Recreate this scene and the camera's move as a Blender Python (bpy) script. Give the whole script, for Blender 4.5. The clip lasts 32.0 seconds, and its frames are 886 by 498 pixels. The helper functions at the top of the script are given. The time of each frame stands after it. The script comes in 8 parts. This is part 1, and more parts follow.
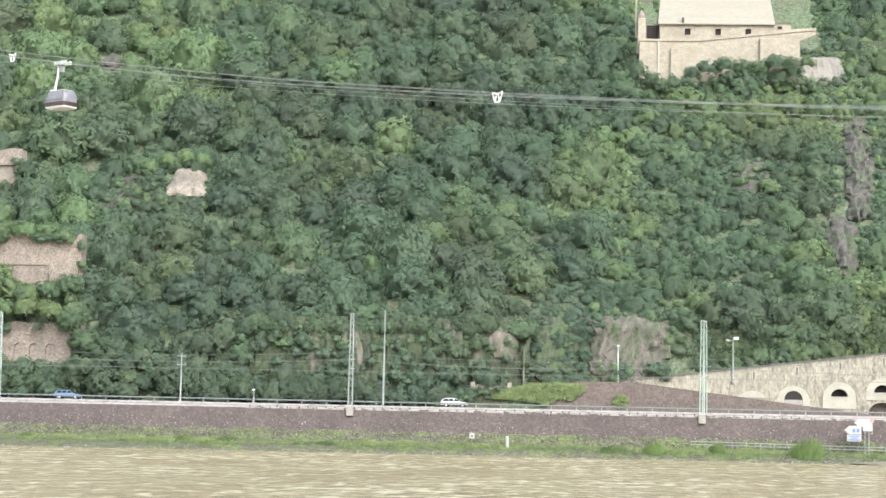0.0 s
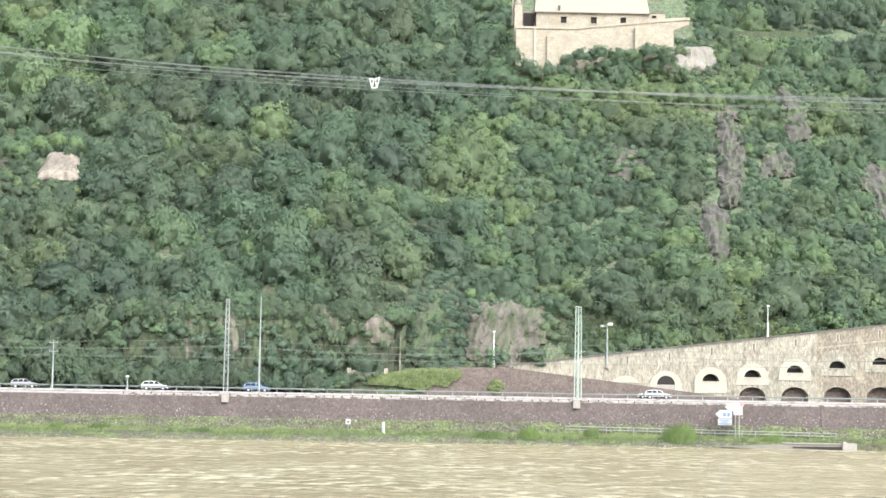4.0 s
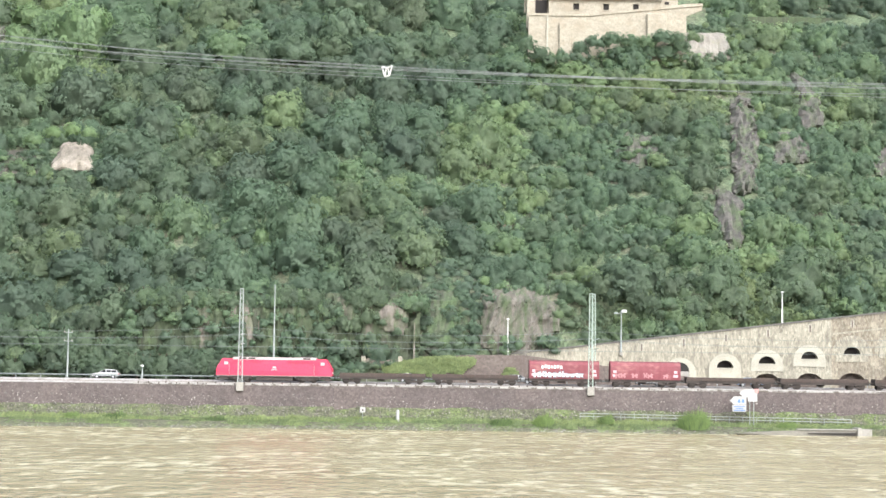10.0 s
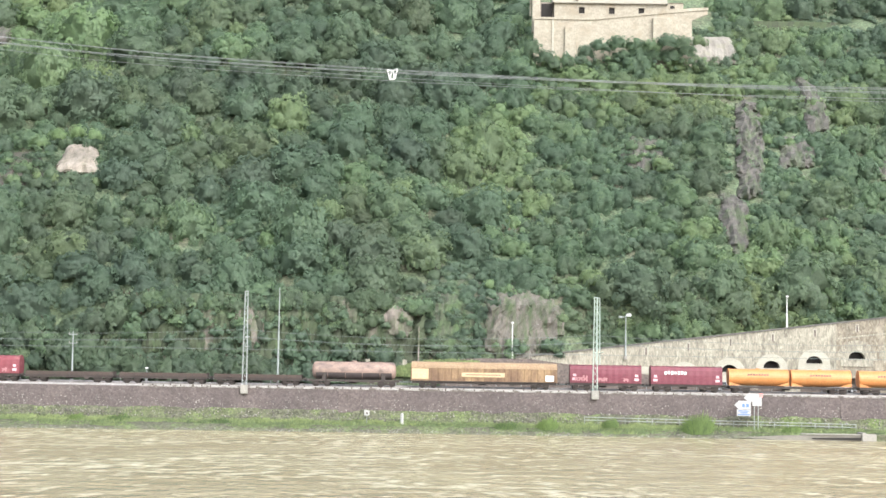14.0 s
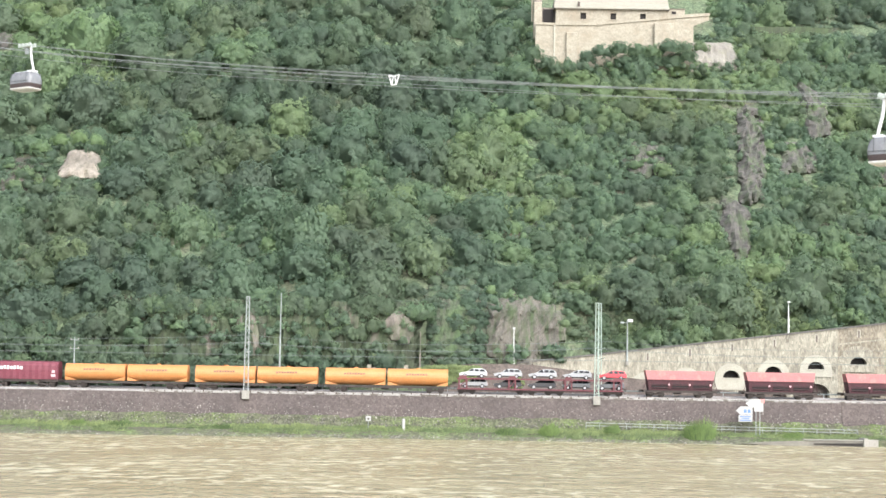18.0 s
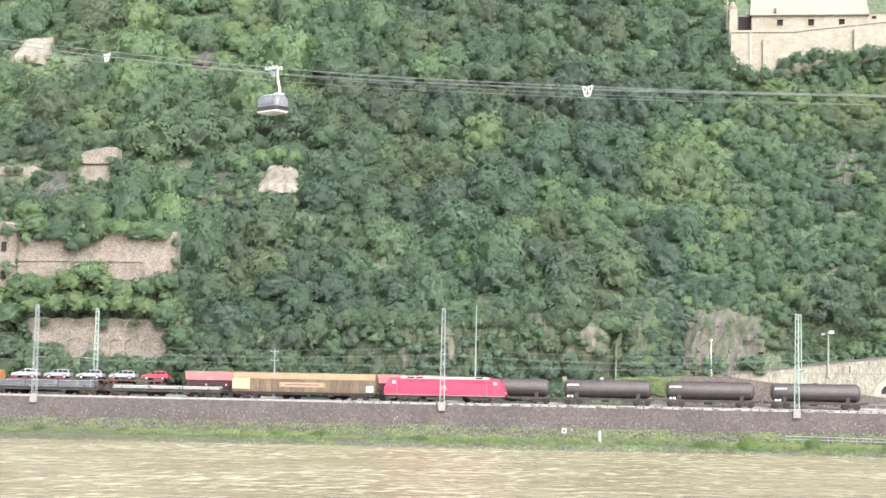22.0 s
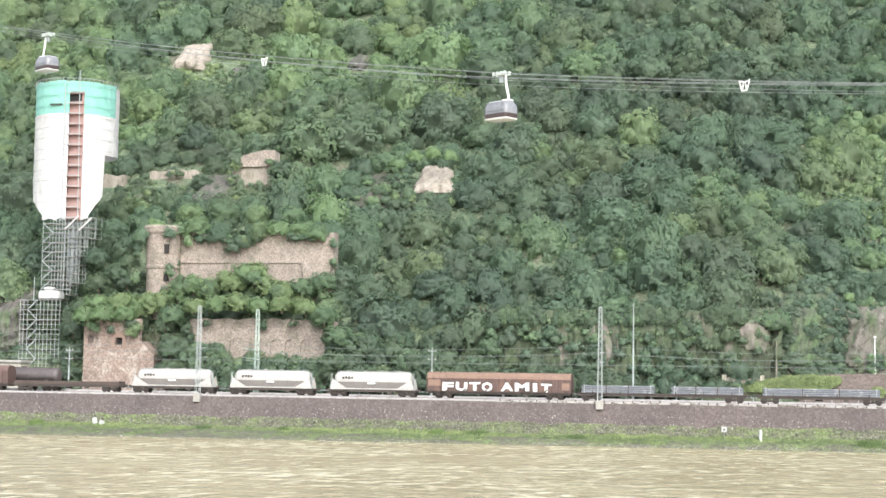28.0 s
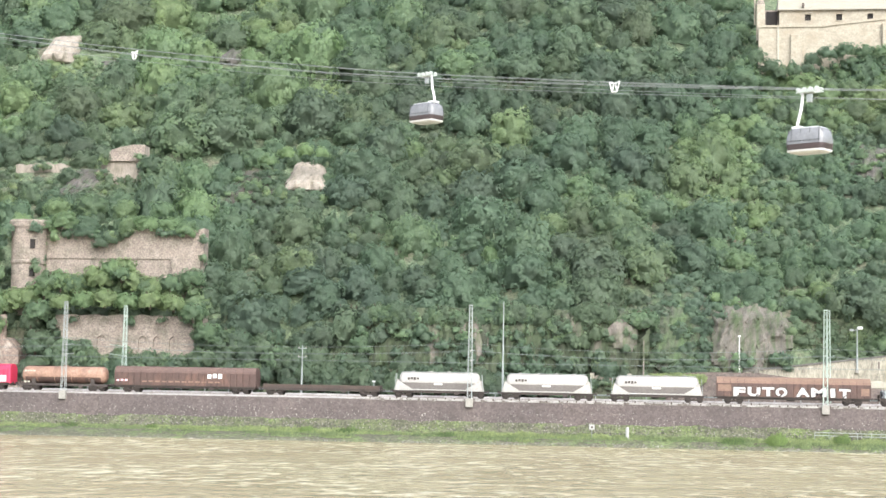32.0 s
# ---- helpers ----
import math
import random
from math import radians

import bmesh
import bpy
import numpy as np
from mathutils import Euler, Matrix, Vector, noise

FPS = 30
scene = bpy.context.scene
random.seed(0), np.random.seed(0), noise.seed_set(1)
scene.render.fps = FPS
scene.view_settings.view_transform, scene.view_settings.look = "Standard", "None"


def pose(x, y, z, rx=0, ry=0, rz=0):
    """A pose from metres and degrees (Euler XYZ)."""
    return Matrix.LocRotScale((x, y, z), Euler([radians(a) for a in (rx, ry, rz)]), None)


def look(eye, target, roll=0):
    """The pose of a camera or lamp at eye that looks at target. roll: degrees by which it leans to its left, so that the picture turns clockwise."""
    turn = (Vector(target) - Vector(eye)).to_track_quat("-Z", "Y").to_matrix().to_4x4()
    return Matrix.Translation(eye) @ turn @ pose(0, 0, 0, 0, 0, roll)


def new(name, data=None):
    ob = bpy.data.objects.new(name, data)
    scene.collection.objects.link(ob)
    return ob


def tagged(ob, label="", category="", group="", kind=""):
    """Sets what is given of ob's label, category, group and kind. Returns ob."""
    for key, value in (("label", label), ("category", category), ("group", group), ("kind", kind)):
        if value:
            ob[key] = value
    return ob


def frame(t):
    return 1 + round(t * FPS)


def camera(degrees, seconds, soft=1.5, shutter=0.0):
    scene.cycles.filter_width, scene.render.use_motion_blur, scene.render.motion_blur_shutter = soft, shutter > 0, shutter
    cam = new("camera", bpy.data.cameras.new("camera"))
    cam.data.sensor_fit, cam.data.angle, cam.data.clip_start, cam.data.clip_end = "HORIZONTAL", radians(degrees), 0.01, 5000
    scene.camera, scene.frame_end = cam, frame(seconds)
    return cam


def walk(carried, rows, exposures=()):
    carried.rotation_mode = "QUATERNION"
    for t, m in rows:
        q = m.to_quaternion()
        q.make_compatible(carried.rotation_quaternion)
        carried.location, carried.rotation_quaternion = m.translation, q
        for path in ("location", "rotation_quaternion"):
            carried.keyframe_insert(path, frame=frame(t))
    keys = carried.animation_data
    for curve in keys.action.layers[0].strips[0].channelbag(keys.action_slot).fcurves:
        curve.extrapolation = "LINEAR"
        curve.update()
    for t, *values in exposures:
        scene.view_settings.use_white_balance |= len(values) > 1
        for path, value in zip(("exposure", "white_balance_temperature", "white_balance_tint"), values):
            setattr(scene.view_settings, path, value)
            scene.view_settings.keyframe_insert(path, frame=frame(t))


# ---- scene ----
# The camera stands on the near bank and pans over the river. Rows: seconds, yaw, pitch, roll.
EYE = (0.0, 0.0, 8.27)
cam = camera(29.76, 32.0)
PAN = [
    (0, 3.812, 5.149, -1.228),
    (0.5, 4.345, 5.237, -0.987),
    (1, 3.640, 5.308, -1.183),
    (1.5, 3.193, 4.526, -1.052),
    (2, 2.922, 4.525, -0.941),
    (2.5, 2.237, 4.538, -0.928),
    (3, 0.648, 4.612, -0.951),
    (3.5, -0.497, 4.695, -1.001),
    (5.5, -0.071, 4.798, -1.000),
    (6, -0.141, 4.628, -0.810),
    (6.5, -0.178, 4.609, -0.830),
    (7, -0.205, 4.607, -0.868),
    (7.5, -0.056, 4.608, -0.882),
    (8, -0.049, 4.616, -0.973),
    (8.5, -0.029, 4.627, -0.910),
    (9, 0.000, 4.600, -0.900),
    (9.5, -0.002, 4.449, -0.873),
    (10, 0.012, 4.324, -0.756),
    (10.5, 0.077, 4.265, -0.766),
    (11, 0.092, 4.208, -0.966),
    (11.5, 0.080, 4.197, -0.892),
    (12, 0.106, 4.233, -0.907),
    (12.5, 0.142, 4.276, -0.913),
    (13, 0.173, 4.318, -0.917),
    (13.5, 0.174, 4.380, -0.915),
    (14, 0.178, 4.436, -0.951),
    (14.5, 0.188, 4.499, -0.953),
    (16.5, 0.202, 4.625, -0.959),
    (17, 0.168, 4.604, -0.925),
    (17.5, 0.202, 4.603, -0.934),
    (18, 0.234, 4.624, -0.967),
    (18.5, 0.288, 4.650, -0.958),
    (19, 0.351, 4.657, -0.944),
    (19.5, 0.541, 4.678, -0.950),
    (20, 1.927, 4.736, -1.011),
    (20.5, 4.051, 4.873, -1.000),
    (21, 6.394, 4.947, -1.001),
    (21.5, 7.031, 4.933, -1.091),
    (22, 6.942, 4.912, -1.129),
    (22.5, 7.308, 4.930, -1.145),
    (23, 7.455, 4.926, -1.162),
    (23.5, 7.455, 4.929, -1.173),
    (24, 7.427, 4.950, -1.239),
    (24.5, 7.570, 4.933, -1.213),
    (25, 9.478, 4.904, -1.045),
    (25.5, 10.891, 4.865, -0.771),
    (26, 12.138, 4.807, -0.762),
    (26.5, 12.440, 4.801, -0.892),
    (28.5, 12.218, 4.758, -0.997),
    (29, 12.113, 4.744, -0.998),
    (29.5, 12.021, 4.756, -0.951),
    (30, 11.968, 4.777, -0.995),
    (30.5, 11.941, 4.789, -1.029),
    (31, 11.869, 4.779, -1.000),
    (31.5, 10.816, 4.782, -1.117),
    (32, 7.875, 4.772, -1.080),
]
walk(cam, [(t, Matrix.Translation(EYE) @ pose(0, 0, 0, 0, 0, yaw) @ pose(0, 0, 0, pitch) @ pose(0, 0, 0, 0, roll) @ pose(0, 0, 0, 90))
           for t, yaw, pitch, roll in PAN],
     [(0, 1.40), (0.5, 1.52), (1, 1.60), (2, 1.62), (6, 1.54), (10, 1.52), (14, 1.50), (18, 1.46), (20.5, 1.56), (23, 1.60), (26, 1.60), (29, 1.49), (31, 1.47), (32, 1.54)])
# ---- sky and sun: a bright overcast afternoon, the light from behind the camera ----
world = bpy.data.worlds.new("world")
scene.world = world
world.use_nodes = True
wn = world.node_tree
sky = wn.nodes.new("ShaderNodeTexSky")
sky.sky_type = "NISHITA"
sky.sun_disc = False
sky.sun_elevation = radians(41)
sky.sun_rotation = radians(155)
sky.air_density, sky.dust_density, sky.ozone_density = 1.0, 2.0, 1.0
soft = wn.nodes.new("ShaderNodeHueSaturation")
soft.inputs["Saturation"].default_value = 0.45
wn.links.new(sky.outputs["Color"], soft.inputs["Color"])
wn.links.new(soft.outputs["Color"], wn.nodes["Background"].inputs["Color"])
wn.nodes["Background"].inputs["Strength"].default_value = 0.15
sun = new("sun", bpy.data.lights.new("sun", "SUN"))
sun.data.energy = 1.38
sun.data.angle = radians(55)
sun.data.color = (0.98, 0.985, 0.985)
sun.matrix_world = look((60, -140, 132), (0, 0, 0))
# ---- mesh tools ----
class Geo:
    """Collects faces and makes them one mesh object."""

    def __init__(self):
        self.v, self.f = [], []

    def add(self, verts, faces):
        n = len(self.v)
        self.v += [tuple(p) for p in verts]
        self.f += [tuple(n + i for i in face) for face in faces]
        return self

    def box(self, x0, x1, y0, y1, z0, z1, c=0.0):
        """A box with its edges chamfered by c."""
        lo, hi = (x0, y0, z0), (x1, y1, z1)
        if c <= 0:
            v = [(x, y, z) for x in (x0, x1) for y in (y0, y1) for z in (z0, z1)]
            return self.add(v, [(0, 1, 3, 2), (4, 6, 7, 5), (0, 4, 5, 1), (2, 3, 7, 6), (0, 2, 6, 4), (1, 5, 7, 3)])
        v, key = [], {}
        for i in range(8):
            s = [(i >> k) & 1 for k in range(3)]
            for a in range(3):
                key[i, a] = len(v)
                v.append([(hi[k] if s[k] else lo[k]) + (0 if k == a else (-c if s[k] else c)) for k in range(3)])
        f = []
        for a in range(3):
            b, d = (a + 1) % 3, (a + 2) % 3
            for side in (0, 1):
                i = [side << a | p << b | q << d for p, q in ((0, 0), (1, 0), (1, 1), (0, 1))]
                f.append([key[k, a] for k in i])
            for p, q in ((0, 0), (1, 0), (1, 1), (0, 1)):
                i, j = p << b | q << d, 1 << a | p << b | q << d
                f.append([key[i, b], key[j, b], key[j, d], key[i, d]])
        f += [[key[i, 0], key[i, 1], key[i, 2]] for i in range(8)]
        return self.add(v, f)

    def tube(self, p, q, r, n=8, r2=None, caps=True):
        p, q = Vector(p), Vector(q)
        r2 = r if r2 is None else r2
        w = (q - p).normalized()
        u = w.orthogonal().normalized()
        t = w.cross(u)
        ring = [(u * math.cos(2 * math.pi * i / n) + t * math.sin(2 * math.pi * i / n)) for i in range(n)]
        v = [p + d * r for d in ring] + [q + d * r2 for d in ring]
        f = [(i, (i + 1) % n, n + (i + 1) % n, n + i) for i in range(n)]
        if caps:
            f += [tuple(range(n - 1, -1, -1)), tuple(range(n, 2 * n))]
        return self.add(v, f)

    def prism(self, pts, axis, a, b):
        """A polygon drawn in the two other axes, drawn out along the axis from a to b."""
        n = len(pts)
        put = {"x": lambda d, p: (d, p[0], p[1]), "y": lambda d, p: (p[0], d, p[1]), "z": lambda d, p: (p[0], p[1], d)}[axis]
        v = [put(a, p) for p in pts] + [put(b, p) for p in pts]
        f = [(i, (i + 1) % n, n + (i + 1) % n, n + i) for i in range(n)]
        return self.add(v, f + [tuple(range(n - 1, -1, -1)), tuple(range(n, 2 * n))])

    def lathe(self, p, q, prof, n=16):
        """Turned about the line from p to q: prof holds (share of the way, radius)."""
        p, q = Vector(p), Vector(q)
        w = (q - p).normalized()
        u = w.orthogonal().normalized()
        t = w.cross(u)
        v, f = [], []
        for s, r in prof:
            c = p.lerp(q, s)
            v += [c + (u * math.cos(2 * math.pi * i / n) + t * math.sin(2 * math.pi * i / n)) * r for i in range(n)]
        for k in range(len(prof) - 1):
            f += [(k * n + i, k * n + (i + 1) % n, k * n + n + (i + 1) % n, k * n + n + i) for i in range(n)]
        f += [tuple(range(n - 1, -1, -1)), tuple(range((len(prof) - 1) * n, len(prof) * n))]
        return self.add(v, f)

    def make(self, name, mat, parent=None, label="", smooth=False):
        me = bpy.data.meshes.new(name)
        me.from_pydata(self.v, [], self.f)
        bm = bmesh.new()
        bm.from_mesh(me)
        bmesh.ops.recalc_face_normals(bm, faces=bm.faces)
        bm.to_mesh(me)
        bm.free()
        if smooth:
            me.shade_smooth()
            me.set_sharp_from_angle(angle=radians(40))
        me.materials.append(mat)
        ob = new(name, me)
        ob.parent = parent
        if label:
            tagged(ob, label)
        return ob


def thing(name, label, category, m=None, group="", kind=""):
    ob = new(name)
    ob.empty_display_size = 0.2
    if m is not None:
        ob.matrix_world = m
    return tagged(ob, label, category, group, kind)


def share(name, ob, m, parent):
    """Another piece on the mesh of ob, posed in the space of its parent."""
    o = new(name, ob.data)
    o.parent = parent
    o.matrix_local = m
    return o


def arc(cx, half, spring, rise):
    return lambda x: spring + rise * math.sqrt(max(0.0, 1 - ((x - cx) / half) ** 2))


def pierced(x0, x1, top, bottom, holes, y, thick, step=0.6):
    """A wall in the plane y, pierced by niches (x0, x1, sill, head(x), depth). Gives the wall and one backing for each niche."""
    xs = {x0, x1}
    n = max(1, round((x1 - x0) / step))
    xs |= {x0 + (x1 - x0) * i / n for i in range(n + 1)}
    for a, b, *_ in holes:
        xs |= {a + (b - a) * (0.5 - 0.5 * math.cos(math.pi * i / 10)) for i in range(11)}
    xs = sorted(x for x in xs if x0 - 1e-6 <= x <= x1 + 1e-6)
    g, backs = Geo(), [Geo() for _ in holes]

    def quad(geo, xa, xb, za, zb, zc, zd, yy):
        if max(zd - za, zc - zb) > 1e-4:
            geo.add([(xa, yy, za), (xb, yy, zb), (xb, yy, zc), (xa, yy, zd)], [(0, 1, 2, 3)])

    for xa, xb in zip(xs, xs[1:]):
        if xb - xa < 1e-5:
            continue
        mid, low = (xa + xb) / 2, (bottom, bottom)
        cut = sorted((h[2], i) for i, h in enumerate(holes) if h[0] < mid < h[1])
        for sill, i in cut:
            head, d = holes[i][3], holes[i][4]
            sill = max(sill, bottom)
            ta, tb = max(sill, min(head(xa), top(xa))), max(sill, min(head(xb), top(xb)))
            quad(g, xa, xb, *low, sill, sill, y)
            g.add([(xa, y, ta), (xb, y, tb), (xb, y + d, tb), (xa, y + d, ta)], [(0, 1, 2, 3)])
            g.add([(xa, y, sill), (xb, y, sill), (xb, y + d, sill), (xa, y + d, sill)], [(0, 1, 2, 3)])
            quad(backs[i], xa, xb, sill, sill, tb, ta, y + d)
            low = (ta, tb)
        quad(g, xa, xb, *low, top(xb), top(xa), y)
        g.add([(xa, y, top(xa)), (xb, y, top(xb)), (xb, y + thick, top(xb)), (xa, y + thick, top(xa))], [(0, 1, 2, 3)])
        if thick > 0.8:
            quad(g, xa, xb, bottom, bottom, top(xb), top(xa), y + thick)
    for a, b, sill, head, d in holes:
        for x in (a, b):
            if head(x) > sill + 0.02:
                g.add([(x, y, sill), (x, y + d, sill), (x, y + d, head(x)), (x, y, head(x))], [(0, 1, 2, 3)])
    for x in (x0, x1):
        g.add([(x, y, bottom), (x, y + thick, bottom), (x, y + thick, top(x)), (x, y, top(x))], [(0, 1, 2, 3)])
    return g, backs


# ---- materials ----
def material(name, base, alt=None, scale=1.0, rough=0.8, metal=0.0, bump=0.0, bump_scale=8.0, spots=None, spot_scale=0.3, spot_at=0.6, spot_soft=0.1,
             stretch=(1, 1, 1), vary=0.0, coat=0.0, island=0.0, cells=0.0, cell_depth=0.35):
    """A surface of two mixed tones with a third in spots, relief, and a spread of lightness from object to object."""
    m = bpy.data.materials.new(name)
    m.use_nodes = True
    nt = m.node_tree
    n, link = nt.nodes, nt.links.new
    p = n["Principled BSDF"]
    p.inputs["Roughness"].default_value = rough
    p.inputs["Metallic"].default_value = metal
    p.inputs["Coat Weight"].default_value = coat
    tc = n.new("ShaderNodeTexCoord")
    mp = n.new("ShaderNodeMapping")
    mp.inputs["Scale"].default_value = stretch
    link(tc.outputs["Object"], mp.inputs["Vector"])

    def noisy(sc, detail=4.0, roughness=0.6):
        t = n.new("ShaderNodeTexNoise")
        t.inputs["Scale"].default_value, t.inputs["Detail"].default_value, t.inputs["Roughness"].default_value = sc, detail, roughness
        link(mp.outputs["Vector"], t.inputs["Vector"])
        return t

    def blend(fac, a, b):
        x = n.new("ShaderNodeMix")
        x.data_type = "RGBA"
        link(fac, x.inputs["Factor"])
        for sock, val in ((x.inputs["A"], a), (x.inputs["B"], b)):
            if isinstance(val, tuple):
                sock.default_value = (*val, 1)
            else:
                link(val, sock)
        return x.outputs["Result"]

    def ramp(src, at, width):
        r = n.new("ShaderNodeMapRange")
        r.inputs["From Min"].default_value, r.inputs["From Max"].default_value = at - width, at + width
        link(src, r.inputs["Value"])
        return r.outputs["Result"]

    alt = alt or tuple(0.8 * c for c in base)
    col = blend(ramp(noisy(scale).outputs["Fac"], 0.5, 0.18), base, alt)
    fine = noisy(scale * 7, 3.0)
    col = blend(ramp(fine.outputs["Fac"], 0.62, 0.25), col, tuple(0.72 * c for c in alt))
    if spots:
        col = blend(ramp(noisy(spot_scale, 5.0, 0.65).outputs["Fac"], spot_at, spot_soft), col, spots)
    if cells:
        vo = n.new("ShaderNodeTexVoronoi")
        vo.inputs["Scale"].default_value = cells
        link(mp.outputs["Vector"], vo.inputs["Vector"])
        sx = n.new("ShaderNodeSeparateColor")
        link(vo.outputs["Color"], sx.inputs["Color"])
        cm = n.new("ShaderNodeMapRange")
        cm.inputs["To Min"].default_value, cm.inputs["To Max"].default_value = 1 - cell_depth, 1 + cell_depth
        link(sx.outputs["Red"], cm.inputs["Value"])
        hc = n.new("ShaderNodeHueSaturation")
        link(cm.outputs["Result"], hc.inputs["Value"])
        link(col, hc.inputs["Color"])
        col = hc.outputs["Color"]
    if vary or island:
        hs = n.new("ShaderNodeHueSaturation")
        r = n.new("ShaderNodeMapRange")
        amount = vary or island
        r.inputs["To Min"].default_value, r.inputs["To Max"].default_value = 1 - amount, 1 + amount
        if vary:
            link(n.new("ShaderNodeObjectInfo").outputs["Random"], r.inputs["Value"])
        else:
            link(n.new("ShaderNodeNewGeometry").outputs["Random Per Island"], r.inputs["Value"])
        link(r.outputs["Result"], hs.inputs["Value"])
        link(col, hs.inputs["Color"])
        col = hs.outputs["Color"]
    link(col, p.inputs["Base Color"])
    if bump:
        b = n.new("ShaderNodeBump")
        b.inputs["Strength"].default_value, b.inputs["Distance"].default_value = min(1.0, bump), 0.15
        link(noisy(bump_scale, 5.0, 0.7).outputs["Fac"], b.inputs["Height"])
        link(b.outputs["Normal"], p.inputs["Normal"])
    return m


def leaves(name, dark, mid, light):
    """Foliage: a tone for each tree from its tint, and a spread of lightness from leaf to leaf."""
    m = bpy.data.materials.new(name)
    m.use_nodes = True
    nt = m.node_tree
    n, link = nt.nodes, nt.links.new
    p = n["Principled BSDF"]
    p.inputs["Roughness"].default_value = 0.62
    at = n.new("ShaderNodeAttribute")
    at.attribute_name = "tint"
    r = n.new("ShaderNodeValToRGB")
    r.color_ramp.elements[0].color, r.color_ramp.elements[1].color = (*dark, 1), (*light, 1)
    e = r.color_ramp.elements.new(0.5)
    e.color = (*mid, 1)
    link(at.outputs["Fac"], r.inputs["Fac"])
    olive_haze = n.new("ShaderNodeAttribute")
    olive_haze.attribute_name = "olive"
    warm = n.new("ShaderNodeMix")
    warm.data_type, warm.blend_type = "RGBA", "MULTIPLY"
    warm.inputs["B"].default_value = (1.14, 0.975, 0.90, 1)
    link(olive_haze.outputs["Fac"], warm.inputs["Factor"])
    link(r.outputs["Color"], warm.inputs["A"])
    hs = n.new("ShaderNodeHueSaturation")
    mr = n.new("ShaderNodeMapRange")
    mr.inputs["To Min"].default_value, mr.inputs["To Max"].default_value = 0.96, 1.04
    link(n.new("ShaderNodeNewGeometry").outputs["Random Per Island"], mr.inputs["Value"])
    link(mr.outputs["Result"], hs.inputs["Value"])
    link(warm.outputs["Result"], hs.inputs["Color"])
    spray = n.new("ShaderNodeTexNoise")
    spray.inputs["Scale"].default_value, spray.inputs["Detail"].default_value, spray.inputs["Roughness"].default_value = 1.8, 5.0, 0.7
    link(n.new("ShaderNodeNewGeometry").outputs["Position"], spray.inputs["Vector"])
    mr2 = n.new("ShaderNodeMapRange")
    mr2.inputs["From Min"].default_value, mr2.inputs["From Max"].default_value = 0.3, 0.7
    mr2.inputs["To Min"].default_value, mr2.inputs["To Max"].default_value = 0.83, 1.17
    link(spray.outputs["Fac"], mr2.inputs["Value"])
    hs2 = n.new("ShaderNodeHueSaturation")
    link(mr2.outputs["Result"], hs2.inputs["Value"])
    link(hs.outputs["Color"], hs2.inputs["Color"])
    hs = hs2
    bp = n.new("ShaderNodeBump")
    bp.inputs["Strength"].default_value, bp.inputs["Distance"].default_value = 0.3, 0.35
    link(spray.outputs["Fac"], bp.inputs["Height"])
    link(bp.outputs["Normal"], p.inputs["Normal"])
    link(hs.outputs["Color"], p.inputs["Base Color"])
    tr = n.new("ShaderNodeBsdfTranslucent")
    link(hs.outputs["Color"], tr.inputs["Color"])
    mx = n.new("ShaderNodeMixShader")
    mx.inputs["Fac"].default_value = 0.52
    link(p.outputs["BSDF"], mx.inputs[1])
    link(tr.outputs["BSDF"], mx.inputs[2])
    link(mx.outputs["Shader"], n["Material Output"].inputs["Surface"])
    return m


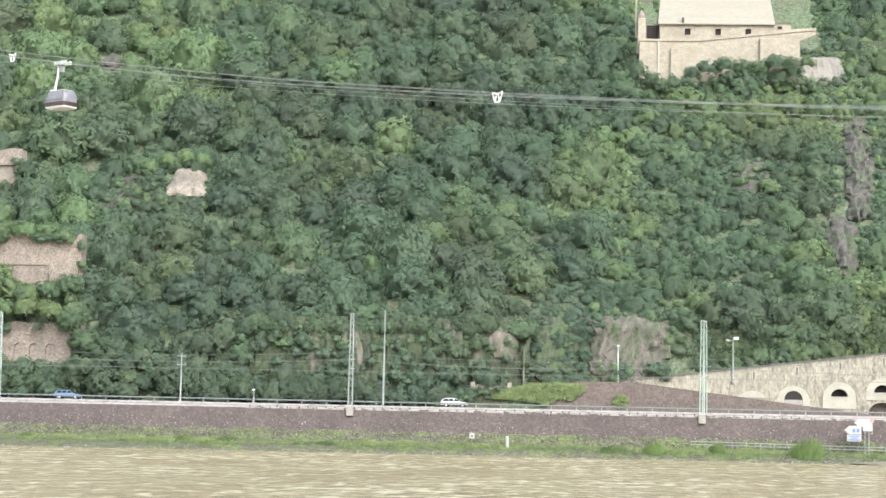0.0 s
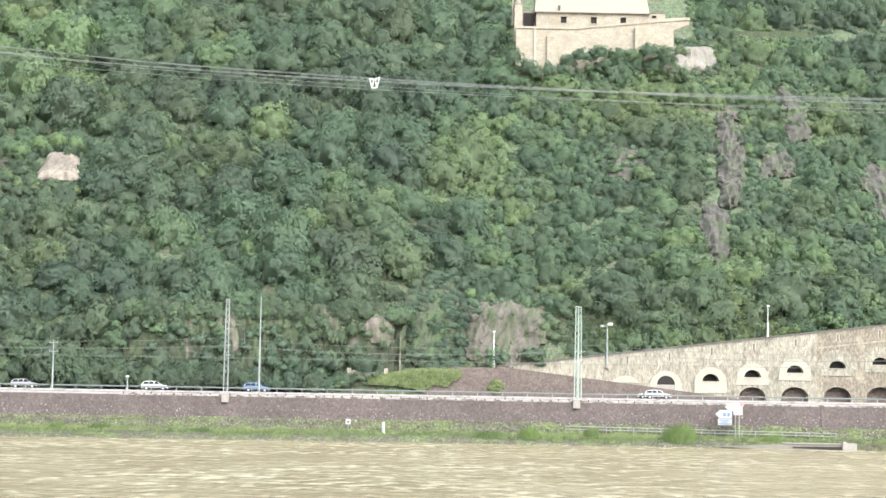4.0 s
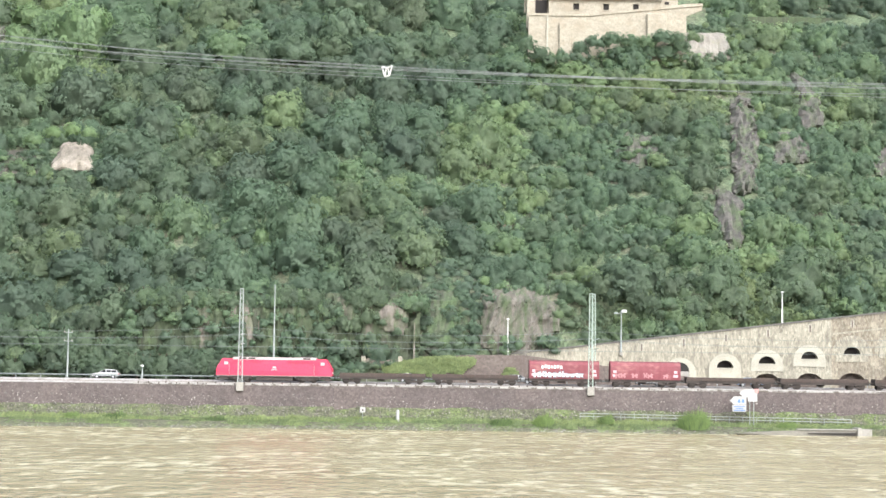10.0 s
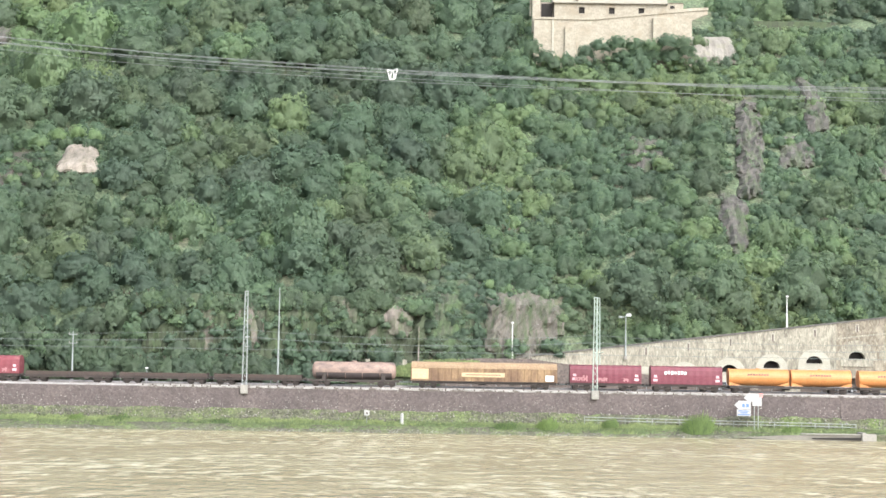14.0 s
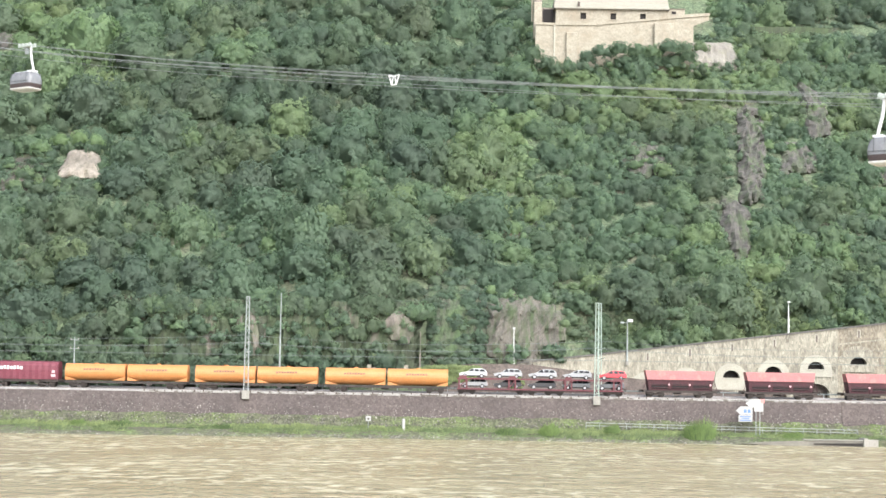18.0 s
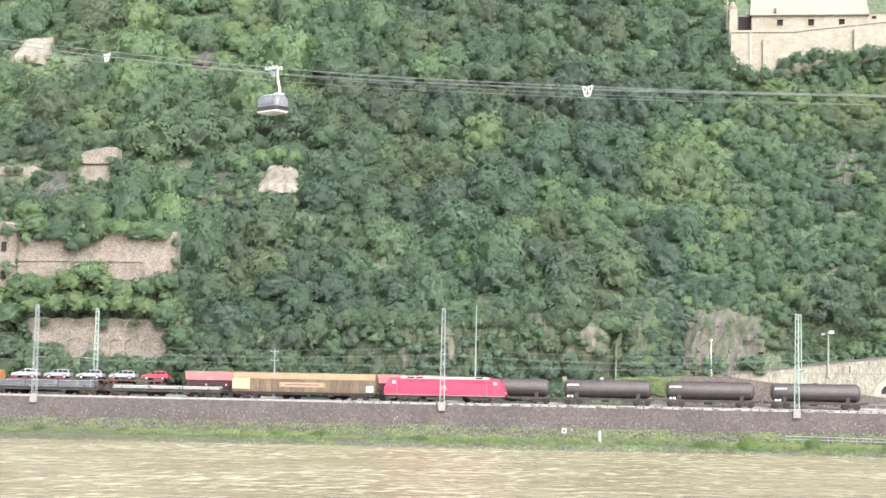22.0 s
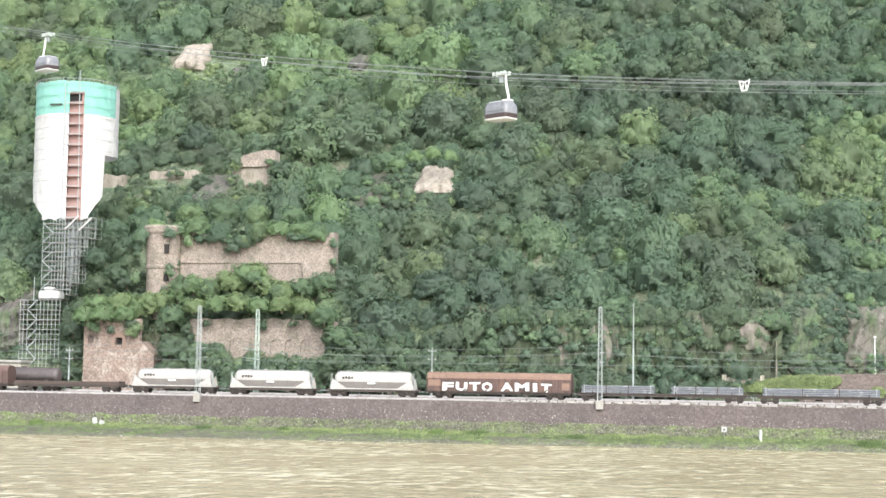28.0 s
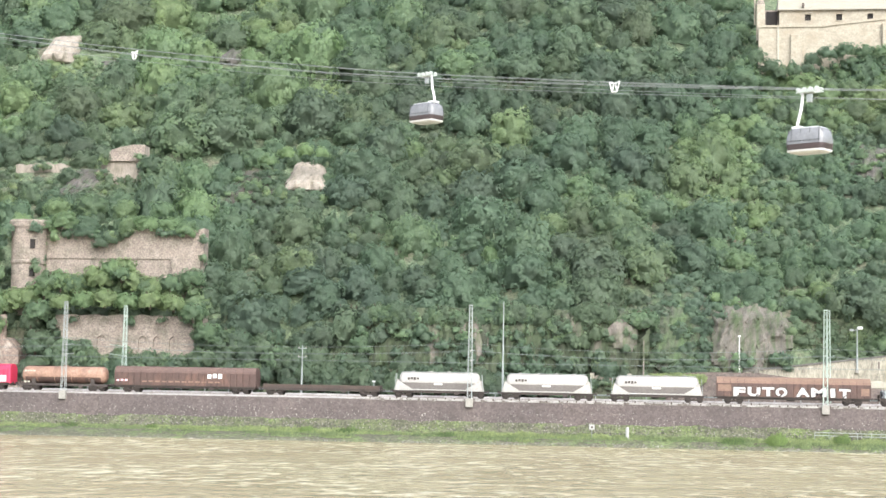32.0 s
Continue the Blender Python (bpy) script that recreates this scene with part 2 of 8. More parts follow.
def river():
    m = bpy.data.materials.new("river_water")
    m.use_nodes = True
    nt = m.node_tree
    n, link = nt.nodes, nt.links.new
    p = n["Principled BSDF"]
    p.inputs["Roughness"].default_value = 0.22
    p.inputs["IOR"].default_value = 1.33
    tc = n.new("ShaderNodeTexCoord")

    def noisy(sx, sy, scale, detail):
        mp = n.new("ShaderNodeMapping")
        mp.inputs["Scale"].default_value = (sx, sy, 1)
        t = n.new("ShaderNodeTexNoise")
        t.inputs["Scale"].default_value, t.inputs["Detail"].default_value, t.inputs["Roughness"].default_value = scale, detail, 0.6
        link(tc.outputs["Object"], mp.inputs["Vector"])
        link(mp.outputs["Vector"], t.inputs["Vector"])
        return t.outputs["Fac"]

    def tones(fac, lo, hi, a, b):
        cr = n.new("ShaderNodeValToRGB")
        cr.color_ramp.elements[0].position, cr.color_ramp.elements[1].position = lo, hi
        cr.color_ramp.elements[0].color, cr.color_ramp.elements[1].color = (*a, 1), (*b, 1)
        link(fac, cr.inputs["Fac"])
        return cr.outputs["Color"]

    # muddy tones; pale crests are sky glints put into the base colour
    mud_glints = n.new("ShaderNodeMix")
    mud_glints.data_type = "RGBA"
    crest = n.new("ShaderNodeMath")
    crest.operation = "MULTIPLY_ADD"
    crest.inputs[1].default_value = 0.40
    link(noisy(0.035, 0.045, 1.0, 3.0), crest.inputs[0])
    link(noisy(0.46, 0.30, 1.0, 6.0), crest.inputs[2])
    link(tones(crest.outputs["Value"], 0.73, 0.86, (0, 0, 0), (1, 1, 1)), mud_glints.inputs["Factor"])
    link(tones(noisy(0.06, 0.04, 1.0, 4.0), 0.35, 0.65, (0.292, 0.240, 0.145), (0.374, 0.322, 0.207)), mud_glints.inputs["A"])
    mud_glints.inputs["B"].default_value = (0.62, 0.585, 0.43, 1)
    link(mud_glints.outputs["Result"], p.inputs["Base Color"])
    b1, b2 = n.new("ShaderNodeBump"), n.new("ShaderNodeBump")
    b1.inputs["Strength"].default_value, b1.inputs["Distance"].default_value = 1.0, 1.3
    b2.inputs["Strength"].default_value, b2.inputs["Distance"].default_value = 1.0, 0.45
    link(noisy(0.28, 0.18, 1.0, 3.0), b1.inputs["Height"])
    link(noisy(0.9, 0.6, 1.0, 3.0), b2.inputs["Height"])
    link(b1.outputs["Normal"], b2.inputs["Normal"])
    link(b2.outputs["Normal"], p.inputs["Normal"])
    return m


WATER = river()
LEAF = leaves("foliage", (0.116, 0.168, 0.120), (0.148, 0.225, 0.140), (0.262, 0.372, 0.180))
HERB = leaves("bank_herbs", (0.110, 0.150, 0.082), (0.180, 0.240, 0.108), (0.320, 0.385, 0.160))
BUSH = leaves("bank_bush", (0.075, 0.118, 0.050), (0.125, 0.192, 0.064), (0.215, 0.310, 0.092))
SOIL = material("undergrowth", (0.092, 0.132, 0.078), (0.125, 0.160, 0.090), 0.5, 0.95, bump=1.0, bump_scale=2.2, spots=(0.115, 0.105, 0.075), spot_scale=0.12, spot_at=0.60, cells=2.6, cell_depth=0.42)
EARTH = material("bare_earth", (0.100, 0.088, 0.073), (0.072, 0.068, 0.056), 0.35, 0.95, bump=1.0, bump_scale=1.2, spots=(0.060, 0.080, 0.045), spot_scale=0.25, spot_at=0.58)
# dark green-grey tones with the gully's shade put into the colour
GULLY = material("shaded_gully", (0.088, 0.098, 0.066), (0.068, 0.076, 0.054), 0.5, 0.95, bump=1.0, bump_scale=1.6, spots=(0.072, 0.110, 0.050), spot_scale=0.4, spot_at=0.52, stretch=(1.3, 1, 0.5), cells=2.2, cell_depth=0.3)
ROCK = material("slate_rock", (0.138, 0.124, 0.112), (0.080, 0.077, 0.068), 0.4, 0.9, bump=1.0, bump_scale=1.4, spots=(0.080, 0.108, 0.056), spot_scale=0.35, spot_at=0.55, stretch=(1.6, 1, 0.26), cells=0.9, cell_depth=0.25)
PALEROCK = material("pale_rock", (0.38, 0.34, 0.285), (0.275, 0.235, 0.195), 0.5, 0.9, bump=0.9, bump_scale=2.0, spots=(0.15, 0.14, 0.095), spot_scale=0.5, spot_at=0.62, stretch=(1.6, 1, 0.5), cells=1.2, cell_depth=0.1)
MOSSROCK = material("mossy_rock", (0.080, 0.118, 0.054), (0.070, 0.078, 0.054), 0.32, 0.95, bump=0.8, bump_scale=2.0, cells=2.0, cell_depth=0.18, spots=(0.175, 0.155, 0.13), spot_scale=0.14, spot_at=0.63, spot_soft=0.06, stretch=(1.3, 1, 0.28))
RUIN = material("ruin_stone", (0.345, 0.295, 0.248), (0.262, 0.216, 0.182), 0.5, 0.9, bump=1.0, bump_scale=3.5, spots=(0.150, 0.138, 0.105), spot_scale=0.30, spot_at=0.60, spot_soft=0.12, cells=4.4, cell_depth=0.26)
QUAY = material("quay_stone", (0.088, 0.073, 0.071), (0.138, 0.112, 0.106), 0.16, 0.9, bump=0.9, bump_scale=3.0, spots=(0.21, 0.198, 0.185), spot_scale=2.2, spot_at=0.66, spot_soft=0.05, cells=3.6, cell_depth=0.22)
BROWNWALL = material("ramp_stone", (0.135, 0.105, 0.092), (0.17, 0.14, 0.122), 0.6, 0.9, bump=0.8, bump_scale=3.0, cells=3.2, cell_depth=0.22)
RAMPWALL = material("weathered_limestone", (0.395, 0.368, 0.292), (0.305, 0.283, 0.224), 0.8, 0.9, bump=0.8, bump_scale=4.0, spots=(0.190, 0.176, 0.142), spot_scale=0.75, spot_at=0.60, spot_soft=0.08, stretch=(1.3, 1, 0.5), cells=3.4, cell_depth=0.24)
RAMPBROWN = material("stained_limestone", (0.300, 0.262, 0.198), (0.215, 0.188, 0.146), 0.6, 0.9, bump=0.8, bump_scale=4.0, spots=(0.36, 0.325, 0.25), spot_scale=0.5, spot_at=0.62, spot_soft=0.08, stretch=(1.2, 1, 0.6), cells=3.2, cell_depth=0.25)
COPING = material("dark_coping", (0.165, 0.160, 0.142), (0.125, 0.120, 0.108), 0.8, 0.9, bump=0.4)
FORT = material("cream_masonry", (0.385, 0.348, 0.275), (0.335, 0.30, 0.235), 0.35, 0.85, bump=0.3, bump_scale=3.0, spots=(0.30, 0.255, 0.19), spot_scale=0.35, spot_at=0.63, cells=1.4, cell_depth=0.08)
ROOF = material("pale_roof", (0.33, 0.31, 0.255), (0.30, 0.28, 0.225), 0.5, 0.7, stretch=(0.3, 1, 2))
PLASTER = material("white_plaster", (0.46, 0.44, 0.365), (0.38, 0.36, 0.295), 0.8, 0.85, bump=0.2)
# near-black colour stands in for the shade inside windows, slits and recesses
DARK = material("opening_shade", (0.030, 0.026, 0.024), rough=0.9)
GRASS = material("bank_grass", (0.155, 0.200, 0.075), (0.200, 0.220, 0.100), 0.4, 0.95, bump=1.0, bump_scale=4.0, spots=(0.17, 0.155, 0.095), spot_scale=0.35, spot_at=0.58, cells=2.5, cell_depth=0.35)
RIPRAP = material("riprap", (0.130, 0.128, 0.090), (0.092, 0.098, 0.060), 0.8, 0.95, bump=1.0, bump_scale=3.0, spots=(0.12, 0.155, 0.06), spot_scale=0.3, spot_at=0.56, cells=3.5, cell_depth=0.45)
BALLAST = material("ballast", (0.45, 0.43, 0.405), (0.30, 0.28, 0.265), 1.2, 0.95, bump=1.0, bump_scale=6.0, spots=(0.17, 0.15, 0.13), spot_scale=0.7, spot_at=0.60, spot_soft=0.08)
ASPHALT = material("asphalt", (0.07, 0.07, 0.07), rough=0.9, bump=0.2)
CONCRETE = material("concrete", (0.36, 0.345, 0.31), (0.29, 0.275, 0.245), 1.0, 0.85, bump=0.2)
STEEL = material("galvanised_steel", (0.40, 0.43, 0.42), (0.34, 0.37, 0.36), 2.0, 0.5, 0.4)
GREENSTEEL = material("pale_green_steel", (0.46, 0.56, 0.49), (0.40, 0.48, 0.42), 2.0, 0.6)
RAIL = material("rail_steel", (0.30, 0.265, 0.235), (0.23, 0.20, 0.175), 2.0, rough=0.6, metal=0.3)
IRON = material("dark_iron", (0.10, 0.078, 0.066), rough=0.5, metal=0.6)
SLEEPER = material("sleeper", (0.20, 0.18, 0.16), rough=0.9)
WHITE = material("white_paint", (0.80, 0.80, 0.78), (0.74, 0.74, 0.71), 1.5, 0.5)
BARK = material("bark", (0.10, 0.08, 0.06), (0.14, 0.12, 0.09), 2.0, 0.95, bump=0.5)

WIRE = material("dull_wire", (0.34, 0.36, 0.355), rough=0.6, metal=0.2)
CATENARY = material("weathered_copper_wire", (0.20, 0.23, 0.22), rough=0.6, metal=0.2)
KERB = material("stained_kerb", (0.44, 0.425, 0.40), (0.32, 0.305, 0.285), 0.7, 0.9, bump=0.3, spots=(0.13, 0.115, 0.10), spot_scale=0.8, spot_at=0.53, spot_soft=0.05)
SIGN = material("sign_white", (0.44, 0.44, 0.43), (0.38, 0.38, 0.37), 1.5, 0.5)
BUTTRESS = material("buttress_stone", (0.150, 0.122, 0.115), (0.115, 0.094, 0.088), 0.5, 0.9, bump=0.8, bump_scale=3.0, cells=2.6, cell_depth=0.25)
SLIP = material("slipway_concrete", (0.25, 0.235, 0.20), (0.18, 0.17, 0.145), 0.7, 0.9, bump=0.3)
# ---- the land: river, bank, quay wall, railway, road, hillside ----
RAILTOP, WALLTOP, ROADZ = 6.75, 6.4, 7.0
FAR, NEAR = 263.0, 258.5
Z3 = Vector((0, 0, 1))


def slope_y(z):
    """The hillside's plain profile: the distance at which it reaches the height z."""
    return 282 + 0.35 * min(z - 7, 14) + 1.25 * max(z - 21, 0)


def hill_y(x, z):
    """The hillside with its gullies and spurs."""
    k = min(1.0, max(0.0, (z - 16) / 25))
    n = noise.noise((x * 0.018, z * 0.012, 3.1)) * 7 + noise.noise((x * 0.05 + 0.02 * z, z * 0.03, 7.7)) * 3.5
    return slope_y(z) + k * n + 1.2 + 3.2 * min(1.0, max(0.0, (x - 20) / 8)) * min(1.0, max(0.0, (24 - z) / 8))


def sheet(name, pts, nx, mat, label, category, kind="structure"):
    """A grid of points, nx to a row, as one smooth mesh."""
    me = bpy.data.meshes.new(name)
    rows = len(pts) // nx
    me.from_pydata(pts, [], [(r * nx + i, r * nx + i + 1, r * nx + nx + i + 1, r * nx + nx + i) for r in range(rows - 1) for i in range(nx - 1)])
    me.shade_smooth()
    me.materials.append(mat)
    return tagged(new(name, me), label, category, kind=kind)


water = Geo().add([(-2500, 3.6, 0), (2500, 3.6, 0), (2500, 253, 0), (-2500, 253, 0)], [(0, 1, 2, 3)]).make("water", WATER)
tagged(water, "wide muddy brown river in flood with small ripples", "river", kind="structure")
g = Geo().box(-2500, 2500, -2500, 3.4, 6.2, 6.6).box(-2500, 2500, 3.0, 3.8, -1, 6.75)
tagged(g.make("pavement", CONCRETE), "paved promenade on the near bank with a stone edge", "promenade", kind="structure")

# the far bank: stones at the water's edge, a strip of grass, then the quay wall
xs = [-2500, -900, -400] + [-260 + 1.5 * i for i in range(281)] + [300, 900, 2500]
pts = []
prof = [(249.2, -0.6), (249.8, -0.05), (250.5, 0.35), (251.2, 0.75), (252.0, 1.05), (253.0, 1.35), (253.8, 1.7), (254.5, 2.0), (255.2, 2.1)]
edge = lambda x: 0.10 * min(140.0, max(0.0, -20 - x))     # the bank widens upstream
for k, (yy, zz) in enumerate(prof):
    for x in xs:
        w = noise.noise((x * 0.12, yy * 0.4, 0)) * 0.18 + noise.noise((x * 0.5, yy, 5)) * 0.08
        pts.append((x, yy + w - edge(x) * max(0.0, 1 - k / 6), zz + w * 0.7))
n = len(xs)
bank = sheet("ground", pts[5 * n:], n, GRASS, "narrow grassy river bank below the quay wall", "river bank")
sheet("bank_edge", pts[:6 * n], n, RIPRAP, "stony grey-brown edge of the river bank", "river bank")

pts = []
for yy, zz in ((252.8, 0.9), (253.4, 1.7), (253.9, 2.1), (254.25, 2.65), (254.5, 3.2), (254.7, 3.3)):
    for x in xs:
        w = noise.noise((x * 0.35, yy * 2, 9)) * 0.35
        pts.append((x, yy, zz + w * (zz - 1.7)))
sheet("rubble_slope", pts, n, RIPRAP, "loose grey rubble heaped against the foot of the quay wall", "rubble")

rng = random.Random(11)
loose = Geo()


def cobble(geo, x, y, z, r, rg):
    m = Euler((rg.random() * 6, rg.random() * 6, rg.random() * 6)).to_matrix()
    s = Vector((rg.uniform(0.8, 1.4), rg.uniform(0.7, 1.1), rg.uniform(0.5, 0.8))) * r
    v = [Vector((x, y, z)) + m @ Vector((a * s.x, b * s.y, c * s.z)) for a, b, c in
         ((1, 0, 0), (-1, 0, 0), (0, 1, 0), (0, -1, 0), (0, 0, 1), (0, 0, -1), (0.62, 0.62, 0.4), (-0.6, 0.6, -0.35))]
    geo.add(v, [(0, 6, 4), (2, 4, 6), (2, 6, 0), (0, 2, 5), (2, 7, 5), (1, 5, 7), (1, 7, 4), (2, 4, 7), (4, 1, 3), (0, 4, 3), (1, 5, 3), (5, 0, 3)])


for i in range(6400):
    x = rng.uniform(-215, 130)
    if rng.random() < 0.45:
        t = rng.random()
        cobble(loose, x, 249.85 + 0.95 * t - edge(x) * (0.83 - 0.33 * t), -0.02 + 0.5 * t, rng.uniform(0.07, 0.19), rng)
    else:
        t = rng.random()
        cobble(loose, x, 253.35 + 1.05 * t, 1.80 + 1.55 * t ** 1.4 + rng.uniform(-0.1, 0.25), rng.uniform(0.06, 0.16), rng)
for i in range(3600):
    t = rng.random() ** 1.7
    z = 2.6 + 2.2 * t
    cobble(loose, rng.uniform(-215, 130), 254.47 + 0.058 * (z - 1.2), z, rng.uniform(0.06, 0.15), rng)
tagged(loose.make("riprap", material("riprap_stone", (0.30, 0.28, 0.26), (0.17, 0.155, 0.14), 0.8, 0.9, bump=0.4, island=0.6)),
       "scattered grey stones along the water's edge and wall foot", "stones", kind="stuff")

# quay wall with coping; buttress at the joints
g = Geo()
g.prism([(254.45, 1.2), (255.6, 1.2), (255.6, WALLTOP), (254.75, WALLTOP)], "x", -1200, 1200)
quay = tagged(g.make("wall_quay", QUAY), "tall dark brown-purple stone quay wall below the railway", "wall", kind="structure")
for x, w in ((-91.5, 3.6), (-14.6, 3.4), (62.0, 4.0), (-170, 3.6), (120, 3.6)):
    Geo().prism([(254.30, 1.2), (255.2, 1.2), (255.2, WALLTOP - 0.02), (254.63, WALLTOP - 0.02)], "x", x - w / 2, x + w / 2).make("buttress", BUTTRESS, quay)

# trackbed, sleepers and rails
g = Geo().prism([(254.9, WALLTOP - 0.3), (255.0, WALLTOP + 0.12), (255.7, RAILTOP - 0.05), (256.7, RAILTOP - 0.05), (257.1, RAILTOP - 0.24), (264.9, RAILTOP - 0.26), (265.9, ROADZ + 0.06), (266.55, ROADZ + 0.06), (266.55, 5)], "x", -1200, 1200)
tagged(g.make("trackbed", BALLAST), "pale grey ballast bed of a two-track railway", "trackbed", kind="structure")
g = Geo().box(-47, 300, 254.68, 254.98, WALLTOP - 0.06, WALLTOP + 0.20)
tagged(g.make("coping", KERB), "pale concrete kerb along the top of the quay wall", "kerb", kind="structure")
for name, yc in (("track", FAR), ("track", NEAR)):
    tr = thing(name, "railway track with brown rails on concrete sleepers", "track", kind="structure")
    for side in (-0.75, 0.75):
        Geo().prism([(yc + side - 0.07, RAILTOP - 0.17), (yc + side + 0.07, RAILTOP - 0.17), (yc + side + 0.035, RAILTOP), (yc + side - 0.035, RAILTOP)], "x", -1200, 1200).make("rail", RAIL, tr)
    g = Geo()
    for i in range(560):
        x = -215 + i * 0.62
        g.box(x, x + 0.26, yc - 1.3, yc + 1.3, RAILTOP - 0.30, RAILTOP - 0.17)
    tagged(g.make("sleepers", SLEEPER, tr), kind="stuff")

# the road and its guard rail
g = Geo().box(-1200, 1200, 266.6, 279.6, 5, ROADZ)
tagged(g.make("road", ASPHALT), "grey asphalt road between railway and hillside", "road", kind="structure")

# hillside
xs = [-2500, -1200, -600, -400, -300] + [-250 + 4 * i for i in range(111)] + [240, 340, 600, 1200, 2500]
zs = [5.0] + [7 + 1.75 * i for i in range(9)] + [21 + 3.0 * i for i in range(1, 47)]
pts = [(x, hill_y(x, z), z) for z in zs for x in xs] + [(x, 900, 165) for x in xs] + [(x, 4500, 200) for x in xs]
sheet("hillside", pts, len(xs), SOIL, "steep wooded hillside of undergrowth and bare soil", "hillside")
# ---- woods ----
def crown_shape(seed, clumps, n, leaf, flat=0.85, body=5):
    """A crown of unit radius: an inner body and n leaf sprays on the outer sides of its clumps. All faces are triangles."""
    r = np.random.default_rng(seed)
    cs, ds, rs = [], [], []
    size = 1.25 / math.sqrt(clumps)
    for k in range(clumps):
        h = 1.0 - 1.62 * (k + 0.5) / clumps + r.normal() * 0.05
        h = min(0.98, h)
        a = k * 2.39996 + r.normal() * 0.22
        w = math.sqrt(max(0.0, 1 - h * h))
        d = np.array((w * math.cos(a), w * math.sin(a), h))
        reach = 0.84 * (1 + 0.26 * noise.noise(Vector(d * 1.3 + seed * 3.1)) + 0.06 * r.normal())
        ds.append(d)
        rs.append(size * r.uniform(0.72, 1.3))
        cs.append(d * (1, 1, flat) * max(0.5, reach - 0.2 * rs[-1]))
    cs, ds, rs = np.array(cs), np.array(ds), np.array(rs)
    verts, faces, norms, tone = [], [], [], []

    def hull(p):
        best = 0.45
        cp = cs @ p
        disc = rs * rs - np.einsum("ij,ij->i", cs, cs) + cp * cp
        ok = disc > 0
        if ok.any():
            best = max(best, float((cp[ok] + np.sqrt(disc[ok])).max()))
        return best

    for ax in range(3):
        for side in (-1, 1):
            if ax == 2 and side == -1:
                continue
            base = len(verts)
            for i in range(body + 1):
                for j in range(body + 1):
                    p = np.zeros(3)
                    p[ax], p[(ax + 1) % 3], p[(ax + 2) % 3] = side, math.tan((2 * i / body - 1) * 0.785), math.tan((2 * j / body - 1) * 0.785)
                    p /= np.linalg.norm(p)
                    verts.append(p * hull(p) * 0.80)
                    norms.append(p)
                    tone.append(-0.04)
            for i in range(body):
                for j in range(body):
                    a, b, c, d = (base + i * (body + 1) + j, base + (i + 1) * (body + 1) + j, base + (i + 1) * (body + 1) + j + 1, base + i * (body + 1) + j + 1)[::side]
                    faces += [(a, b, c), (a, c, d)]
    share_of = rs * rs / (rs * rs).sum()
    shift = r.normal(size=clumps) * 0.05
    got = 0
    while got < n:
        k = r.choice(clumps, p=share_of)
        e = r.normal(size=3)
        e /= np.linalg.norm(e)
        if np.dot(e, ds[k]) < -0.1 or e[2] < -0.7:
            continue
        p = cs[k] + e * rs[k] * (1, 1, 0.85) * r.uniform(0.82, 1.13)
        gap = np.linalg.norm(cs - p, axis=1) / rs
        gap[k] = 9
        if gap.min() < 0.78:
            continue
        soft = 0.72 * ds[k] + 0.45 * e + np.array((0, 0, 0.18))
        soft /= np.linalg.norm(soft)
        nrm = soft + 0.34 * r.normal(size=3)
        nrm /= np.linalg.norm(nrm)
        if np.dot(nrm, soft) < 0.25:
            continue
        u = np.cross(nrm, r.normal(size=3))
        u /= np.linalg.norm(u)
        w = np.cross(nrm, u)
        s = leaf * r.uniform(0.6, 1.35)
        b = len(verts)
        verts += [p + u * s * 1.25, p - u * s * 0.6 + w * s * 0.85, p - u * s * 0.6 - w * s * 0.85]
        faces.append((b, b + 1, b + 2))
        soft = soft + 0.28 * nrm
        norms += [soft / np.linalg.norm(soft)] * 3
        tone += [shift[k] + 0.05 * r.normal()] * 3
        got += 1
    return np.array(verts, dtype=np.float32), np.array(faces, dtype=np.int32), np.array(norms, dtype=np.float32), np.array(tone, dtype=np.float32)


def leaf_mesh(name, v, q, nrm, tint, mat, olive=0.0):
    me = bpy.data.meshes.new(name)
    me.vertices.add(len(v))
    me.vertices.foreach_set("co", v.astype(np.float32).ravel())
    me.loops.add(q.size)
    me.loops.foreach_set("vertex_index", q.astype(np.int32).ravel())
    me.polygons.add(len(q))
    me.polygons.foreach_set("loop_start", np.arange(0, q.size, 3, dtype=np.int32))
    at = me.attributes.new("tint", "FLOAT", "POINT")
    at.data.foreach_set("value", tint.astype(np.float32))
    me.attributes.new("olive", "FLOAT", "POINT").data.foreach_set("value", (np.zeros(len(v)) + olive).astype(np.float32))
    me.materials.append(mat)
    me.update(calc_edges=True)
    me.validate()
    me.attributes.new("custom_normal", "FLOAT_VECTOR", "POINT").data.foreach_set("vector", nrm.astype(np.float32).ravel())
    return me


BIG = [crown_shape(s, 44 + 4 * s, 2150, 0.045, 0.88, 5) for s in range(8)]
SMALL = [crown_shape(20 + s, 22, 700, 0.075, 0.8, 4) for s in range(5)]
TUFT = [crown_shape(40 + s, 6, 110, 0.17, 0.7, 2) for s in range(4)]

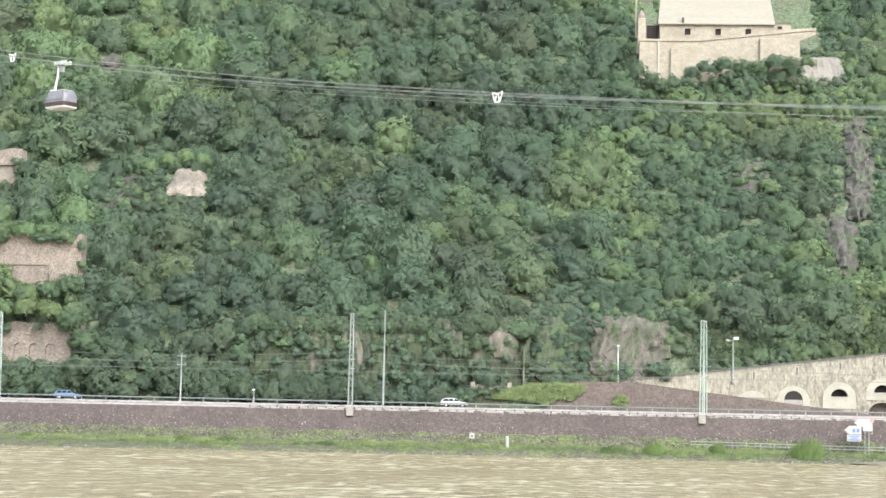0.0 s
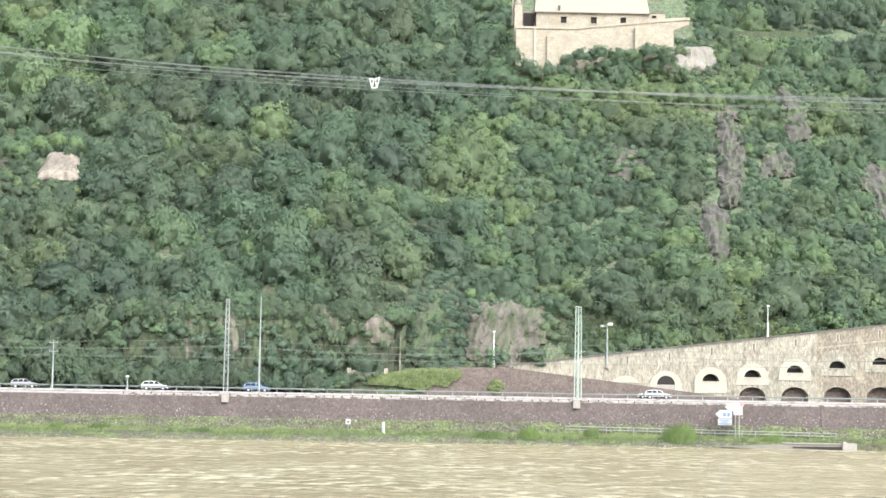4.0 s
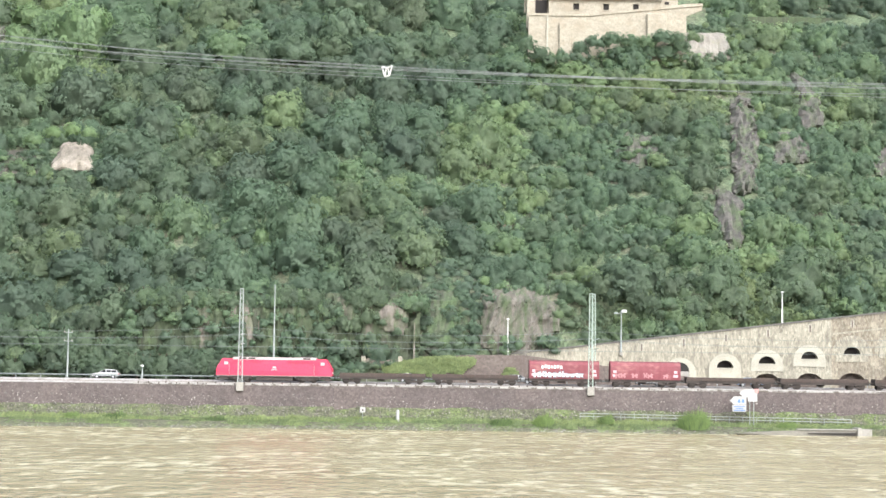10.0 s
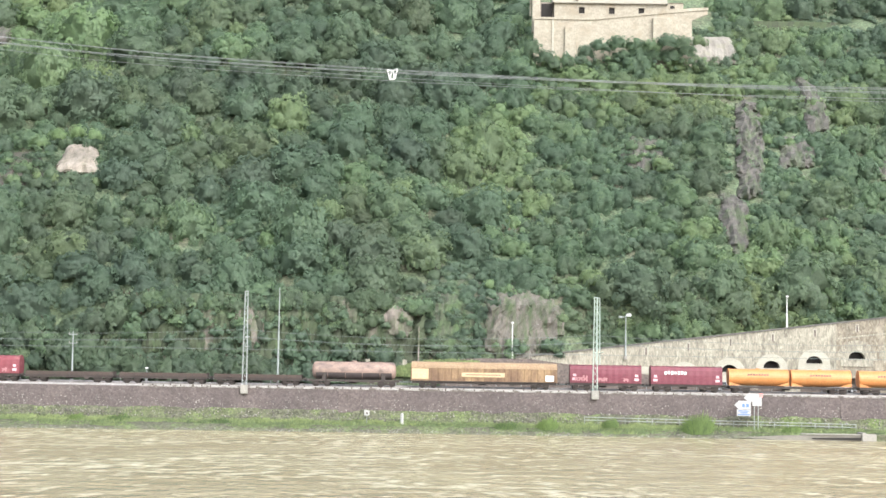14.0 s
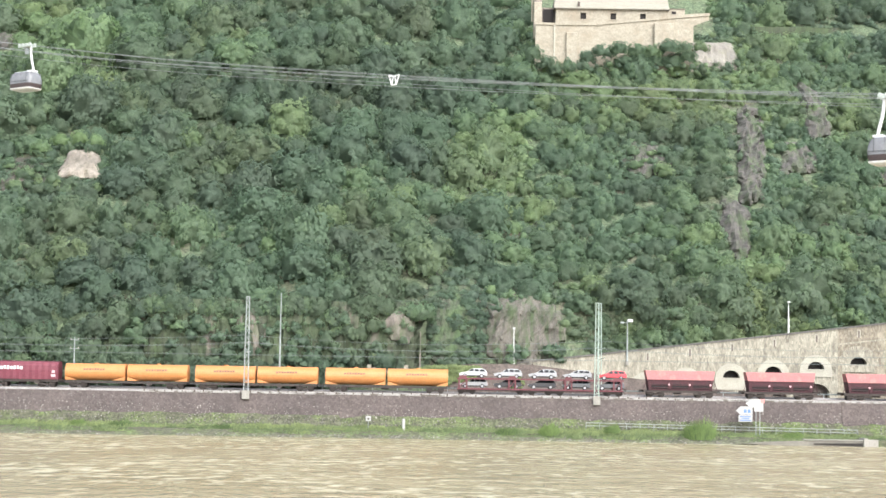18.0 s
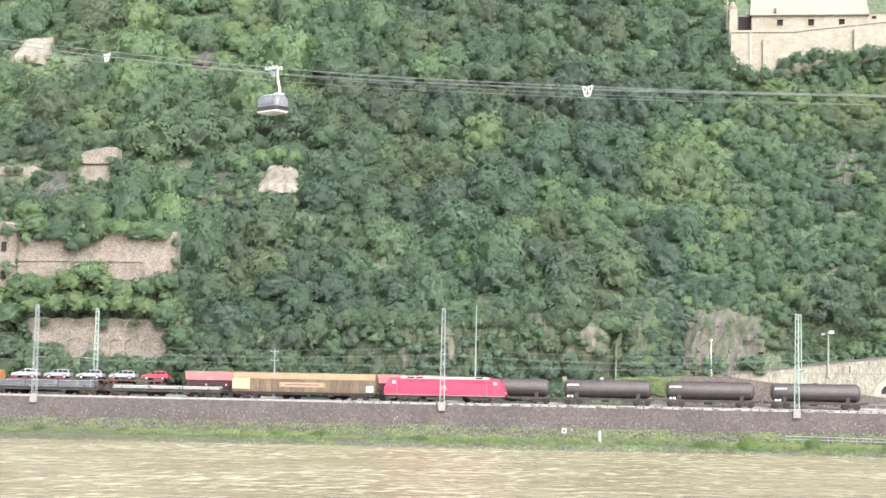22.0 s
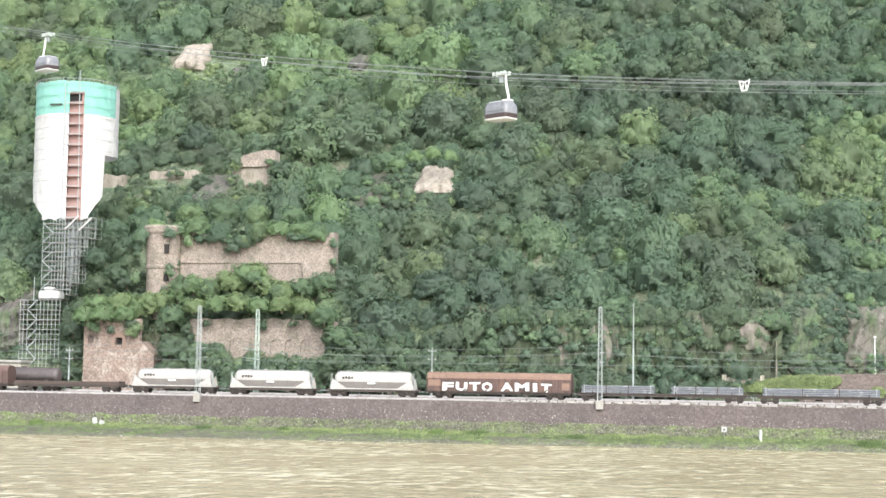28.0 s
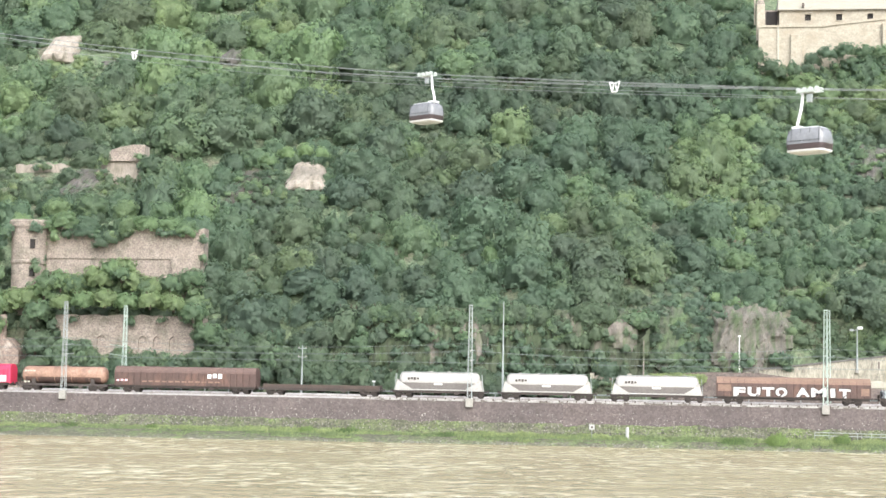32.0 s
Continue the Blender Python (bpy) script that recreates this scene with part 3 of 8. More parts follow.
# no trees stand in front of these faces: x0, x1, z0, z1 on the hillside
CLEAR = [(-144, -137, 46, 50.5), (18, 24, 86, 106), (24, 30, 81, 106), (30, 46, 85, 106), (46, 60, 88, 106), (52.5, 62.5, 78, 85), (-128, -120, 29, 35), (-121, -87, 29, 34.5), (-116, -106, 48, 54), (-134, -122, 48.5, 51.5),
         (-145, -136.5, 81, 89.6), (-85.5, -78.5, 44, 50), (-121, -115, 46.5, 51), (-78, -68, 46.5, 52.5), (-132, -126, 79.5, 83), (-103, -97, 79.5, 84), (-129, -114, 8, 17.5), (-108, -82, 13, 17.5), (-143, -134.5, 8, 16),
         (50.2, 55.8, 32.5, 44.5), (54.2, 60, 42.5, 56), (57.5, 65.5, 54.5, 68), (64.2, 71.5, 50.5, 59), (73, 78, 59.5, 74), (85, 90.5, 43, 53), (34, 42, 50, 56), (6, 20.8, 8, 23), (-4.2, 6.0, 12, 27), (-40, -4, 13, 18), (-3, 30, 6, 13), (8, 140, 6, 16), (-143, -141, 20, 25), (68, 104, 89, 90.2)]


def grow(z, x):
    """The usual crown radius on this part of the slope."""
    n = noise.noise((x * 0.02, z * 0.03, 1.3))
    if x > 8 and 24 < z < 78:
        return 2.5 + 1.1 * n + (0.8 if z < 32 else 0)
    return (4.3 if z < 48 else 4.0) + 1.6 * n + (0.3 if x < -100 else 0)


trees, cells = [], {}
rng = random.Random(5)
def settle(x, z, r, gap, reach, small=False):
    """True when nothing else stands within the gap; then the place is taken."""
    s = (z - 7) * (0.9 if z < 21 else 1.6)
    if small:
        if any(a + 0.6 < x < b - 0.6 and c - 0.6 < z < d - 0.4 for a, b, c, d in CLEAR):
            return False
    elif any(a - reach * r < x < b + reach * r and c - 1.75 * r < z < d for a, b, c, d in CLEAR):
        return False
    near = [q for cx in range(int(x // 5) - 1, int(x // 5) + 2) for cs in range(int(s // 5) - 1, int(s // 5) + 2) for q in cells.get((cx, cs), ())]
    if any((x - q[0]) ** 2 + (s - q[1]) ** 2 < (0.5 * (gap + q[2])) ** 2 * 1.35 for q in near):
        return False
    cells.setdefault((int(x // 5), int(s // 5)), []).append((x, s, gap))
    return True


def olive_at(x, z, turn):
    """How far a crown turns from green to olive; high on the left slope haze is put into it."""
    olive_haze = 0.12 if x < -20 and z > 42 else 0.0
    return min(1.0, max(0.0, 0.2 + olive_haze + 0.8 * noise.noise((x * 0.05, z * 0.07, 21)) + 0.22 * math.sin(turn * 5.3)))


def tone_at(x, z, rg):
    t = 0.41 + 0.40 * noise.noise((x * 0.017, z * 0.03, 9)) + 0.40 * noise.noise((x * 0.06, z * 0.08, 4)) + rg.gauss(0, 0.16)
    if x > 8 and 20 < z < 78:
        t += 0.18
    if z < 24 and x < 8:
        t -= 0.10
    if x > 8 and z < 40:
        t += 0.12
    if -95 < x < 0 and z > 40:
        t -= 0.16
    if -70 < x < 20 and z <= 40:
        t -= 0.10
    if x > 40 and z > 78:
        t += 0.10
    if x > 62 and z < 40:
        t -= 0.26
    if -25 < x < 30 and z > 70:
        t += 0.14
    if x < -105 and z > 58:
        t += 0.18
    return min(0.85, max(0.0, t))


for i in range(26000):
    z = 7 + 102 * rng.random()
    far = slope_y(z)
    x = rng.uniform(-0.545 * far, 0.295 * far)
    if z < 20 and rng.random() < 0.15:
        continue
    r = max(1.2, grow(z, x) * rng.choice((0.6, 0.8, 1.0, 1.15, 1.35, 1.6)))
    if settle(x, z, r, 1.12 * r, 0.75):
        trees.append((x, hill_y(x, z) + 0.32 * r, z, r, tone_at(x, z, rng), rng.random() * 6.28, rng.uniform(0.95, 1.45)))
for i in range(32000):
    z = 7 + 98 * rng.random()
    far = slope_y(z)
    x = rng.uniform(-0.54 * far, 0.285 * far)
    r = rng.uniform(0.9, 1.5)
    if settle(x, z, r, 0.78 * r, 0.3, True):
        trees.append((x, hill_y(x, z) + 0.1 * r, z - 0.4, r, tone_at(x, z, rng), rng.random() * 6.28, rng.uniform(0.8, 1.3)))
for x, z, r, tint in ((-127, 20.3, 2.9, 0.95), (-122, 20.6, 2.7, 0.9), (-118.5, 20.5, 2.4, 0.8), (-113, 22.5, 2.8, 0.55), (-108, 22.8, 3.1, 0.95), (-102.5, 23.0, 3.4, 0.75), (-97, 22.6, 3.2, 0.7), (-93, 22.0, 2.9, 0.9),
                       (-88.5, 21.8, 2.6, 0.9), (-99, 26.5, 2.2, 0.6), (-112, 19, 2.6, 0.3), (-109.4, 13, 2.3, 0.35), (-109, 14, 2.6, 0.25), (-111, 9, 2.2, 0.3), (-105, 9, 2.4, 0.35), (-99, 8.4, 2.2, 0.3), (-94, 8.2, 2.3, 0.25),
                       (-88, 8.6, 2.4, 0.3), (-82, 9.0, 2.6, 0.25), (-79, 14, 3.0, 0.45)):
    trees.append((x, slope_y(z) - 1.5, z, r, tint, x, 1.1))
# bushes on the crest of the rampart, over the blockhouse, round the upper walls and above the pale rock: x, y, z, radius, tint
for x, y, z, r, tint in ((-117, 288.6, 35.6, 2.6, 0.9), (-113, 289.2, 35.4, 2.3, 0.7), (-109.5, 289.4, 35.8, 2.8, 0.75), (-105.5, 288.9, 34.2, 2.2, 0.35), (-102.2, 288.6, 32.4, 1.7, 0.28), (-100.4, 288.9, 33.4, 2.0, 0.32), (-97.5, 289.6, 35.2, 2.6, 0.7),
                         (-93.6, 289.6, 35.5, 2.5, 0.85), (-90, 289.8, 35.6, 2.2, 0.8), (-86.5, 289.6, 34.8, 2.3, 0.7), (-112, 293, 38.5, 3.0, 0.8), (-106, 293.5, 38.8, 3.2, 0.6), (-99.5, 293.5, 38.2, 3.0, 0.75), (-92.5, 293.5, 38.0, 3.0, 0.65),
                         (-119.5, 280.8, 19.3, 2.2, 0.95), (-123.5, 280.6, 19.2, 2.6, 1.0), (-127.3, 281.0, 19.0, 2.4, 0.95), (-121.5, 283, 21.4, 2.7, 0.9), (-126, 283, 21.2, 2.6, 0.95),
                         (-110.6, 280.4, 9.5, 2.6, 0.3), (-111.8, 280.6, 8.5, 2.8, 0.2), (-110.9, 281.0, 13.0, 2.6, 0.35), (-110.6, 281.4, 14.5, 2.4, 0.3), (-112.4, 282.6, 17.5, 2.5, 0.4), (-111.0, 282.0, 19.0, 2.8, 0.55),
                         (-106.5, 280.9, 20.9, 2.2, 1.0), (-102.4, 280.9, 21.2, 2.4, 0.95), (-98.5, 281.0, 21.4, 2.6, 1.0), (-94.4, 280.9, 21.0, 2.3, 1.0), (-90.2, 280.9, 21.2, 2.5, 0.9), (-86.0, 281.0, 20.8, 2.4, 0.95), (-82.5, 281.2, 19.0, 2.6, 0.65), (-100.2, 284, 25, 2.3, 0.75), (-96.6, 284, 26, 2.4, 0.6), (-92, 284.5, 23.5, 2.6, 0.7), (-105, 284, 24, 2.5, 0.6), (-110, 284, 24.5, 2.5, 0.55), (-84.5, 286, 25.5, 2.5, 0.65),
                         (-131.2, 283.6, 8.6, 2.4, 0.1), (-130.8, 284.2, 12.5, 2.4, 0.15), (-131.4, 285.0, 16.5, 2.6, 0.2), (-129.8, 286.0, 20.5, 2.8, 0.3), (-122.0, 287, 25.5, 2.3, 0.2), (-121.8, 287.4, 29.5, 2.1, 0.25), (-122.0, 287.8, 33.2, 2.0, 0.3), (-123.8, 287, 27.0, 2.6, 0.25), (-123.2, 287.6, 31.5, 2.3, 0.4), (-127.5, 287, 25.0, 2.8, 0.3), (-128.5, 288, 30.0, 3.0, 0.2), (-126.5, 291, 35.5, 3.0, 0.35), (-80.5, 280.6, 11.0, 2.8, 0.4), (-80.0, 281.0, 15.5, 2.8, 0.55), (-104.5, 279.8, 7.2, 1.8, 0.3), (-100, 279.8, 7.0, 1.7, 0.25), (-95.5, 279.8, 7.0, 1.9, 0.3), (-90, 279.8, 7.2, 1.7, 0.25), (-85, 279.8, 7.2, 2.0, 0.3),
                         (-116.6, 318.5, 46.0, 2.4, 0.3), (-102.5, 318.0, 50.0, 2.8, 0.35), (-119.5, 318.2, 47.5, 2.6, 0.25), (14, 351, 71.5, 4.6, 0.5), (17, 353, 77.5, 3.0, 0.45), (19.9, 353.5, 75.8, 2.7, 0.35), (22, 353.5, 74.6, 2.4, 0.4), (29, 354, 77.4, 2.4, 0.3), (32, 354, 78.6, 2.6, 0.35), (35.6, 354, 79.2, 2.6, 0.5), (39.3, 354, 79.2, 2.5, 0.55), (42.9, 354, 79.0, 2.3, 0.7), (46.6, 354, 79.8, 2.8, 0.4), (49.6, 354, 79.6, 2.6, 0.45), (43.5, 354.4, 77.2, 2.4, 0.5), (47, 354.4, 77.0, 2.5, 0.45), (50.6, 354.6, 78.0, 2.6, 0.5), (40, 354.4, 77.0, 2.3, 0.5), (53.2, 354.6, 80.4, 2.0, 0.6), (36.5, 354.4, 76.8, 2.3, 0.5),
                         (-75.5, 319.6, 53.0, 2.0, 0.95), (-72.0, 319.6, 53.4, 2.2, 1.0), (-68.6, 319.6, 53.0, 1.9, 0.9), (-79, 318.4, 51.5, 2.0, 0.8)):
    trees.append((x, y, z, r, tint, x * 1.7, 0.95))
rng = random.Random(29)
# shrubs that creep over the edges of the ruins and rock faces: x0, x1, z0, z1 of the face, how far it stands, how many
for x0, x1, z0, z1, yf, m in ((25, 54, 75.2, 77.2, 353.6, 46), (-113.4, -105.1, 47.5, 54.2, 319.0, 30), (-132, -121.6, 47.4, 51.5, 320.2, 24), (-143, -137.2, 45.5, 50.5, 319, 14), (-113.5, -83.6, 24, 35.4, 289.2, 46), (-119.6, -113.2, 23, 36.0, 286.2, 16),
                             (-78.5, -73.5, 43.5, 46.5, 316.5, 9), (-67.5, -65.0, 44.0, 47.5, 316.5, 6), (-147.5, -137.5, 79.5, 80.5, 361, 10), (-108, -81.4, 8, 19.4, 282.4, 40), (-127.6, -117.5, 17.5, 19.2, 281.0, 12), (53, 62.5, 77.6, 85.4, 360, 12), (7.5, 19.8, 13, 23.6, 283.2, 30)):
    for k in range(m):
        side = rng.random()
        r = rng.uniform(0.55, 1.25)
        if side < 0.40:
            x, z = rng.uniform(x0, x1), z0 + rng.uniform(-0.6, 1.6)
        elif side < 0.62:
            x, z = rng.uniform(x0, x1), z1 - rng.uniform(0.0, 0.9)
        else:
            x, z = rng.choice((x0, x1)) + rng.uniform(-0.5, 0.5), rng.uniform(z0, z1)
        trees.append((x, yf - 0.2, z - 0.6 * r, r, rng.uniform(0.1, 0.85), x * 7 + z, rng.uniform(0.9, 1.7)))
rng = random.Random(17)
for k in range(46):
    x, z = -80 + 0.62 * k + rng.uniform(-0.5, 0.5), rng.uniform(7, 16)
    trees.append((x, 281.8 + 0.25 * (z - 7), z, rng.uniform(1.6, 2.8), rng.uniform(0.1, 0.55), x * 2, rng.uniform(0.95, 1.4)))
for k in range(40):
    x = -52 + 1.2 * k + rng.uniform(-0.6, 0.6)
    r = rng.uniform(1.5, 2.4) + (0.6 if x < -28 else 0)
    trees.append((x, 280.6, 6.9 + rng.uniform(0, 1.4), r, rng.uniform(0.05, 0.4), x, rng.uniform(0.9, 1.35)))
for k in range(72):
    x = -53 + 0.7 * k + rng.uniform(-0.6, 0.6)
    r = rng.uniform(1.1, 2.6)
    trees.append((x, 284.3 - 0.1 * r, 20.4 - 2.6 * max(0.0, noise.noise((x * 0.13, 5.0, 2.0)) + 0.15) - rng.uniform(0.0, 1.2), r, rng.uniform(0.15, 0.7), x * 3, rng.uniform(0.9, 1.4)))
for k in range(190):
    z = rng.uniform(10, 31)
    x, r = 0.12 * (z - 12) + rng.uniform(-4.4, 5.6), rng.uniform(0.45, 1.35)
    if abs(x - 0.8) > 1.6 or rng.random() < 0.6:
        trees.append((x, hill_y(x, z) - 0.5, z - 0.4, r, rng.uniform(0.05, 0.45), x * 3, rng.uniform(0.8, 1.3)))
for k in range(44):
    x = rng.uniform(-53, -6)
    trees.append((x, 281.8, rng.uniform(7.5, 11.5), rng.uniform(1.0, 2.0), rng.uniform(0.0, 0.5), x * 3, rng.uniform(1.0, 1.6)))
for k in range(64):
    x, r = rng.uniform(-53, -5), rng.uniform(0.45, 1.2)
    trees.append((x, 282.9, 16.6 + 2.6 * rng.random() - r, r, rng.uniform(0.2, 0.75), x * 3, rng.uniform(0.8, 1.3)))
for k in range(64):
    x, r = rng.uniform(-53, -6), rng.uniform(0.5, 1.4)
    trees.append((x, 282.5, rng.uniform(11, 17.5), r, rng.uniform(0.05, 0.6), x * 3, rng.uniform(1.0, 1.7)))
for x0, x1, z0, z1, m in ((50, 57, 32, 46, 4), (55, 60, 43, 56, 3), (60, 68, 54, 68, 9), (62, 72, 50, 60, 5), (72, 78, 59, 73, 4), (34, 42, 50, 57, 12), (-87, -77, 43, 51, 16), (7, 20, 24, 27, 6)):
    for k in range(m):
        x, z, r = rng.uniform(x0, x1), rng.uniform(z0, z1), rng.uniform(0.7, 2.0)
        trees.append((x, hill_y(x, z) - 2.2, z - 0.7 * r, r, rng.uniform(0.25, 0.9), x * 5, rng.uniform(0.8, 1.2)))
for k in range(14):
    x = -19 + 0.8 * k
    x += rng.uniform(-0.4, 0.4)
    z = 7.2 + 3.9 * min(1, max(0, (x + 20) / 13)) * rng.uniform(0.5, 1.0)
    trees.append((x, 277.2 + rng.uniform(-0.2, 0.4), z - 0.5, rng.uniform(0.5, 0.9), rng.uniform(0.85, 1.0) if x > -8 else rng.uniform(0.3, 0.7), x, 0.75))
for k in range(46):
    x = 17 + 2.1 * k + rng.uniform(-0.7, 0.7)
    r = rng.uniform(1.7, 3.0)
    z = 11.8 + 0.124 * (x - 9)
    trees.append((x, 288.6 + rng.uniform(0, 1.0), z - 0.2 + rng.uniform(-0.8, 0.8), r, rng.uniform(0.35, 0.85), x, rng.uniform(0.9, 1.3)))
    trees.append((x + 1.0, 291.0, z + 3.0 + rng.uniform(-0.8, 0.8), r * 1.15, rng.uniform(0.3, 0.85), x * 2, rng.uniform(0.9, 1.3)))
for k in range(120):
    x = rng.uniform(-109, -79.5)
    top = 13.6 if x > -101 else 15.4
    trees.append((x, 281.6 + rng.uniform(-0.4, 0.4), rng.uniform(top - 3.4, top) - 1.0, rng.uniform(0.7, 1.5), rng.uniform(0.15, 0.7), x * 3, rng.uniform(0.95, 1.5)))
for x, z, r, tint in ((-119.0, 22.6, 2.4, 0.7), (-116.4, 22.9, 2.5, 0.45), (-113.8, 23.4, 2.6, 0.5), (-111.0, 24.8, 2.6, 0.6), (-108.0, 26.2, 2.4, 0.7), (-105.2, 25.6, 2.5, 0.55), (-101.6, 27.2, 2.4, 0.6), (-98.6, 28.4, 2.5, 0.5),
                      (-96.2, 29.2, 2.0, 0.45), (-94.6, 26.4, 2.4, 0.65), (-91.0, 25.6, 2.3, 0.6), (-87.8, 26.0, 2.3, 0.35)):
    trees.append((x, 284.6, z - 1.6, r, min(1.0, tint + 0.3), x * 2.3, 1.15))
for k in range(44):
    x = -109 + 0.66 * k + rng.uniform(-0.5, 0.5)
    trees.append((x, 281.2 + rng.uniform(-0.5, 0.4), rng.uniform(7.0, 11.5), rng.uniform(1.1, 2.1), rng.uniform(0.1, 0.5), x * 2, rng.uniform(0.95, 1.4)))
trees.sort(key=lambda t: t[1])
single = [t for t in trees if -190 < t[0] < 110 and t[3] > 1.5][:290]
chosen = set(single)
rest = [t for t in trees if t not in chosen]

vs, qs, ns, ts, os, at = [], [], [], [], [], 0
for i, (x, y, z, r, tint, turn, tall) in enumerate(rest):
    v, q, nr, tn = TUFT[i % 4] if r < 1.5 else SMALL[i % 5] if r < 2.1 else BIG[i % 8]
    c, s = math.cos(turn), math.sin(turn)
    # the side that lies against the slope has no leaves
    keep = (v[q[:, 0], 0] * s + v[q[:, 0], 1] * c) < 0.10
    used = q[keep].ravel()
    idx, q = np.unique(used, return_inverse=True)
    v, nr, tn, q = v[idx], nr[idx], tn[idx], q.reshape(-1, 3).astype(np.int32)
    v = v * (1 + 0.22 * math.sin(turn * 3.1 + i), 1, 1)
    ns.append(np.stack([nr[:, 0] * c - nr[:, 1] * s, nr[:, 0] * s + nr[:, 1] * c, nr[:, 2]], 1))
    w = np.stack([(v[:, 0] * c - v[:, 1] * s) * r + x, (v[:, 0] * s + v[:, 1] * c) * r + y, v[:, 2] * r * tall + z + 0.40 * r], 1)
    vs.append(w)
    qs.append(q + at)
    ts.append(np.clip(tint + tn, 0, 1))
    os.append(np.full(len(v), olive_at(x, z, turn)))
    at += len(v)
woods = new("hillside_woods", leaf_mesh("hillside_woods", np.concatenate(vs), np.concatenate(qs), np.concatenate(ns), np.concatenate(ts), LEAF, np.concatenate(os)))
tagged(woods, "dense green broadleaf woods and shrubs on the steep hillside", "woods", kind="stuff")

trunk_geo = Geo().tube((0, 0, -0.6), (0.03, 0.02, 0.35), 0.09, 7, 0.06)
for a in range(4):
    trunk_geo.tube((0.03, 0.02, 0.3), (0.35 * math.cos(a * 1.7), 0.35 * math.sin(a * 1.7), 0.75), 0.05, 5, 0.02)
trunk_mesh = trunk_geo.make("trunk", BARK)
tone = ("dark green", "mid-green", "fresh green", "yellow-green")
crowns = {}
for i, (x, y, z, r, tint, turn, tall) in enumerate(single):
    small, level = r < 2.1, min(3, int(tint * 4))
    key = (small, i % 4, level)
    if key not in crowns:
        v, q, nr, tn = (SMALL if small else BIG)[i % 4]
        crowns[key] = leaf_mesh("crown", v, q, nr, np.clip(0.14 + 0.24 * level + tn, 0, 1), LEAF, 0.25 * (i % 3))
    t = thing("shrub" if small else "tree", f"{tone[level]} {'shrub' if small else 'broadleaf tree'} at the foot of the slope", "shrub" if small else "tree",
              Matrix.Translation((x, y, z + 0.45 * r)) @ pose(0, 0, 0, 0, 0, math.degrees(turn)) @ Matrix.Diagonal((r, r, r * tall, 1)), "trees on the slope")
    o = new("crown", crowns[key])
    o.parent = t
    o = new("trunk", trunk_mesh.data)
    o.parent = t

# weeds and shrubs on the river bank
def blades(seed, n, spread, tall, wide, droop=0.35):
    """A tuft of n upright grass blades, each one triangle, about the origin."""
    r = np.random.default_rng(seed)
    a = r.uniform(0, 6.283, n)
    d = np.sqrt(r.uniform(0, 1, n)) * spread
    base = np.stack([d * np.cos(a), d * np.sin(a), np.zeros(n)], 1)
    h = tall * r.uniform(0.5, 1.0, n)
    lean = np.stack([np.cos(a), np.sin(a), np.zeros(n)], 1) * (droop * h * r.uniform(0.2, 1.3, n))[:, None]
    tip = base + lean + np.stack([np.zeros(n), np.zeros(n), h], 1)
    t = r.uniform(-0.7, 0.7, n)
    side = np.stack([np.cos(t), np.sin(t), np.zeros(n)], 1) * wide
    v = np.stack([base - side, base + side, tip], 1).reshape(-1, 3)
    nr = np.stack([0.6 * np.cos(a), np.full(n, -0.5), np.full(n, 0.7)], 1)
    nr /= np.linalg.norm(nr, axis=1)[:, None]
    return v.astype(np.float32), np.arange(3 * n, dtype=np.int32).reshape(-1, 3), np.repeat(nr, 3, 0).astype(np.float32), np.repeat(r.normal(size=n) * 0.13, 3).astype(np.float32)


def bush(seed, n):
    """A clump of long upright shoots, about one metre in radius, bending outwards at its rim; each shoot is one triangle."""
    r = np.random.default_rng(seed)
    v, q, nr, tn = blades(seed, n, 0.8, 1.0, 0.035, 0.4)
    spot = v.reshape(-1, 3, 3)
    rim = np.linalg.norm(spot[:, 0, :2], axis=1) / 0.8
    spot[:, 2, 2] *= 1.55 * np.sqrt(np.maximum(0.12, 1 - 0.8 * rim * rim)) * r.uniform(0.6, 1.3, n) + 0.25 * (1 - rim)
    return (spot.reshape(-1, 3) - (0, 0, 0.85)).astype(np.float32), q, nr, tn


GRASSY = [blades(60 + k, 13, 0.34, 0.42, 0.06) for k in range(6)]
vs, qs, ns, ts, at = [], [], [], [], 0
rng = random.Random(23)
for i in range(15000):
    x = rng.uniform(-200, 110)
    t = rng.random()
    lump = noise.noise((x * 0.06, 2.2, 0)) + 0.6 * noise.noise((x * 0.25, 3 * t, 4))
    if rng.random() > 0.42 + 0.9 * lump + (0.30 if 0.42 < t < 0.85 else -0.35):
        continue
    r = rng.uniform(0.5, 1.25) * (1.3 if lump > 0.3 else 1)
    v, q, nr, tn = GRASSY[i % 6]
    ns.append(nr)
    vs.append(np.stack([v[:, 0] * r * 1.6 + x, v[:, 1] * r + 250.7 + 3.0 * t - edge(x) * max(0.0, 0.62 - 0.75 * t), v[:, 2] * r + 0.40 + 1.28 * t], 1))
    qs.append(q + at)
    ts.append(np.clip((0.62 if t > 0.45 else 0.34) + 0.45 * lump + rng.gauss(0, 0.16) + tn, 0, 1))
    at += len(v)
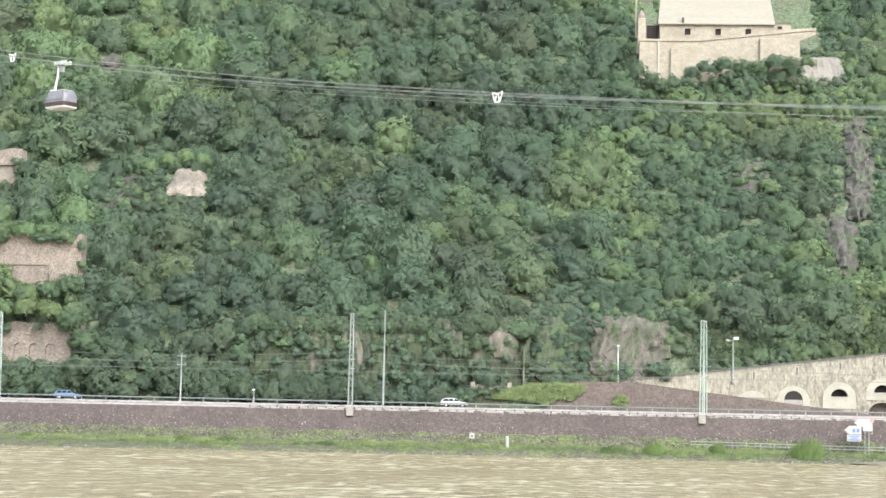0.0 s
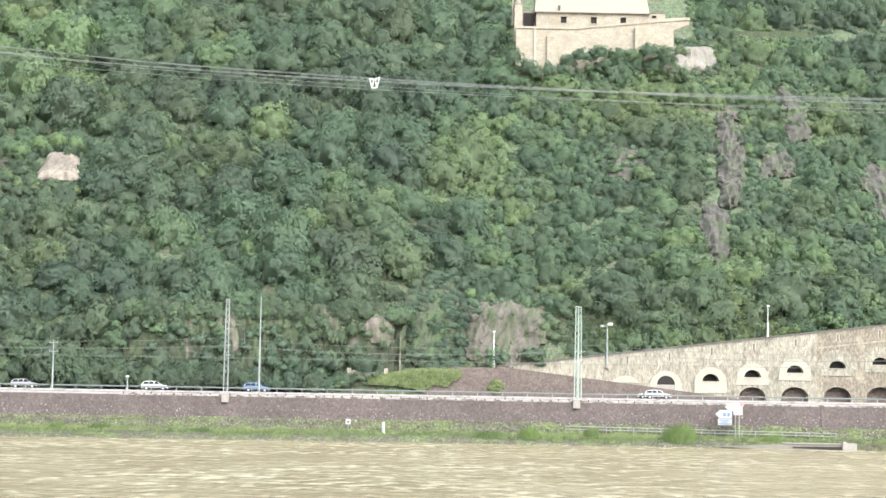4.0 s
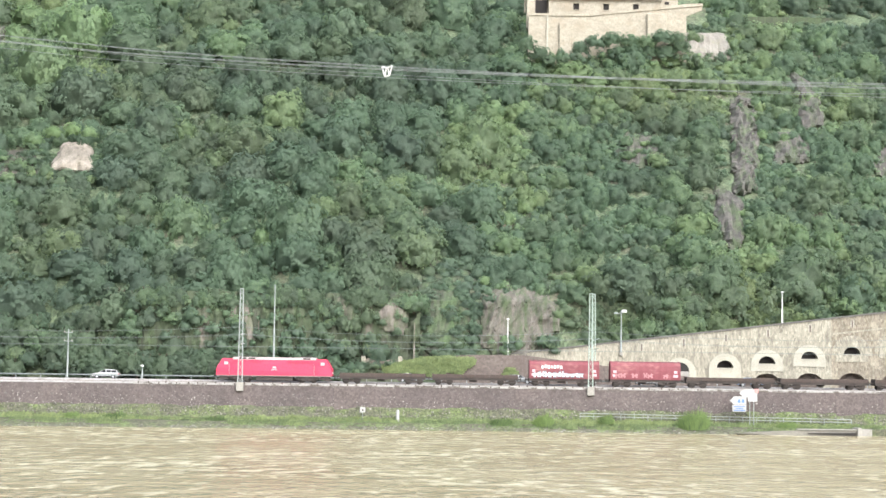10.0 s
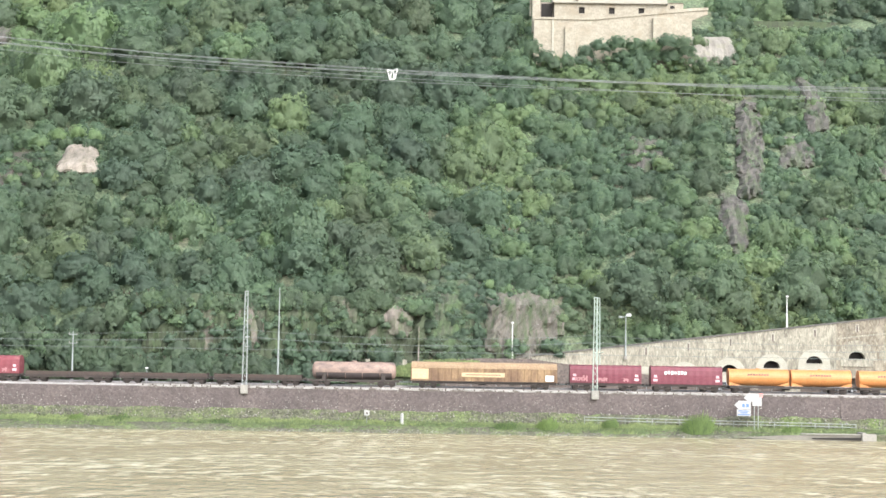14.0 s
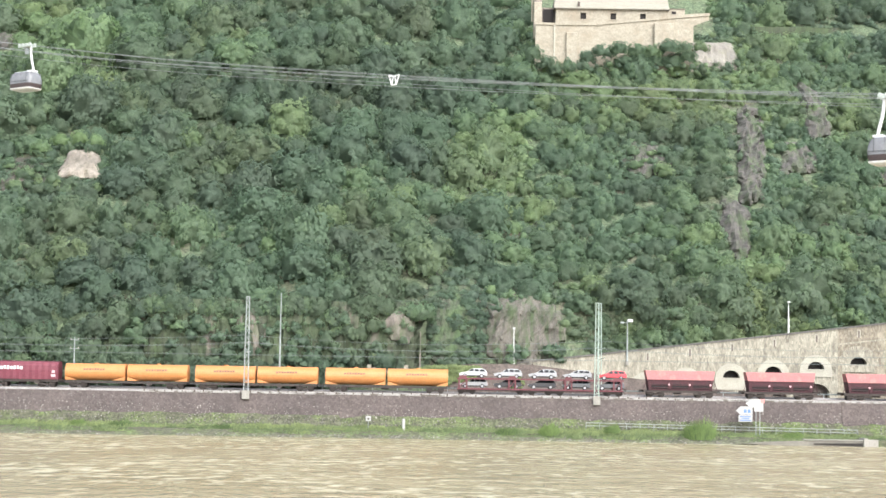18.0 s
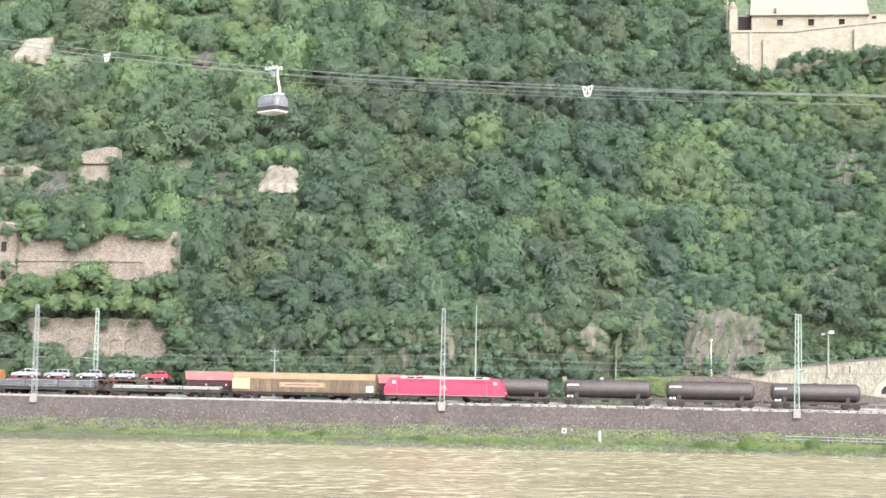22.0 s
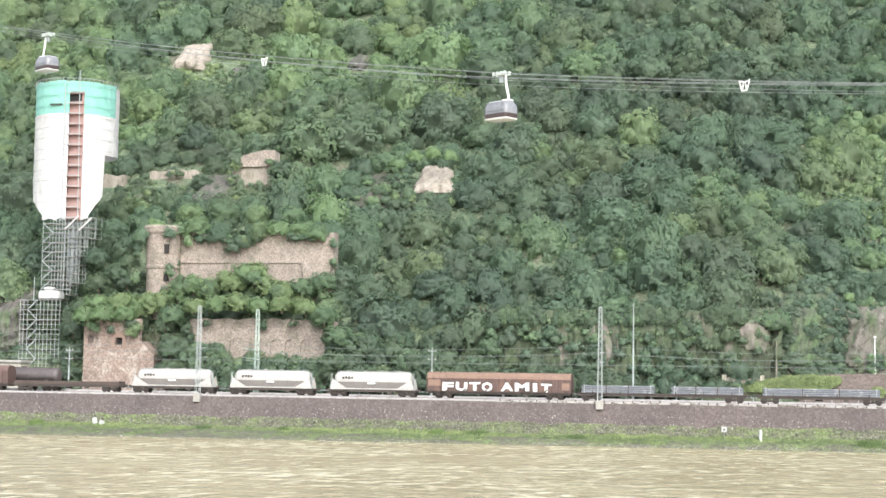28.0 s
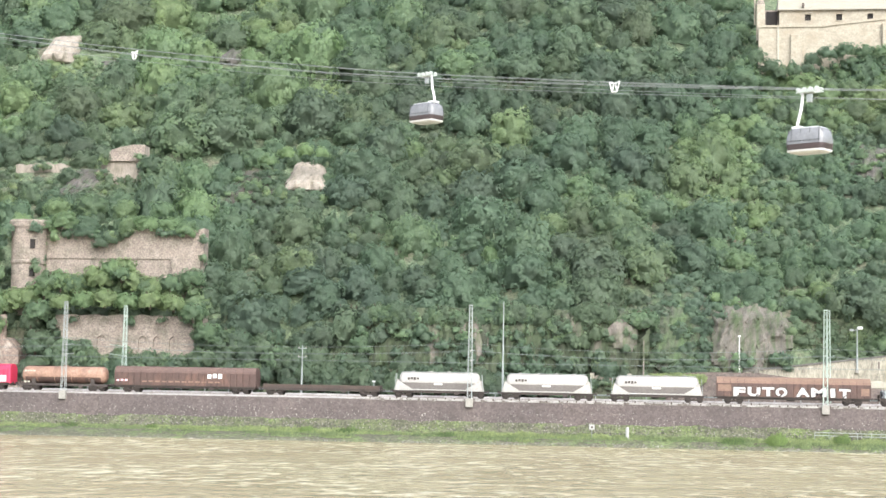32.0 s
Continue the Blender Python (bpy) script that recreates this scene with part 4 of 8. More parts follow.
def sward(name, count, place, tint):
    """Grass tufts in one mesh; place(rng) gives x, y, z and size."""
    vs, qs, ns, ts, at, rg = [], [], [], [], 0, random.Random(count)
    for i in range(count):
        x, y, z, r = place(rg)
        v, q, nr, tn = GRASSY[i % 6]
        vs.append(v * (1.3 * r, r, r) + np.array((x, y, z)))
        qs.append(q + at)
        ns.append(nr)
        ts.append(np.clip(tint + rg.gauss(0, 0.12) + tn, 0, 1))
        at += len(v)
    return new(name, leaf_mesh(name, np.concatenate(vs), np.concatenate(qs), np.concatenate(ns), np.concatenate(ts), HERB))


def over_wall(rg):
    x = rg.uniform(-9.5, 5.0)
    top = 11.3 if x > -3 else 9.6 + 0.26 * (x + 9.5)
    return x, 277.3 - 0.2 * rg.random(), top + 0.5 * noise.noise((x * 0.6, 0.0, 3.0)) - rg.random() ** 1.9 * (3.3 + 1.2 * noise.noise((x * 0.5, 2.0, 0.0)) - 0.3 * abs(x + 1)) - 0.35, rg.uniform(0.7, 1.6)


def on_ramp(rg):
    a, d = rg.uniform(0, 6.283), math.sqrt(rg.random())
    return 11.3 + 1.15 * d * math.cos(a), 277.4 - 0.15 * rg.random(), 8.7 + 1.15 * d * math.sin(a) - 0.2, rg.uniform(0.5, 1.1)


tagged(sward("ramp_weeds", 130, on_ramp, 0.75), "patch of yellow-green weeds growing on the ramp wall", "weeds", kind="stuff")
tagged(sward("trailing_weeds", 1300, over_wall, 0.74), "bright yellow-green weeds trailing over the ramp's end", "weeds", kind="stuff")
weeds = new("bank_weeds", leaf_mesh("bank_weeds", np.concatenate(vs), np.concatenate(qs), np.concatenate(ns), np.concatenate(ts), HERB))
tagged(weeds, "low green grass and weeds along the river bank", "weeds", kind="stuff")
for x, z, r, wide, tint, words in ((37.9, 1.2, 1.9, 1.35, 0.85, "large bright green"), (-49.2, 0.9, 1.05, 1.9, 0.3, "low dark green"), (15.4, 1.2, 1.25, 1.3, 1.0, "bright yellow-green"), (24.8, 1.6, 0.9, 1.4, 0.7, "small green"),
                                   (-93.5, 0.6, 1.15, 1.6, 0.2, "low dark green"), (-34.0, 0.8, 0.8, 2.2, 0.25, "low dark green"), (9.0, 0.9, 0.9, 2.0, 0.45, "low green"), (-55.5, 1.3, 0.75, 1.7, 0.8, "small bright green"),
                                   (-80, 1.2, 0.6, 1.8, 0.5, "small green"), (-122, 1.3, 0.9, 1.5, 0.8, "bright green"), (52, 1.2, 0.6, 2.6, 0.85, "low yellow-green")):
    t = thing("shrub", f"{words} shrub on the river bank", "shrub", Matrix.Translation((x, 251.9, z + 0.5 * r)) @ Matrix.Diagonal((r * wide, r, r, 1)), "bank shrubs")
    v, q, nr, tn = bush(int(abs(x) * 10), 1300)
    o = new("crown", leaf_mesh("crown", v, q, nr, np.clip(0.12 + 0.8 * tint + 1.5 * tn, 0, 1), BUSH))
    o.parent = t
    o = new("stem", trunk_mesh.data)
    o.parent = t
bpy.data.objects.remove(trunk_mesh)
# ---- rock faces ----
def crag(name, x0, x1, z0, z1, mat, label, bulge=2.5, seed=0.0, jag=1.2, lean=0.0, base=None, power=3.0, taper=1.0, strata=0.0, ragged=1.0):
    """A jagged rock face that stands out of the slope between x0, x1 and z0, z1; lean shifts its top along x."""
    cx, cz = (x0 + x1 + lean) / 2, (z0 + z1) / 2
    k = 1.0 if base else hill_y(cx, cz) / (slope_y(cz) + 1.2)
    nx, nz = max(10, int((x1 - x0) / 0.5)), max(10, int((z1 - z0) / 0.5))
    pts = []
    for j in range(nz + 1):
        v = j / nz
        for i in range(nx + 1):
            u = i / nx
            w = taper + (1 - taper) * v
            x, z = (x0 + (x1 - x0) * (0.5 + (u - 0.5) * w) + lean * v) * k, 8.27 + (z0 + (z1 - z0) * v - 8.27) * k
            edge = 1.0 - (abs(2 * u - 1) ** power + abs(2 * v - 1) ** power) ** (1 / power)
            edge += ragged * (0.42 * noise.noise((x * 0.35 + seed, z * 0.30, seed)) + 0.2 * noise.noise((x * 1.1, z * 0.9, seed)))
            out = bulge * min(1.0, max(0.0, edge * 2.2)) ** 0.6 if edge > 0.04 else max(-1.8, (edge - 0.04) * 12)
            rough = jag * (abs(noise.noise(((x - strata * z) * 0.75 + seed, z * 0.14, 2))) * 1.6 - 0.4 + 0.6 * noise.noise(((x - strata * z) * 1.7, z * 0.22 + seed, 4)) + 0.25 * noise.noise((x * 1.3, z * 1.1, seed)))
            pts.append((x + 0.3 * noise.noise((x, z, 8)), (base if base else hill_y(x, z)) - out - rough * min(1.0, max(0.0, edge * 3)), z))
    me = bpy.data.meshes.new(name)
    w = nx + 1
    me.from_pydata(pts, [], [(r * w + i, r * w + i + 1, r * w + w + i + 1, r * w + w + i) for r in range(nz) for i in range(nx)])
    me.materials.append(mat)
    return tagged(new(name, me), label, "rock", "rock faces")


crag("crag", 49.8, 56, 31.5, 45, ROCK, "narrow grey-brown slate crag among shrubs", 2.8, 1.1, 1.6, 1.0)
crag("crag", 54.0, 60.5, 42, 69, ROCK, "tall grey-brown slate crag on the wooded slope", 3.4, 2.3, 2.2, 6.0)
crag("crag", 64, 71.5, 49.5, 59.5, ROCK, "broad brown slate face between shrubs", 2.6, 3.7, 1.2, 2.0)
crag("crag", 72.5, 78, 58.5, 74.5, ROCK, "steep grey slate crag below the cable", 2.8, 4.2, 1.4, 0.5)
crag("crag", 83.5, 91.5, 41, 55, ROCK, "pale grey rock outcrop at the wood's edge", 2.4, 18.3, 1.4, 0.5)
crag("crag", 33, 43, 49, 58, ROCK, "low grey slate outcrop among shrubs", 1.8, 5.9, 1.0, 1.0)
crag("crag", 5.6, 22.0, 7, 25.6, material("bare_rock", (0.222, 0.200, 0.170), (0.112, 0.104, 0.086), 0.5, 0.9, bump=1.0, bump_scale=1.6, spots=(0.080, 0.108, 0.054), spot_scale=0.42, spot_at=0.55, stretch=(1.9, 1, 0.3)),
     "bare pinkish-grey rock face at the foot of the slope", 1.9, 6.4, 0.85, -1.5, strata=0.5, power=4.0, taper=0.72, ragged=0.9)
crag("crag", -4.5, 7, 8, 30, GULLY, "dark overgrown earthy gully beside the bare rock face", 1.2, 7.4, 0.35)
crag("crag", -74.0, -69.0, 46.2, 53.8, PALEROCK, "pale pinkish rock knob on the wooded slope", 3.2, 8.8, 0.9, -1.4, power=7.0, taper=2.1, ragged=0.4)
crag("crag", -144.4, -136.6, 80.6, 89.6, PALEROCK, "pale streaked rock cliff below the hilltop trees", 4.2, 9.3, 1.0, 0.0, power=9.0, ragged=0.14)
crag("crag", -149, -142, 73.5, 81.5, ROCK, "brown broken rock below the pale cliff", 2.0, 9.9, 1.3, 1.5)
crag("crag", -87, -77.5, 42.5, 51.5, EARTH, "bare brown earth slip beside the rock knob", 1.4, 15.2, 1.2, -1.0)
crag("crag", -122.5, -113.8, 45, 51.5, ROCK, "weathered reddish rock below the ruined wall", 2.0, 16.4, 1.2, 1.5)
crag("crag", -129.5, -124.5, 78, 82, ROCK, "small pale rock ledge under the cable", 2.0, 10.1, 0.9)
crag("crag", -102, -97, 79.5, 85.5, ROCK, "small reddish rock outcrop among trees", 2.2, 11.7, 0.9)
crag("crag", 51.8, 63.2, 77.0, 85.6, material("scarp", (0.34, 0.32, 0.275), (0.235, 0.215, 0.185), 0.4, 0.9, bump=0.9, bump_scale=1.4, spots=(0.25, 0.24, 0.18), spot_scale=0.35, spot_at=0.6, stretch=(1.3, 1, 0.4)),
     "pale streaked rock scarp beside the fortress wall", 2.4, 12.2, 0.7, power=9.0, ragged=0.3)
crag("crag", -152, -140, 14, 28, ROCK, "grey slate cliff behind the scaffold tower", 2.5, 13.5, 1.2)
WEATHERED = material("weathered_pale_rock", (0.285, 0.252, 0.220), (0.190, 0.165, 0.142), 0.6, 0.9, bump=1.0, bump_scale=2.0, spots=(0.085, 0.110, 0.056), spot_scale=0.5, spot_at=0.54, stretch=(1.4, 1, 0.5))
crag("crag", -36.0, -31.0, 12.5, 20.5, WEATHERED, "weathered pale stone patch in the mossy cliff", 0.35, 21.2, 0.5, base=282.75, power=2.0, ragged=0.9)
crag("crag", -11.8, -5.8, 15.0, 20.4, WEATHERED, "weathered pale stone patch in the mossy cliff", 0.35, 24.6, 0.5, base=282.75, power=2.0, ragged=0.9)
crag("cliff", -52, -3.8, 4, 22.0, MOSSROCK, "mossy green rock cut above the road", 1.0, 20.2, 0.7, base=283.6, power=12.0)
Geo().prism([(-4.88, 8), (-4.58, 8), (-4.62, 17.0), (-4.8, 17.2)], "y", 282.0, 284.5).make("cliff_edge", WEATHERED, None)
tagged(bpy.data.objects["cliff_edge"], "pale narrow stone edge of the mossy cliff", "stone pier", kind="structure")

# ---- fortress ----
fort = thing("fortress", "cream stone fortress house on a high terrace wall", "fortress", Matrix.Translation((0, 0, 0.2)) @ Matrix.Diagonal((0.975, 0.975, 0.975, 1)))
g, _ = pierced(18.3, 53.4, lambda x: 88.7 + 2.4 * max(0, min(1, (x - 33) / 22)), 76, [], 366, 3.0, 1.5)
g.make("terrace_wall", FORT, fort, "cream masonry terrace wall")
Geo().box(18.2, 33, 365.75, 366.0, 88.3, 88.8).make("string_course", FORT, fort)
Geo().prism([(33, 88.5), (53.3, 90.6), (57.0, 90.9), (57.0, 91.5), (53.3, 91.3), (33, 88.85)], "y", 365.78, 366.02).make("parapet_course", FORT, fort)
Geo().prism([(53.3, 88.6), (56.9, 90.0), (56.9, 91.5), (53.3, 91.2)], "y", 366.02, 366.6).make("parapet_end", FORT, fort)
Geo().box(25.1, 27.6, 365.2, 367, 76, 86.6, 0.1).make("buttress", FORT, fort)
Geo().box(22.3, 22.7, 365.7, 366.2, 80, 88.3).make("downpipe", PLASTER, fort)
Geo().box(44.6, 48.9, 364.9, 366.2, 76, 88.9, 0.1).make("bastion", FORT, fort)
holes = [(a, a + 1.3, 91.1, lambda x: 92.55, 0.5) for a in (28.7, 35.5, 42.2)]
g, backs = pierced(23.1, 48.3, lambda x: 93.8, 87, holes, 372, 9, 2.0)
g.make("house_wall", FORT, fort, "cream plastered wall")
for b, (a, *_) in zip(backs, holes):
    w = b.make("window", DARK, fort)
    Geo().box(a - 0.15, a + 1.45, 371.85, 371.98, 90.9, 91.08).make("sill", FORT, w)
Geo().add([(22.7, 371.3, 93.6), (48.7, 371.3, 93.6), (48.3, 376.5, 100.3), (23.4, 376.5, 100.3), (22.7, 371.3, 93.35), (48.7, 371.3, 93.35), (48.7, 381.5, 93.6), (22.7, 381.5, 93.6)],
          [(0, 1, 2, 3), (0, 1, 5, 4), (3, 2, 6, 7), (1, 6, 2), (0, 3, 7), (1, 5, 6), (0, 7, 4)]).make("roof", ROOF, fort, "pale sheet roof")
for k in range(13):
    x = 23.5 + k * 2.0
    Geo().add([(x, 371.28, 93.68), (x + 0.12, 371.28, 93.68), (x + 0.12, 376.45, 100.36), (x, 376.45, 100.36)], [(0, 1, 2, 3)]).make("roof_seam", ROOF, fort)
Geo().box(28.0, 28.5, 371.1, 371.6, 93.9, 94.9).make("vent", IRON, fort)
Geo().box(48.4, 52.6, 374, 379, 88, 94.3).make("annex", FORT, fort)
Geo().box(49.6, 50.6, 373.9, 374.05, 93.0, 93.6).make("annex_window", DARK, fort)
Geo().add([(48.3, 373.8, 94.2), (52.8, 373.8, 94.2), (52.8, 379.2, 95.2), (48.3, 379.2, 95.2)], [(0, 1, 2, 3)]).make("annex_roof", RUIN, fort)
Geo().box(18.0, 19.8, 369, 371.5, 86, 94.2, 0.15).make("gate_tower", FORT, fort)
Geo().lathe((18.9, 370.2, 94.2), (18.9, 370.2, 96.3), [(0, 1.1), (0.3, 0.9), (1, 0.12)], 10).make("turret_roof", RUIN, fort)
Geo().box(19.9, 23.0, 374, 377, 88, 94.0).make("gatehouse", RUIN, fort)
Geo().box(20.3, 22.8, 373.8, 374.1, 89.5, 93.6).make("gate_opening", DARK, fort)
Geo().tube((17.7, 371, 90), (17.7, 371, 101), 0.22, 6).make("chimney_stack", FORT, fort)
hs = thing("fortress_outbuilding", "pale grey plastered outbuilding high behind the fortress", "building")
Geo().box(61, 80, 392, 402, 96, 103.5).make("wall", PLASTER, hs)
Geo().add([(60.6, 391.6, 103.4), (80.4, 391.6, 103.4), (80.4, 397, 107.5), (60.6, 397, 107.5), (80.4, 402.4, 103.4), (60.6, 402.4, 103.4)], [(0, 1, 2, 3), (3, 2, 4, 5)]).make("roof", ROCK, hs)
g, _ = pierced(66, 110, lambda x: 90.2, 84, [], 373, 1.2, 3)
tagged(g.make("wall_terrace", MOSSROCK), "overgrown green terrace wall beside the fortress", "wall", kind="structure")

# ---- ruins on the slope ----
def broken(base, amp, seed):
    return lambda x: base + amp * noise.noise((x * 0.45, seed, 0)) + 0.4 * amp * noise.noise((x * 1.7, seed, 3))


ruin = thing("ruined_rampart", "ruined pinkish stone rampart with a corner tower, partly overgrown", "ruin", Matrix.Translation((0, 0, 0.65)) @ Matrix.Diagonal((0.965, 0.965, 0.965, 1)))
dip = broken(36.7, 0.7, 1)
g, backs = pierced(-118, -86.4, lambda x: dip(x) - 3.0 * math.exp(-((x + 105.3) / 3.0) ** 2), 22, [], 300, 3, 0.7)
g.make("wall", RUIN, ruin)
Geo().box(-118, -86.3, 299.75, 300.0, 30.9, 31.25).make("string_course", RUIN, ruin)
Geo().lathe((-120.1, 299.7, 20), (-120.1, 299.7, 37.9), [(0, 3.1), (0.53, 3.2), (0.55, 3.4), (0.57, 3.4), (0.58, 3.25), (0.9, 3.45), (0.93, 3.75), (0.98, 3.85), (1, 3.7)], 30).make("tower", RUIN, ruin, "round corner tower of pinkish masonry")
for z in (32.5, 27.3):
    w = Geo().box(-118.75, -118.0, 296.50, 297.6, z, z + 1.7).make("slit", DARK, ruin)
    Geo().box(-118.95, -117.8, 296.44, 297.4, z + 1.7, z + 2.0, 0.03).make("lintel", PALEROCK, w)
Geo().prism([(-90.5, 22), (-87.6, 22), (-86.6, 31.0), (-92.5, 31.0)], "y", 299.2, 301).make("buttress", RUIN, ruin)
up = thing("ruined_wall", "broken pale stone wall fragment high on the slope", "ruin", Matrix.Translation((0, 0, 0.4)), group="ruined walls")
g, _ = pierced(-115.6, -104.9, lambda x: 48.6 + 1.5 * (x + 115.6) if x < -112.2 else 54.1 + 0.15 * (x + 112.2) + 0.2 * noise.noise((x * 1.5, 3.0, 0)), 44.5, [], 320, 3, 0.4)
g.make("wall", PALEROCK, up)
Geo().prism([(-112.3, 52.3), (-104.8, 52.3), (-104.8, 55.3), (-107.2, 55.35), (-109.6, 54.9), (-111.7, 54.3)], "y", 319.6, 320.05).make("parapet", RUIN, up, "weathered reddish parapet")
Geo().box(-112.6, -104.7, 319.4, 320.0, 51.95, 52.3, 0.05).make("string_course", RUIN, up)
up = thing("ruined_wall", "overgrown remnant of a pale stone wall on the slope", "ruin", Matrix.Translation((0, 0, 0.4)), group="ruined walls")
g, _ = pierced(-132.2, -121.5, broken(51.6, 1.0, 7), 45, [], 321, 2.5, 0.5)
g.make("wall", PALEROCK, up)

up = thing("ruined_wall", "short pale wall fragment beside the pylon", "ruin", Matrix.Translation((0, 0, 0.4)), group="ruined walls")
g, _ = pierced(-143.5, -137.0, broken(50.6, 0.8, 3), 44, [], 319.5, 2.5, 0.5)
g.make("wall", PALEROCK, up)

BLOCKSTONE = material("reddish_rubble_stone", (0.320, 0.245, 0.200), (0.225, 0.170, 0.140), 0.4, 0.9, bump=1.0, bump_scale=3.5, spots=(0.40, 0.345, 0.29), spot_scale=0.45, spot_at=0.60, spot_soft=0.08, cells=3.6, cell_depth=0.26)
cas = thing("ruined_blockhouse", "ruined reddish stone blockhouse beside the road", "ruin", Matrix.Translation((0, 0, 0.4)))
holes = [(-121.6, -120.3, 14.7, lambda x: 16.0, 0.8)]
g, backs = pierced(-125.0, -117.0, broken(19.4, 0.35, 9), 6.5, holes, 281.6, 1.2, 0.7)
g.make("front_wall", BLOCKSTONE, cas)
backs[0].make("window", DARK, cas)
ring = arc(-120.95, 1.5, 15.6, 1.3)
g, b2 = pierced(-122.45, -119.45, ring, 14.3, [(-121.75, -120.15, 14.3, arc(-120.95, 0.85, 15.3, 0.85), 0.2)], 281.45, 0.2, 0.3)
g.make("window_surround", material("red_sandstone", (0.33, 0.23, 0.18), (0.27, 0.19, 0.15), 1.0, 0.9), cas)
g, backs = pierced(-128.0, -125.0, broken(19.3, 0.3, 11), 6.5, [(-127.2, -126.1, 15.0, lambda x: 16.4, 0.4)], 282.2, 5, 0.7)
g.make("side_wall", BLOCKSTONE, cas)
backs[0].make("blocked_window", BROWNWALL, cas)
Geo().prism([(-117.0, 6.5), (-113.9, 6.5), (-113.9, 12.9), (-116.4, 15.4), (-117.0, 15.4)], "y", 281.0, 285).make("buttress", BLOCKSTONE, cas)
Geo().prism([(-113.9, 6.5), (-111.6, 6.5), (-113.9, 9.0)], "y", 281.2, 284).make("rubble", BLOCKSTONE, cas)

arcade = thing("arcade_wall", "long ruined stone wall with bricked-up arches", "ruin", Matrix.Translation((0, 0, 0.4)))
holes = [(c - 0.8, c + 0.8, 13.5, arc(c, 0.8, 15.2, 0.8), 0.3) for c in (-99.6, -92.0, -89.3, -86.4)]
g, backs = pierced(-108.1, -81.2, broken(19.6, 0.35, 13), 6.5, holes, 283.0, 3, 0.7)
g.make("wall", RUIN, arcade)
for b in backs:
    b.make("niche", RUIN, arcade)
hut = thing("roadside_building", "low pale roadside building with a flat roof", "building")
Geo().box(-152, -139.6, 281, 286, 6.8, 11.6).make("wall", PLASTER, hut)
Geo().box(-152.3, -139.3, 280.6, 286.3, 11.6, 12.1, 0.08).make("roof", CONCRETE, hut)
for k in range(4):
    Geo().box(-150.5 + k * 2.8, -149.0 + k * 2.8, 280.85, 281.05, 9.0, 10.6).make("window", DARK, hut)

# ---- ramp wall with arched casemates, and the brown ramp before it ----
ramp_top = lambda x: 11.8 + 0.124 * (x - 9)
casemates = [(33.57, 10.84, False), (40.37, 11.72, True), (47.95, 12.52, True), (55.05, 13.32, True), (62.26, 14.21, True), (69.47, 15.11, True), (76.79, 15.81, True), (84.0, 16.6, True), (91.2, 17.4, True)]
holes = []
for c, zt, _ in casemates[3:]:
    holes.append((c - 2.3, c + 2.3, 6.0, arc(c, 2.3, 7.55 + 0.017 * (c - 55), 1.7), 1.6))
for i, (c, zt, lit) in enumerate(casemates):
    if i > 1:
        holes.append((c - 1.4, c + 1.4, zt - 2.4, arc(c, 1.4, zt - 2.4, 1.25), 1.2))
rw = thing("wall_ramp", "weathered pale limestone ramp wall with whitewashed arches", "wall", kind="structure")
g, backs = pierced(8, 66, ramp_top, 6.5, [h for h in holes if h[1] < 66], 283, 2.0, 1.5)
g.make("masonry", RAMPWALL, rw)
g, more = pierced(66, 140, ramp_top, 6.5, [h for h in holes if h[0] > 66], 283, 2.0, 1.5)
g.make("masonry", RAMPBROWN, rw, "browner stained masonry")
low = [h for h in holes if h[1] < 66] + [h for h in holes if h[0] > 66]
backs = [b for _, b in sorted(zip([holes.index(h) for h in low], backs + more), key=lambda p: p[0])]
# niche backs in browner stone, lunettes in the painted shade of openings
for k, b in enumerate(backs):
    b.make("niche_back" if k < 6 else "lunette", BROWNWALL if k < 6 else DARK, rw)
for a, b, off, out, mat in ((8.0, 140.0, 0.0, 0.18, COPING), (30.7, 140.0, -2.75, 0.07, RAMPWALL)):
    za, zb = ramp_top(a) + off, ramp_top(b) + off * (0.95 if off else 1)
    g = Geo().add([(a, 283 - out, za - 0.25), (b, 283 - out, zb - 0.25), (b, 283 - out, zb + 0.02), (a, 283 - out, za + 0.02), (a, 283.2, za - 0.25), (b, 283.2, zb - 0.25), (b, 283.2, zb + 0.02), (a, 283.2, za + 0.02)],
                  [(0, 1, 2, 3), (3, 2, 6, 7), (0, 4, 5, 1), (0, 3, 7, 4), (1, 5, 6, 2)])
    g.make("coping" if off == 0 else "string_course", mat, rw)
for k in range(16):
    x = 33.8 + 7.15 * k
    z = ramp_top(x) - 1.35
    s = Geo().box(x - 0.3, x - 0.15, 282.9, 283.1, z - 0.7, z + 0.6).box(x + 0.15, x + 0.3, 282.9, 283.1, z - 0.7, z + 0.6).box(x - 0.3, x + 0.3, 282.9, 283.1, z + 0.45, z + 0.62).make("slit_frame", PLASTER, rw)
    Geo().box(x - 0.15, x + 0.15, 282.96, 283.1, z - 0.7, z + 0.45).make("slit", BROWNWALL, s)
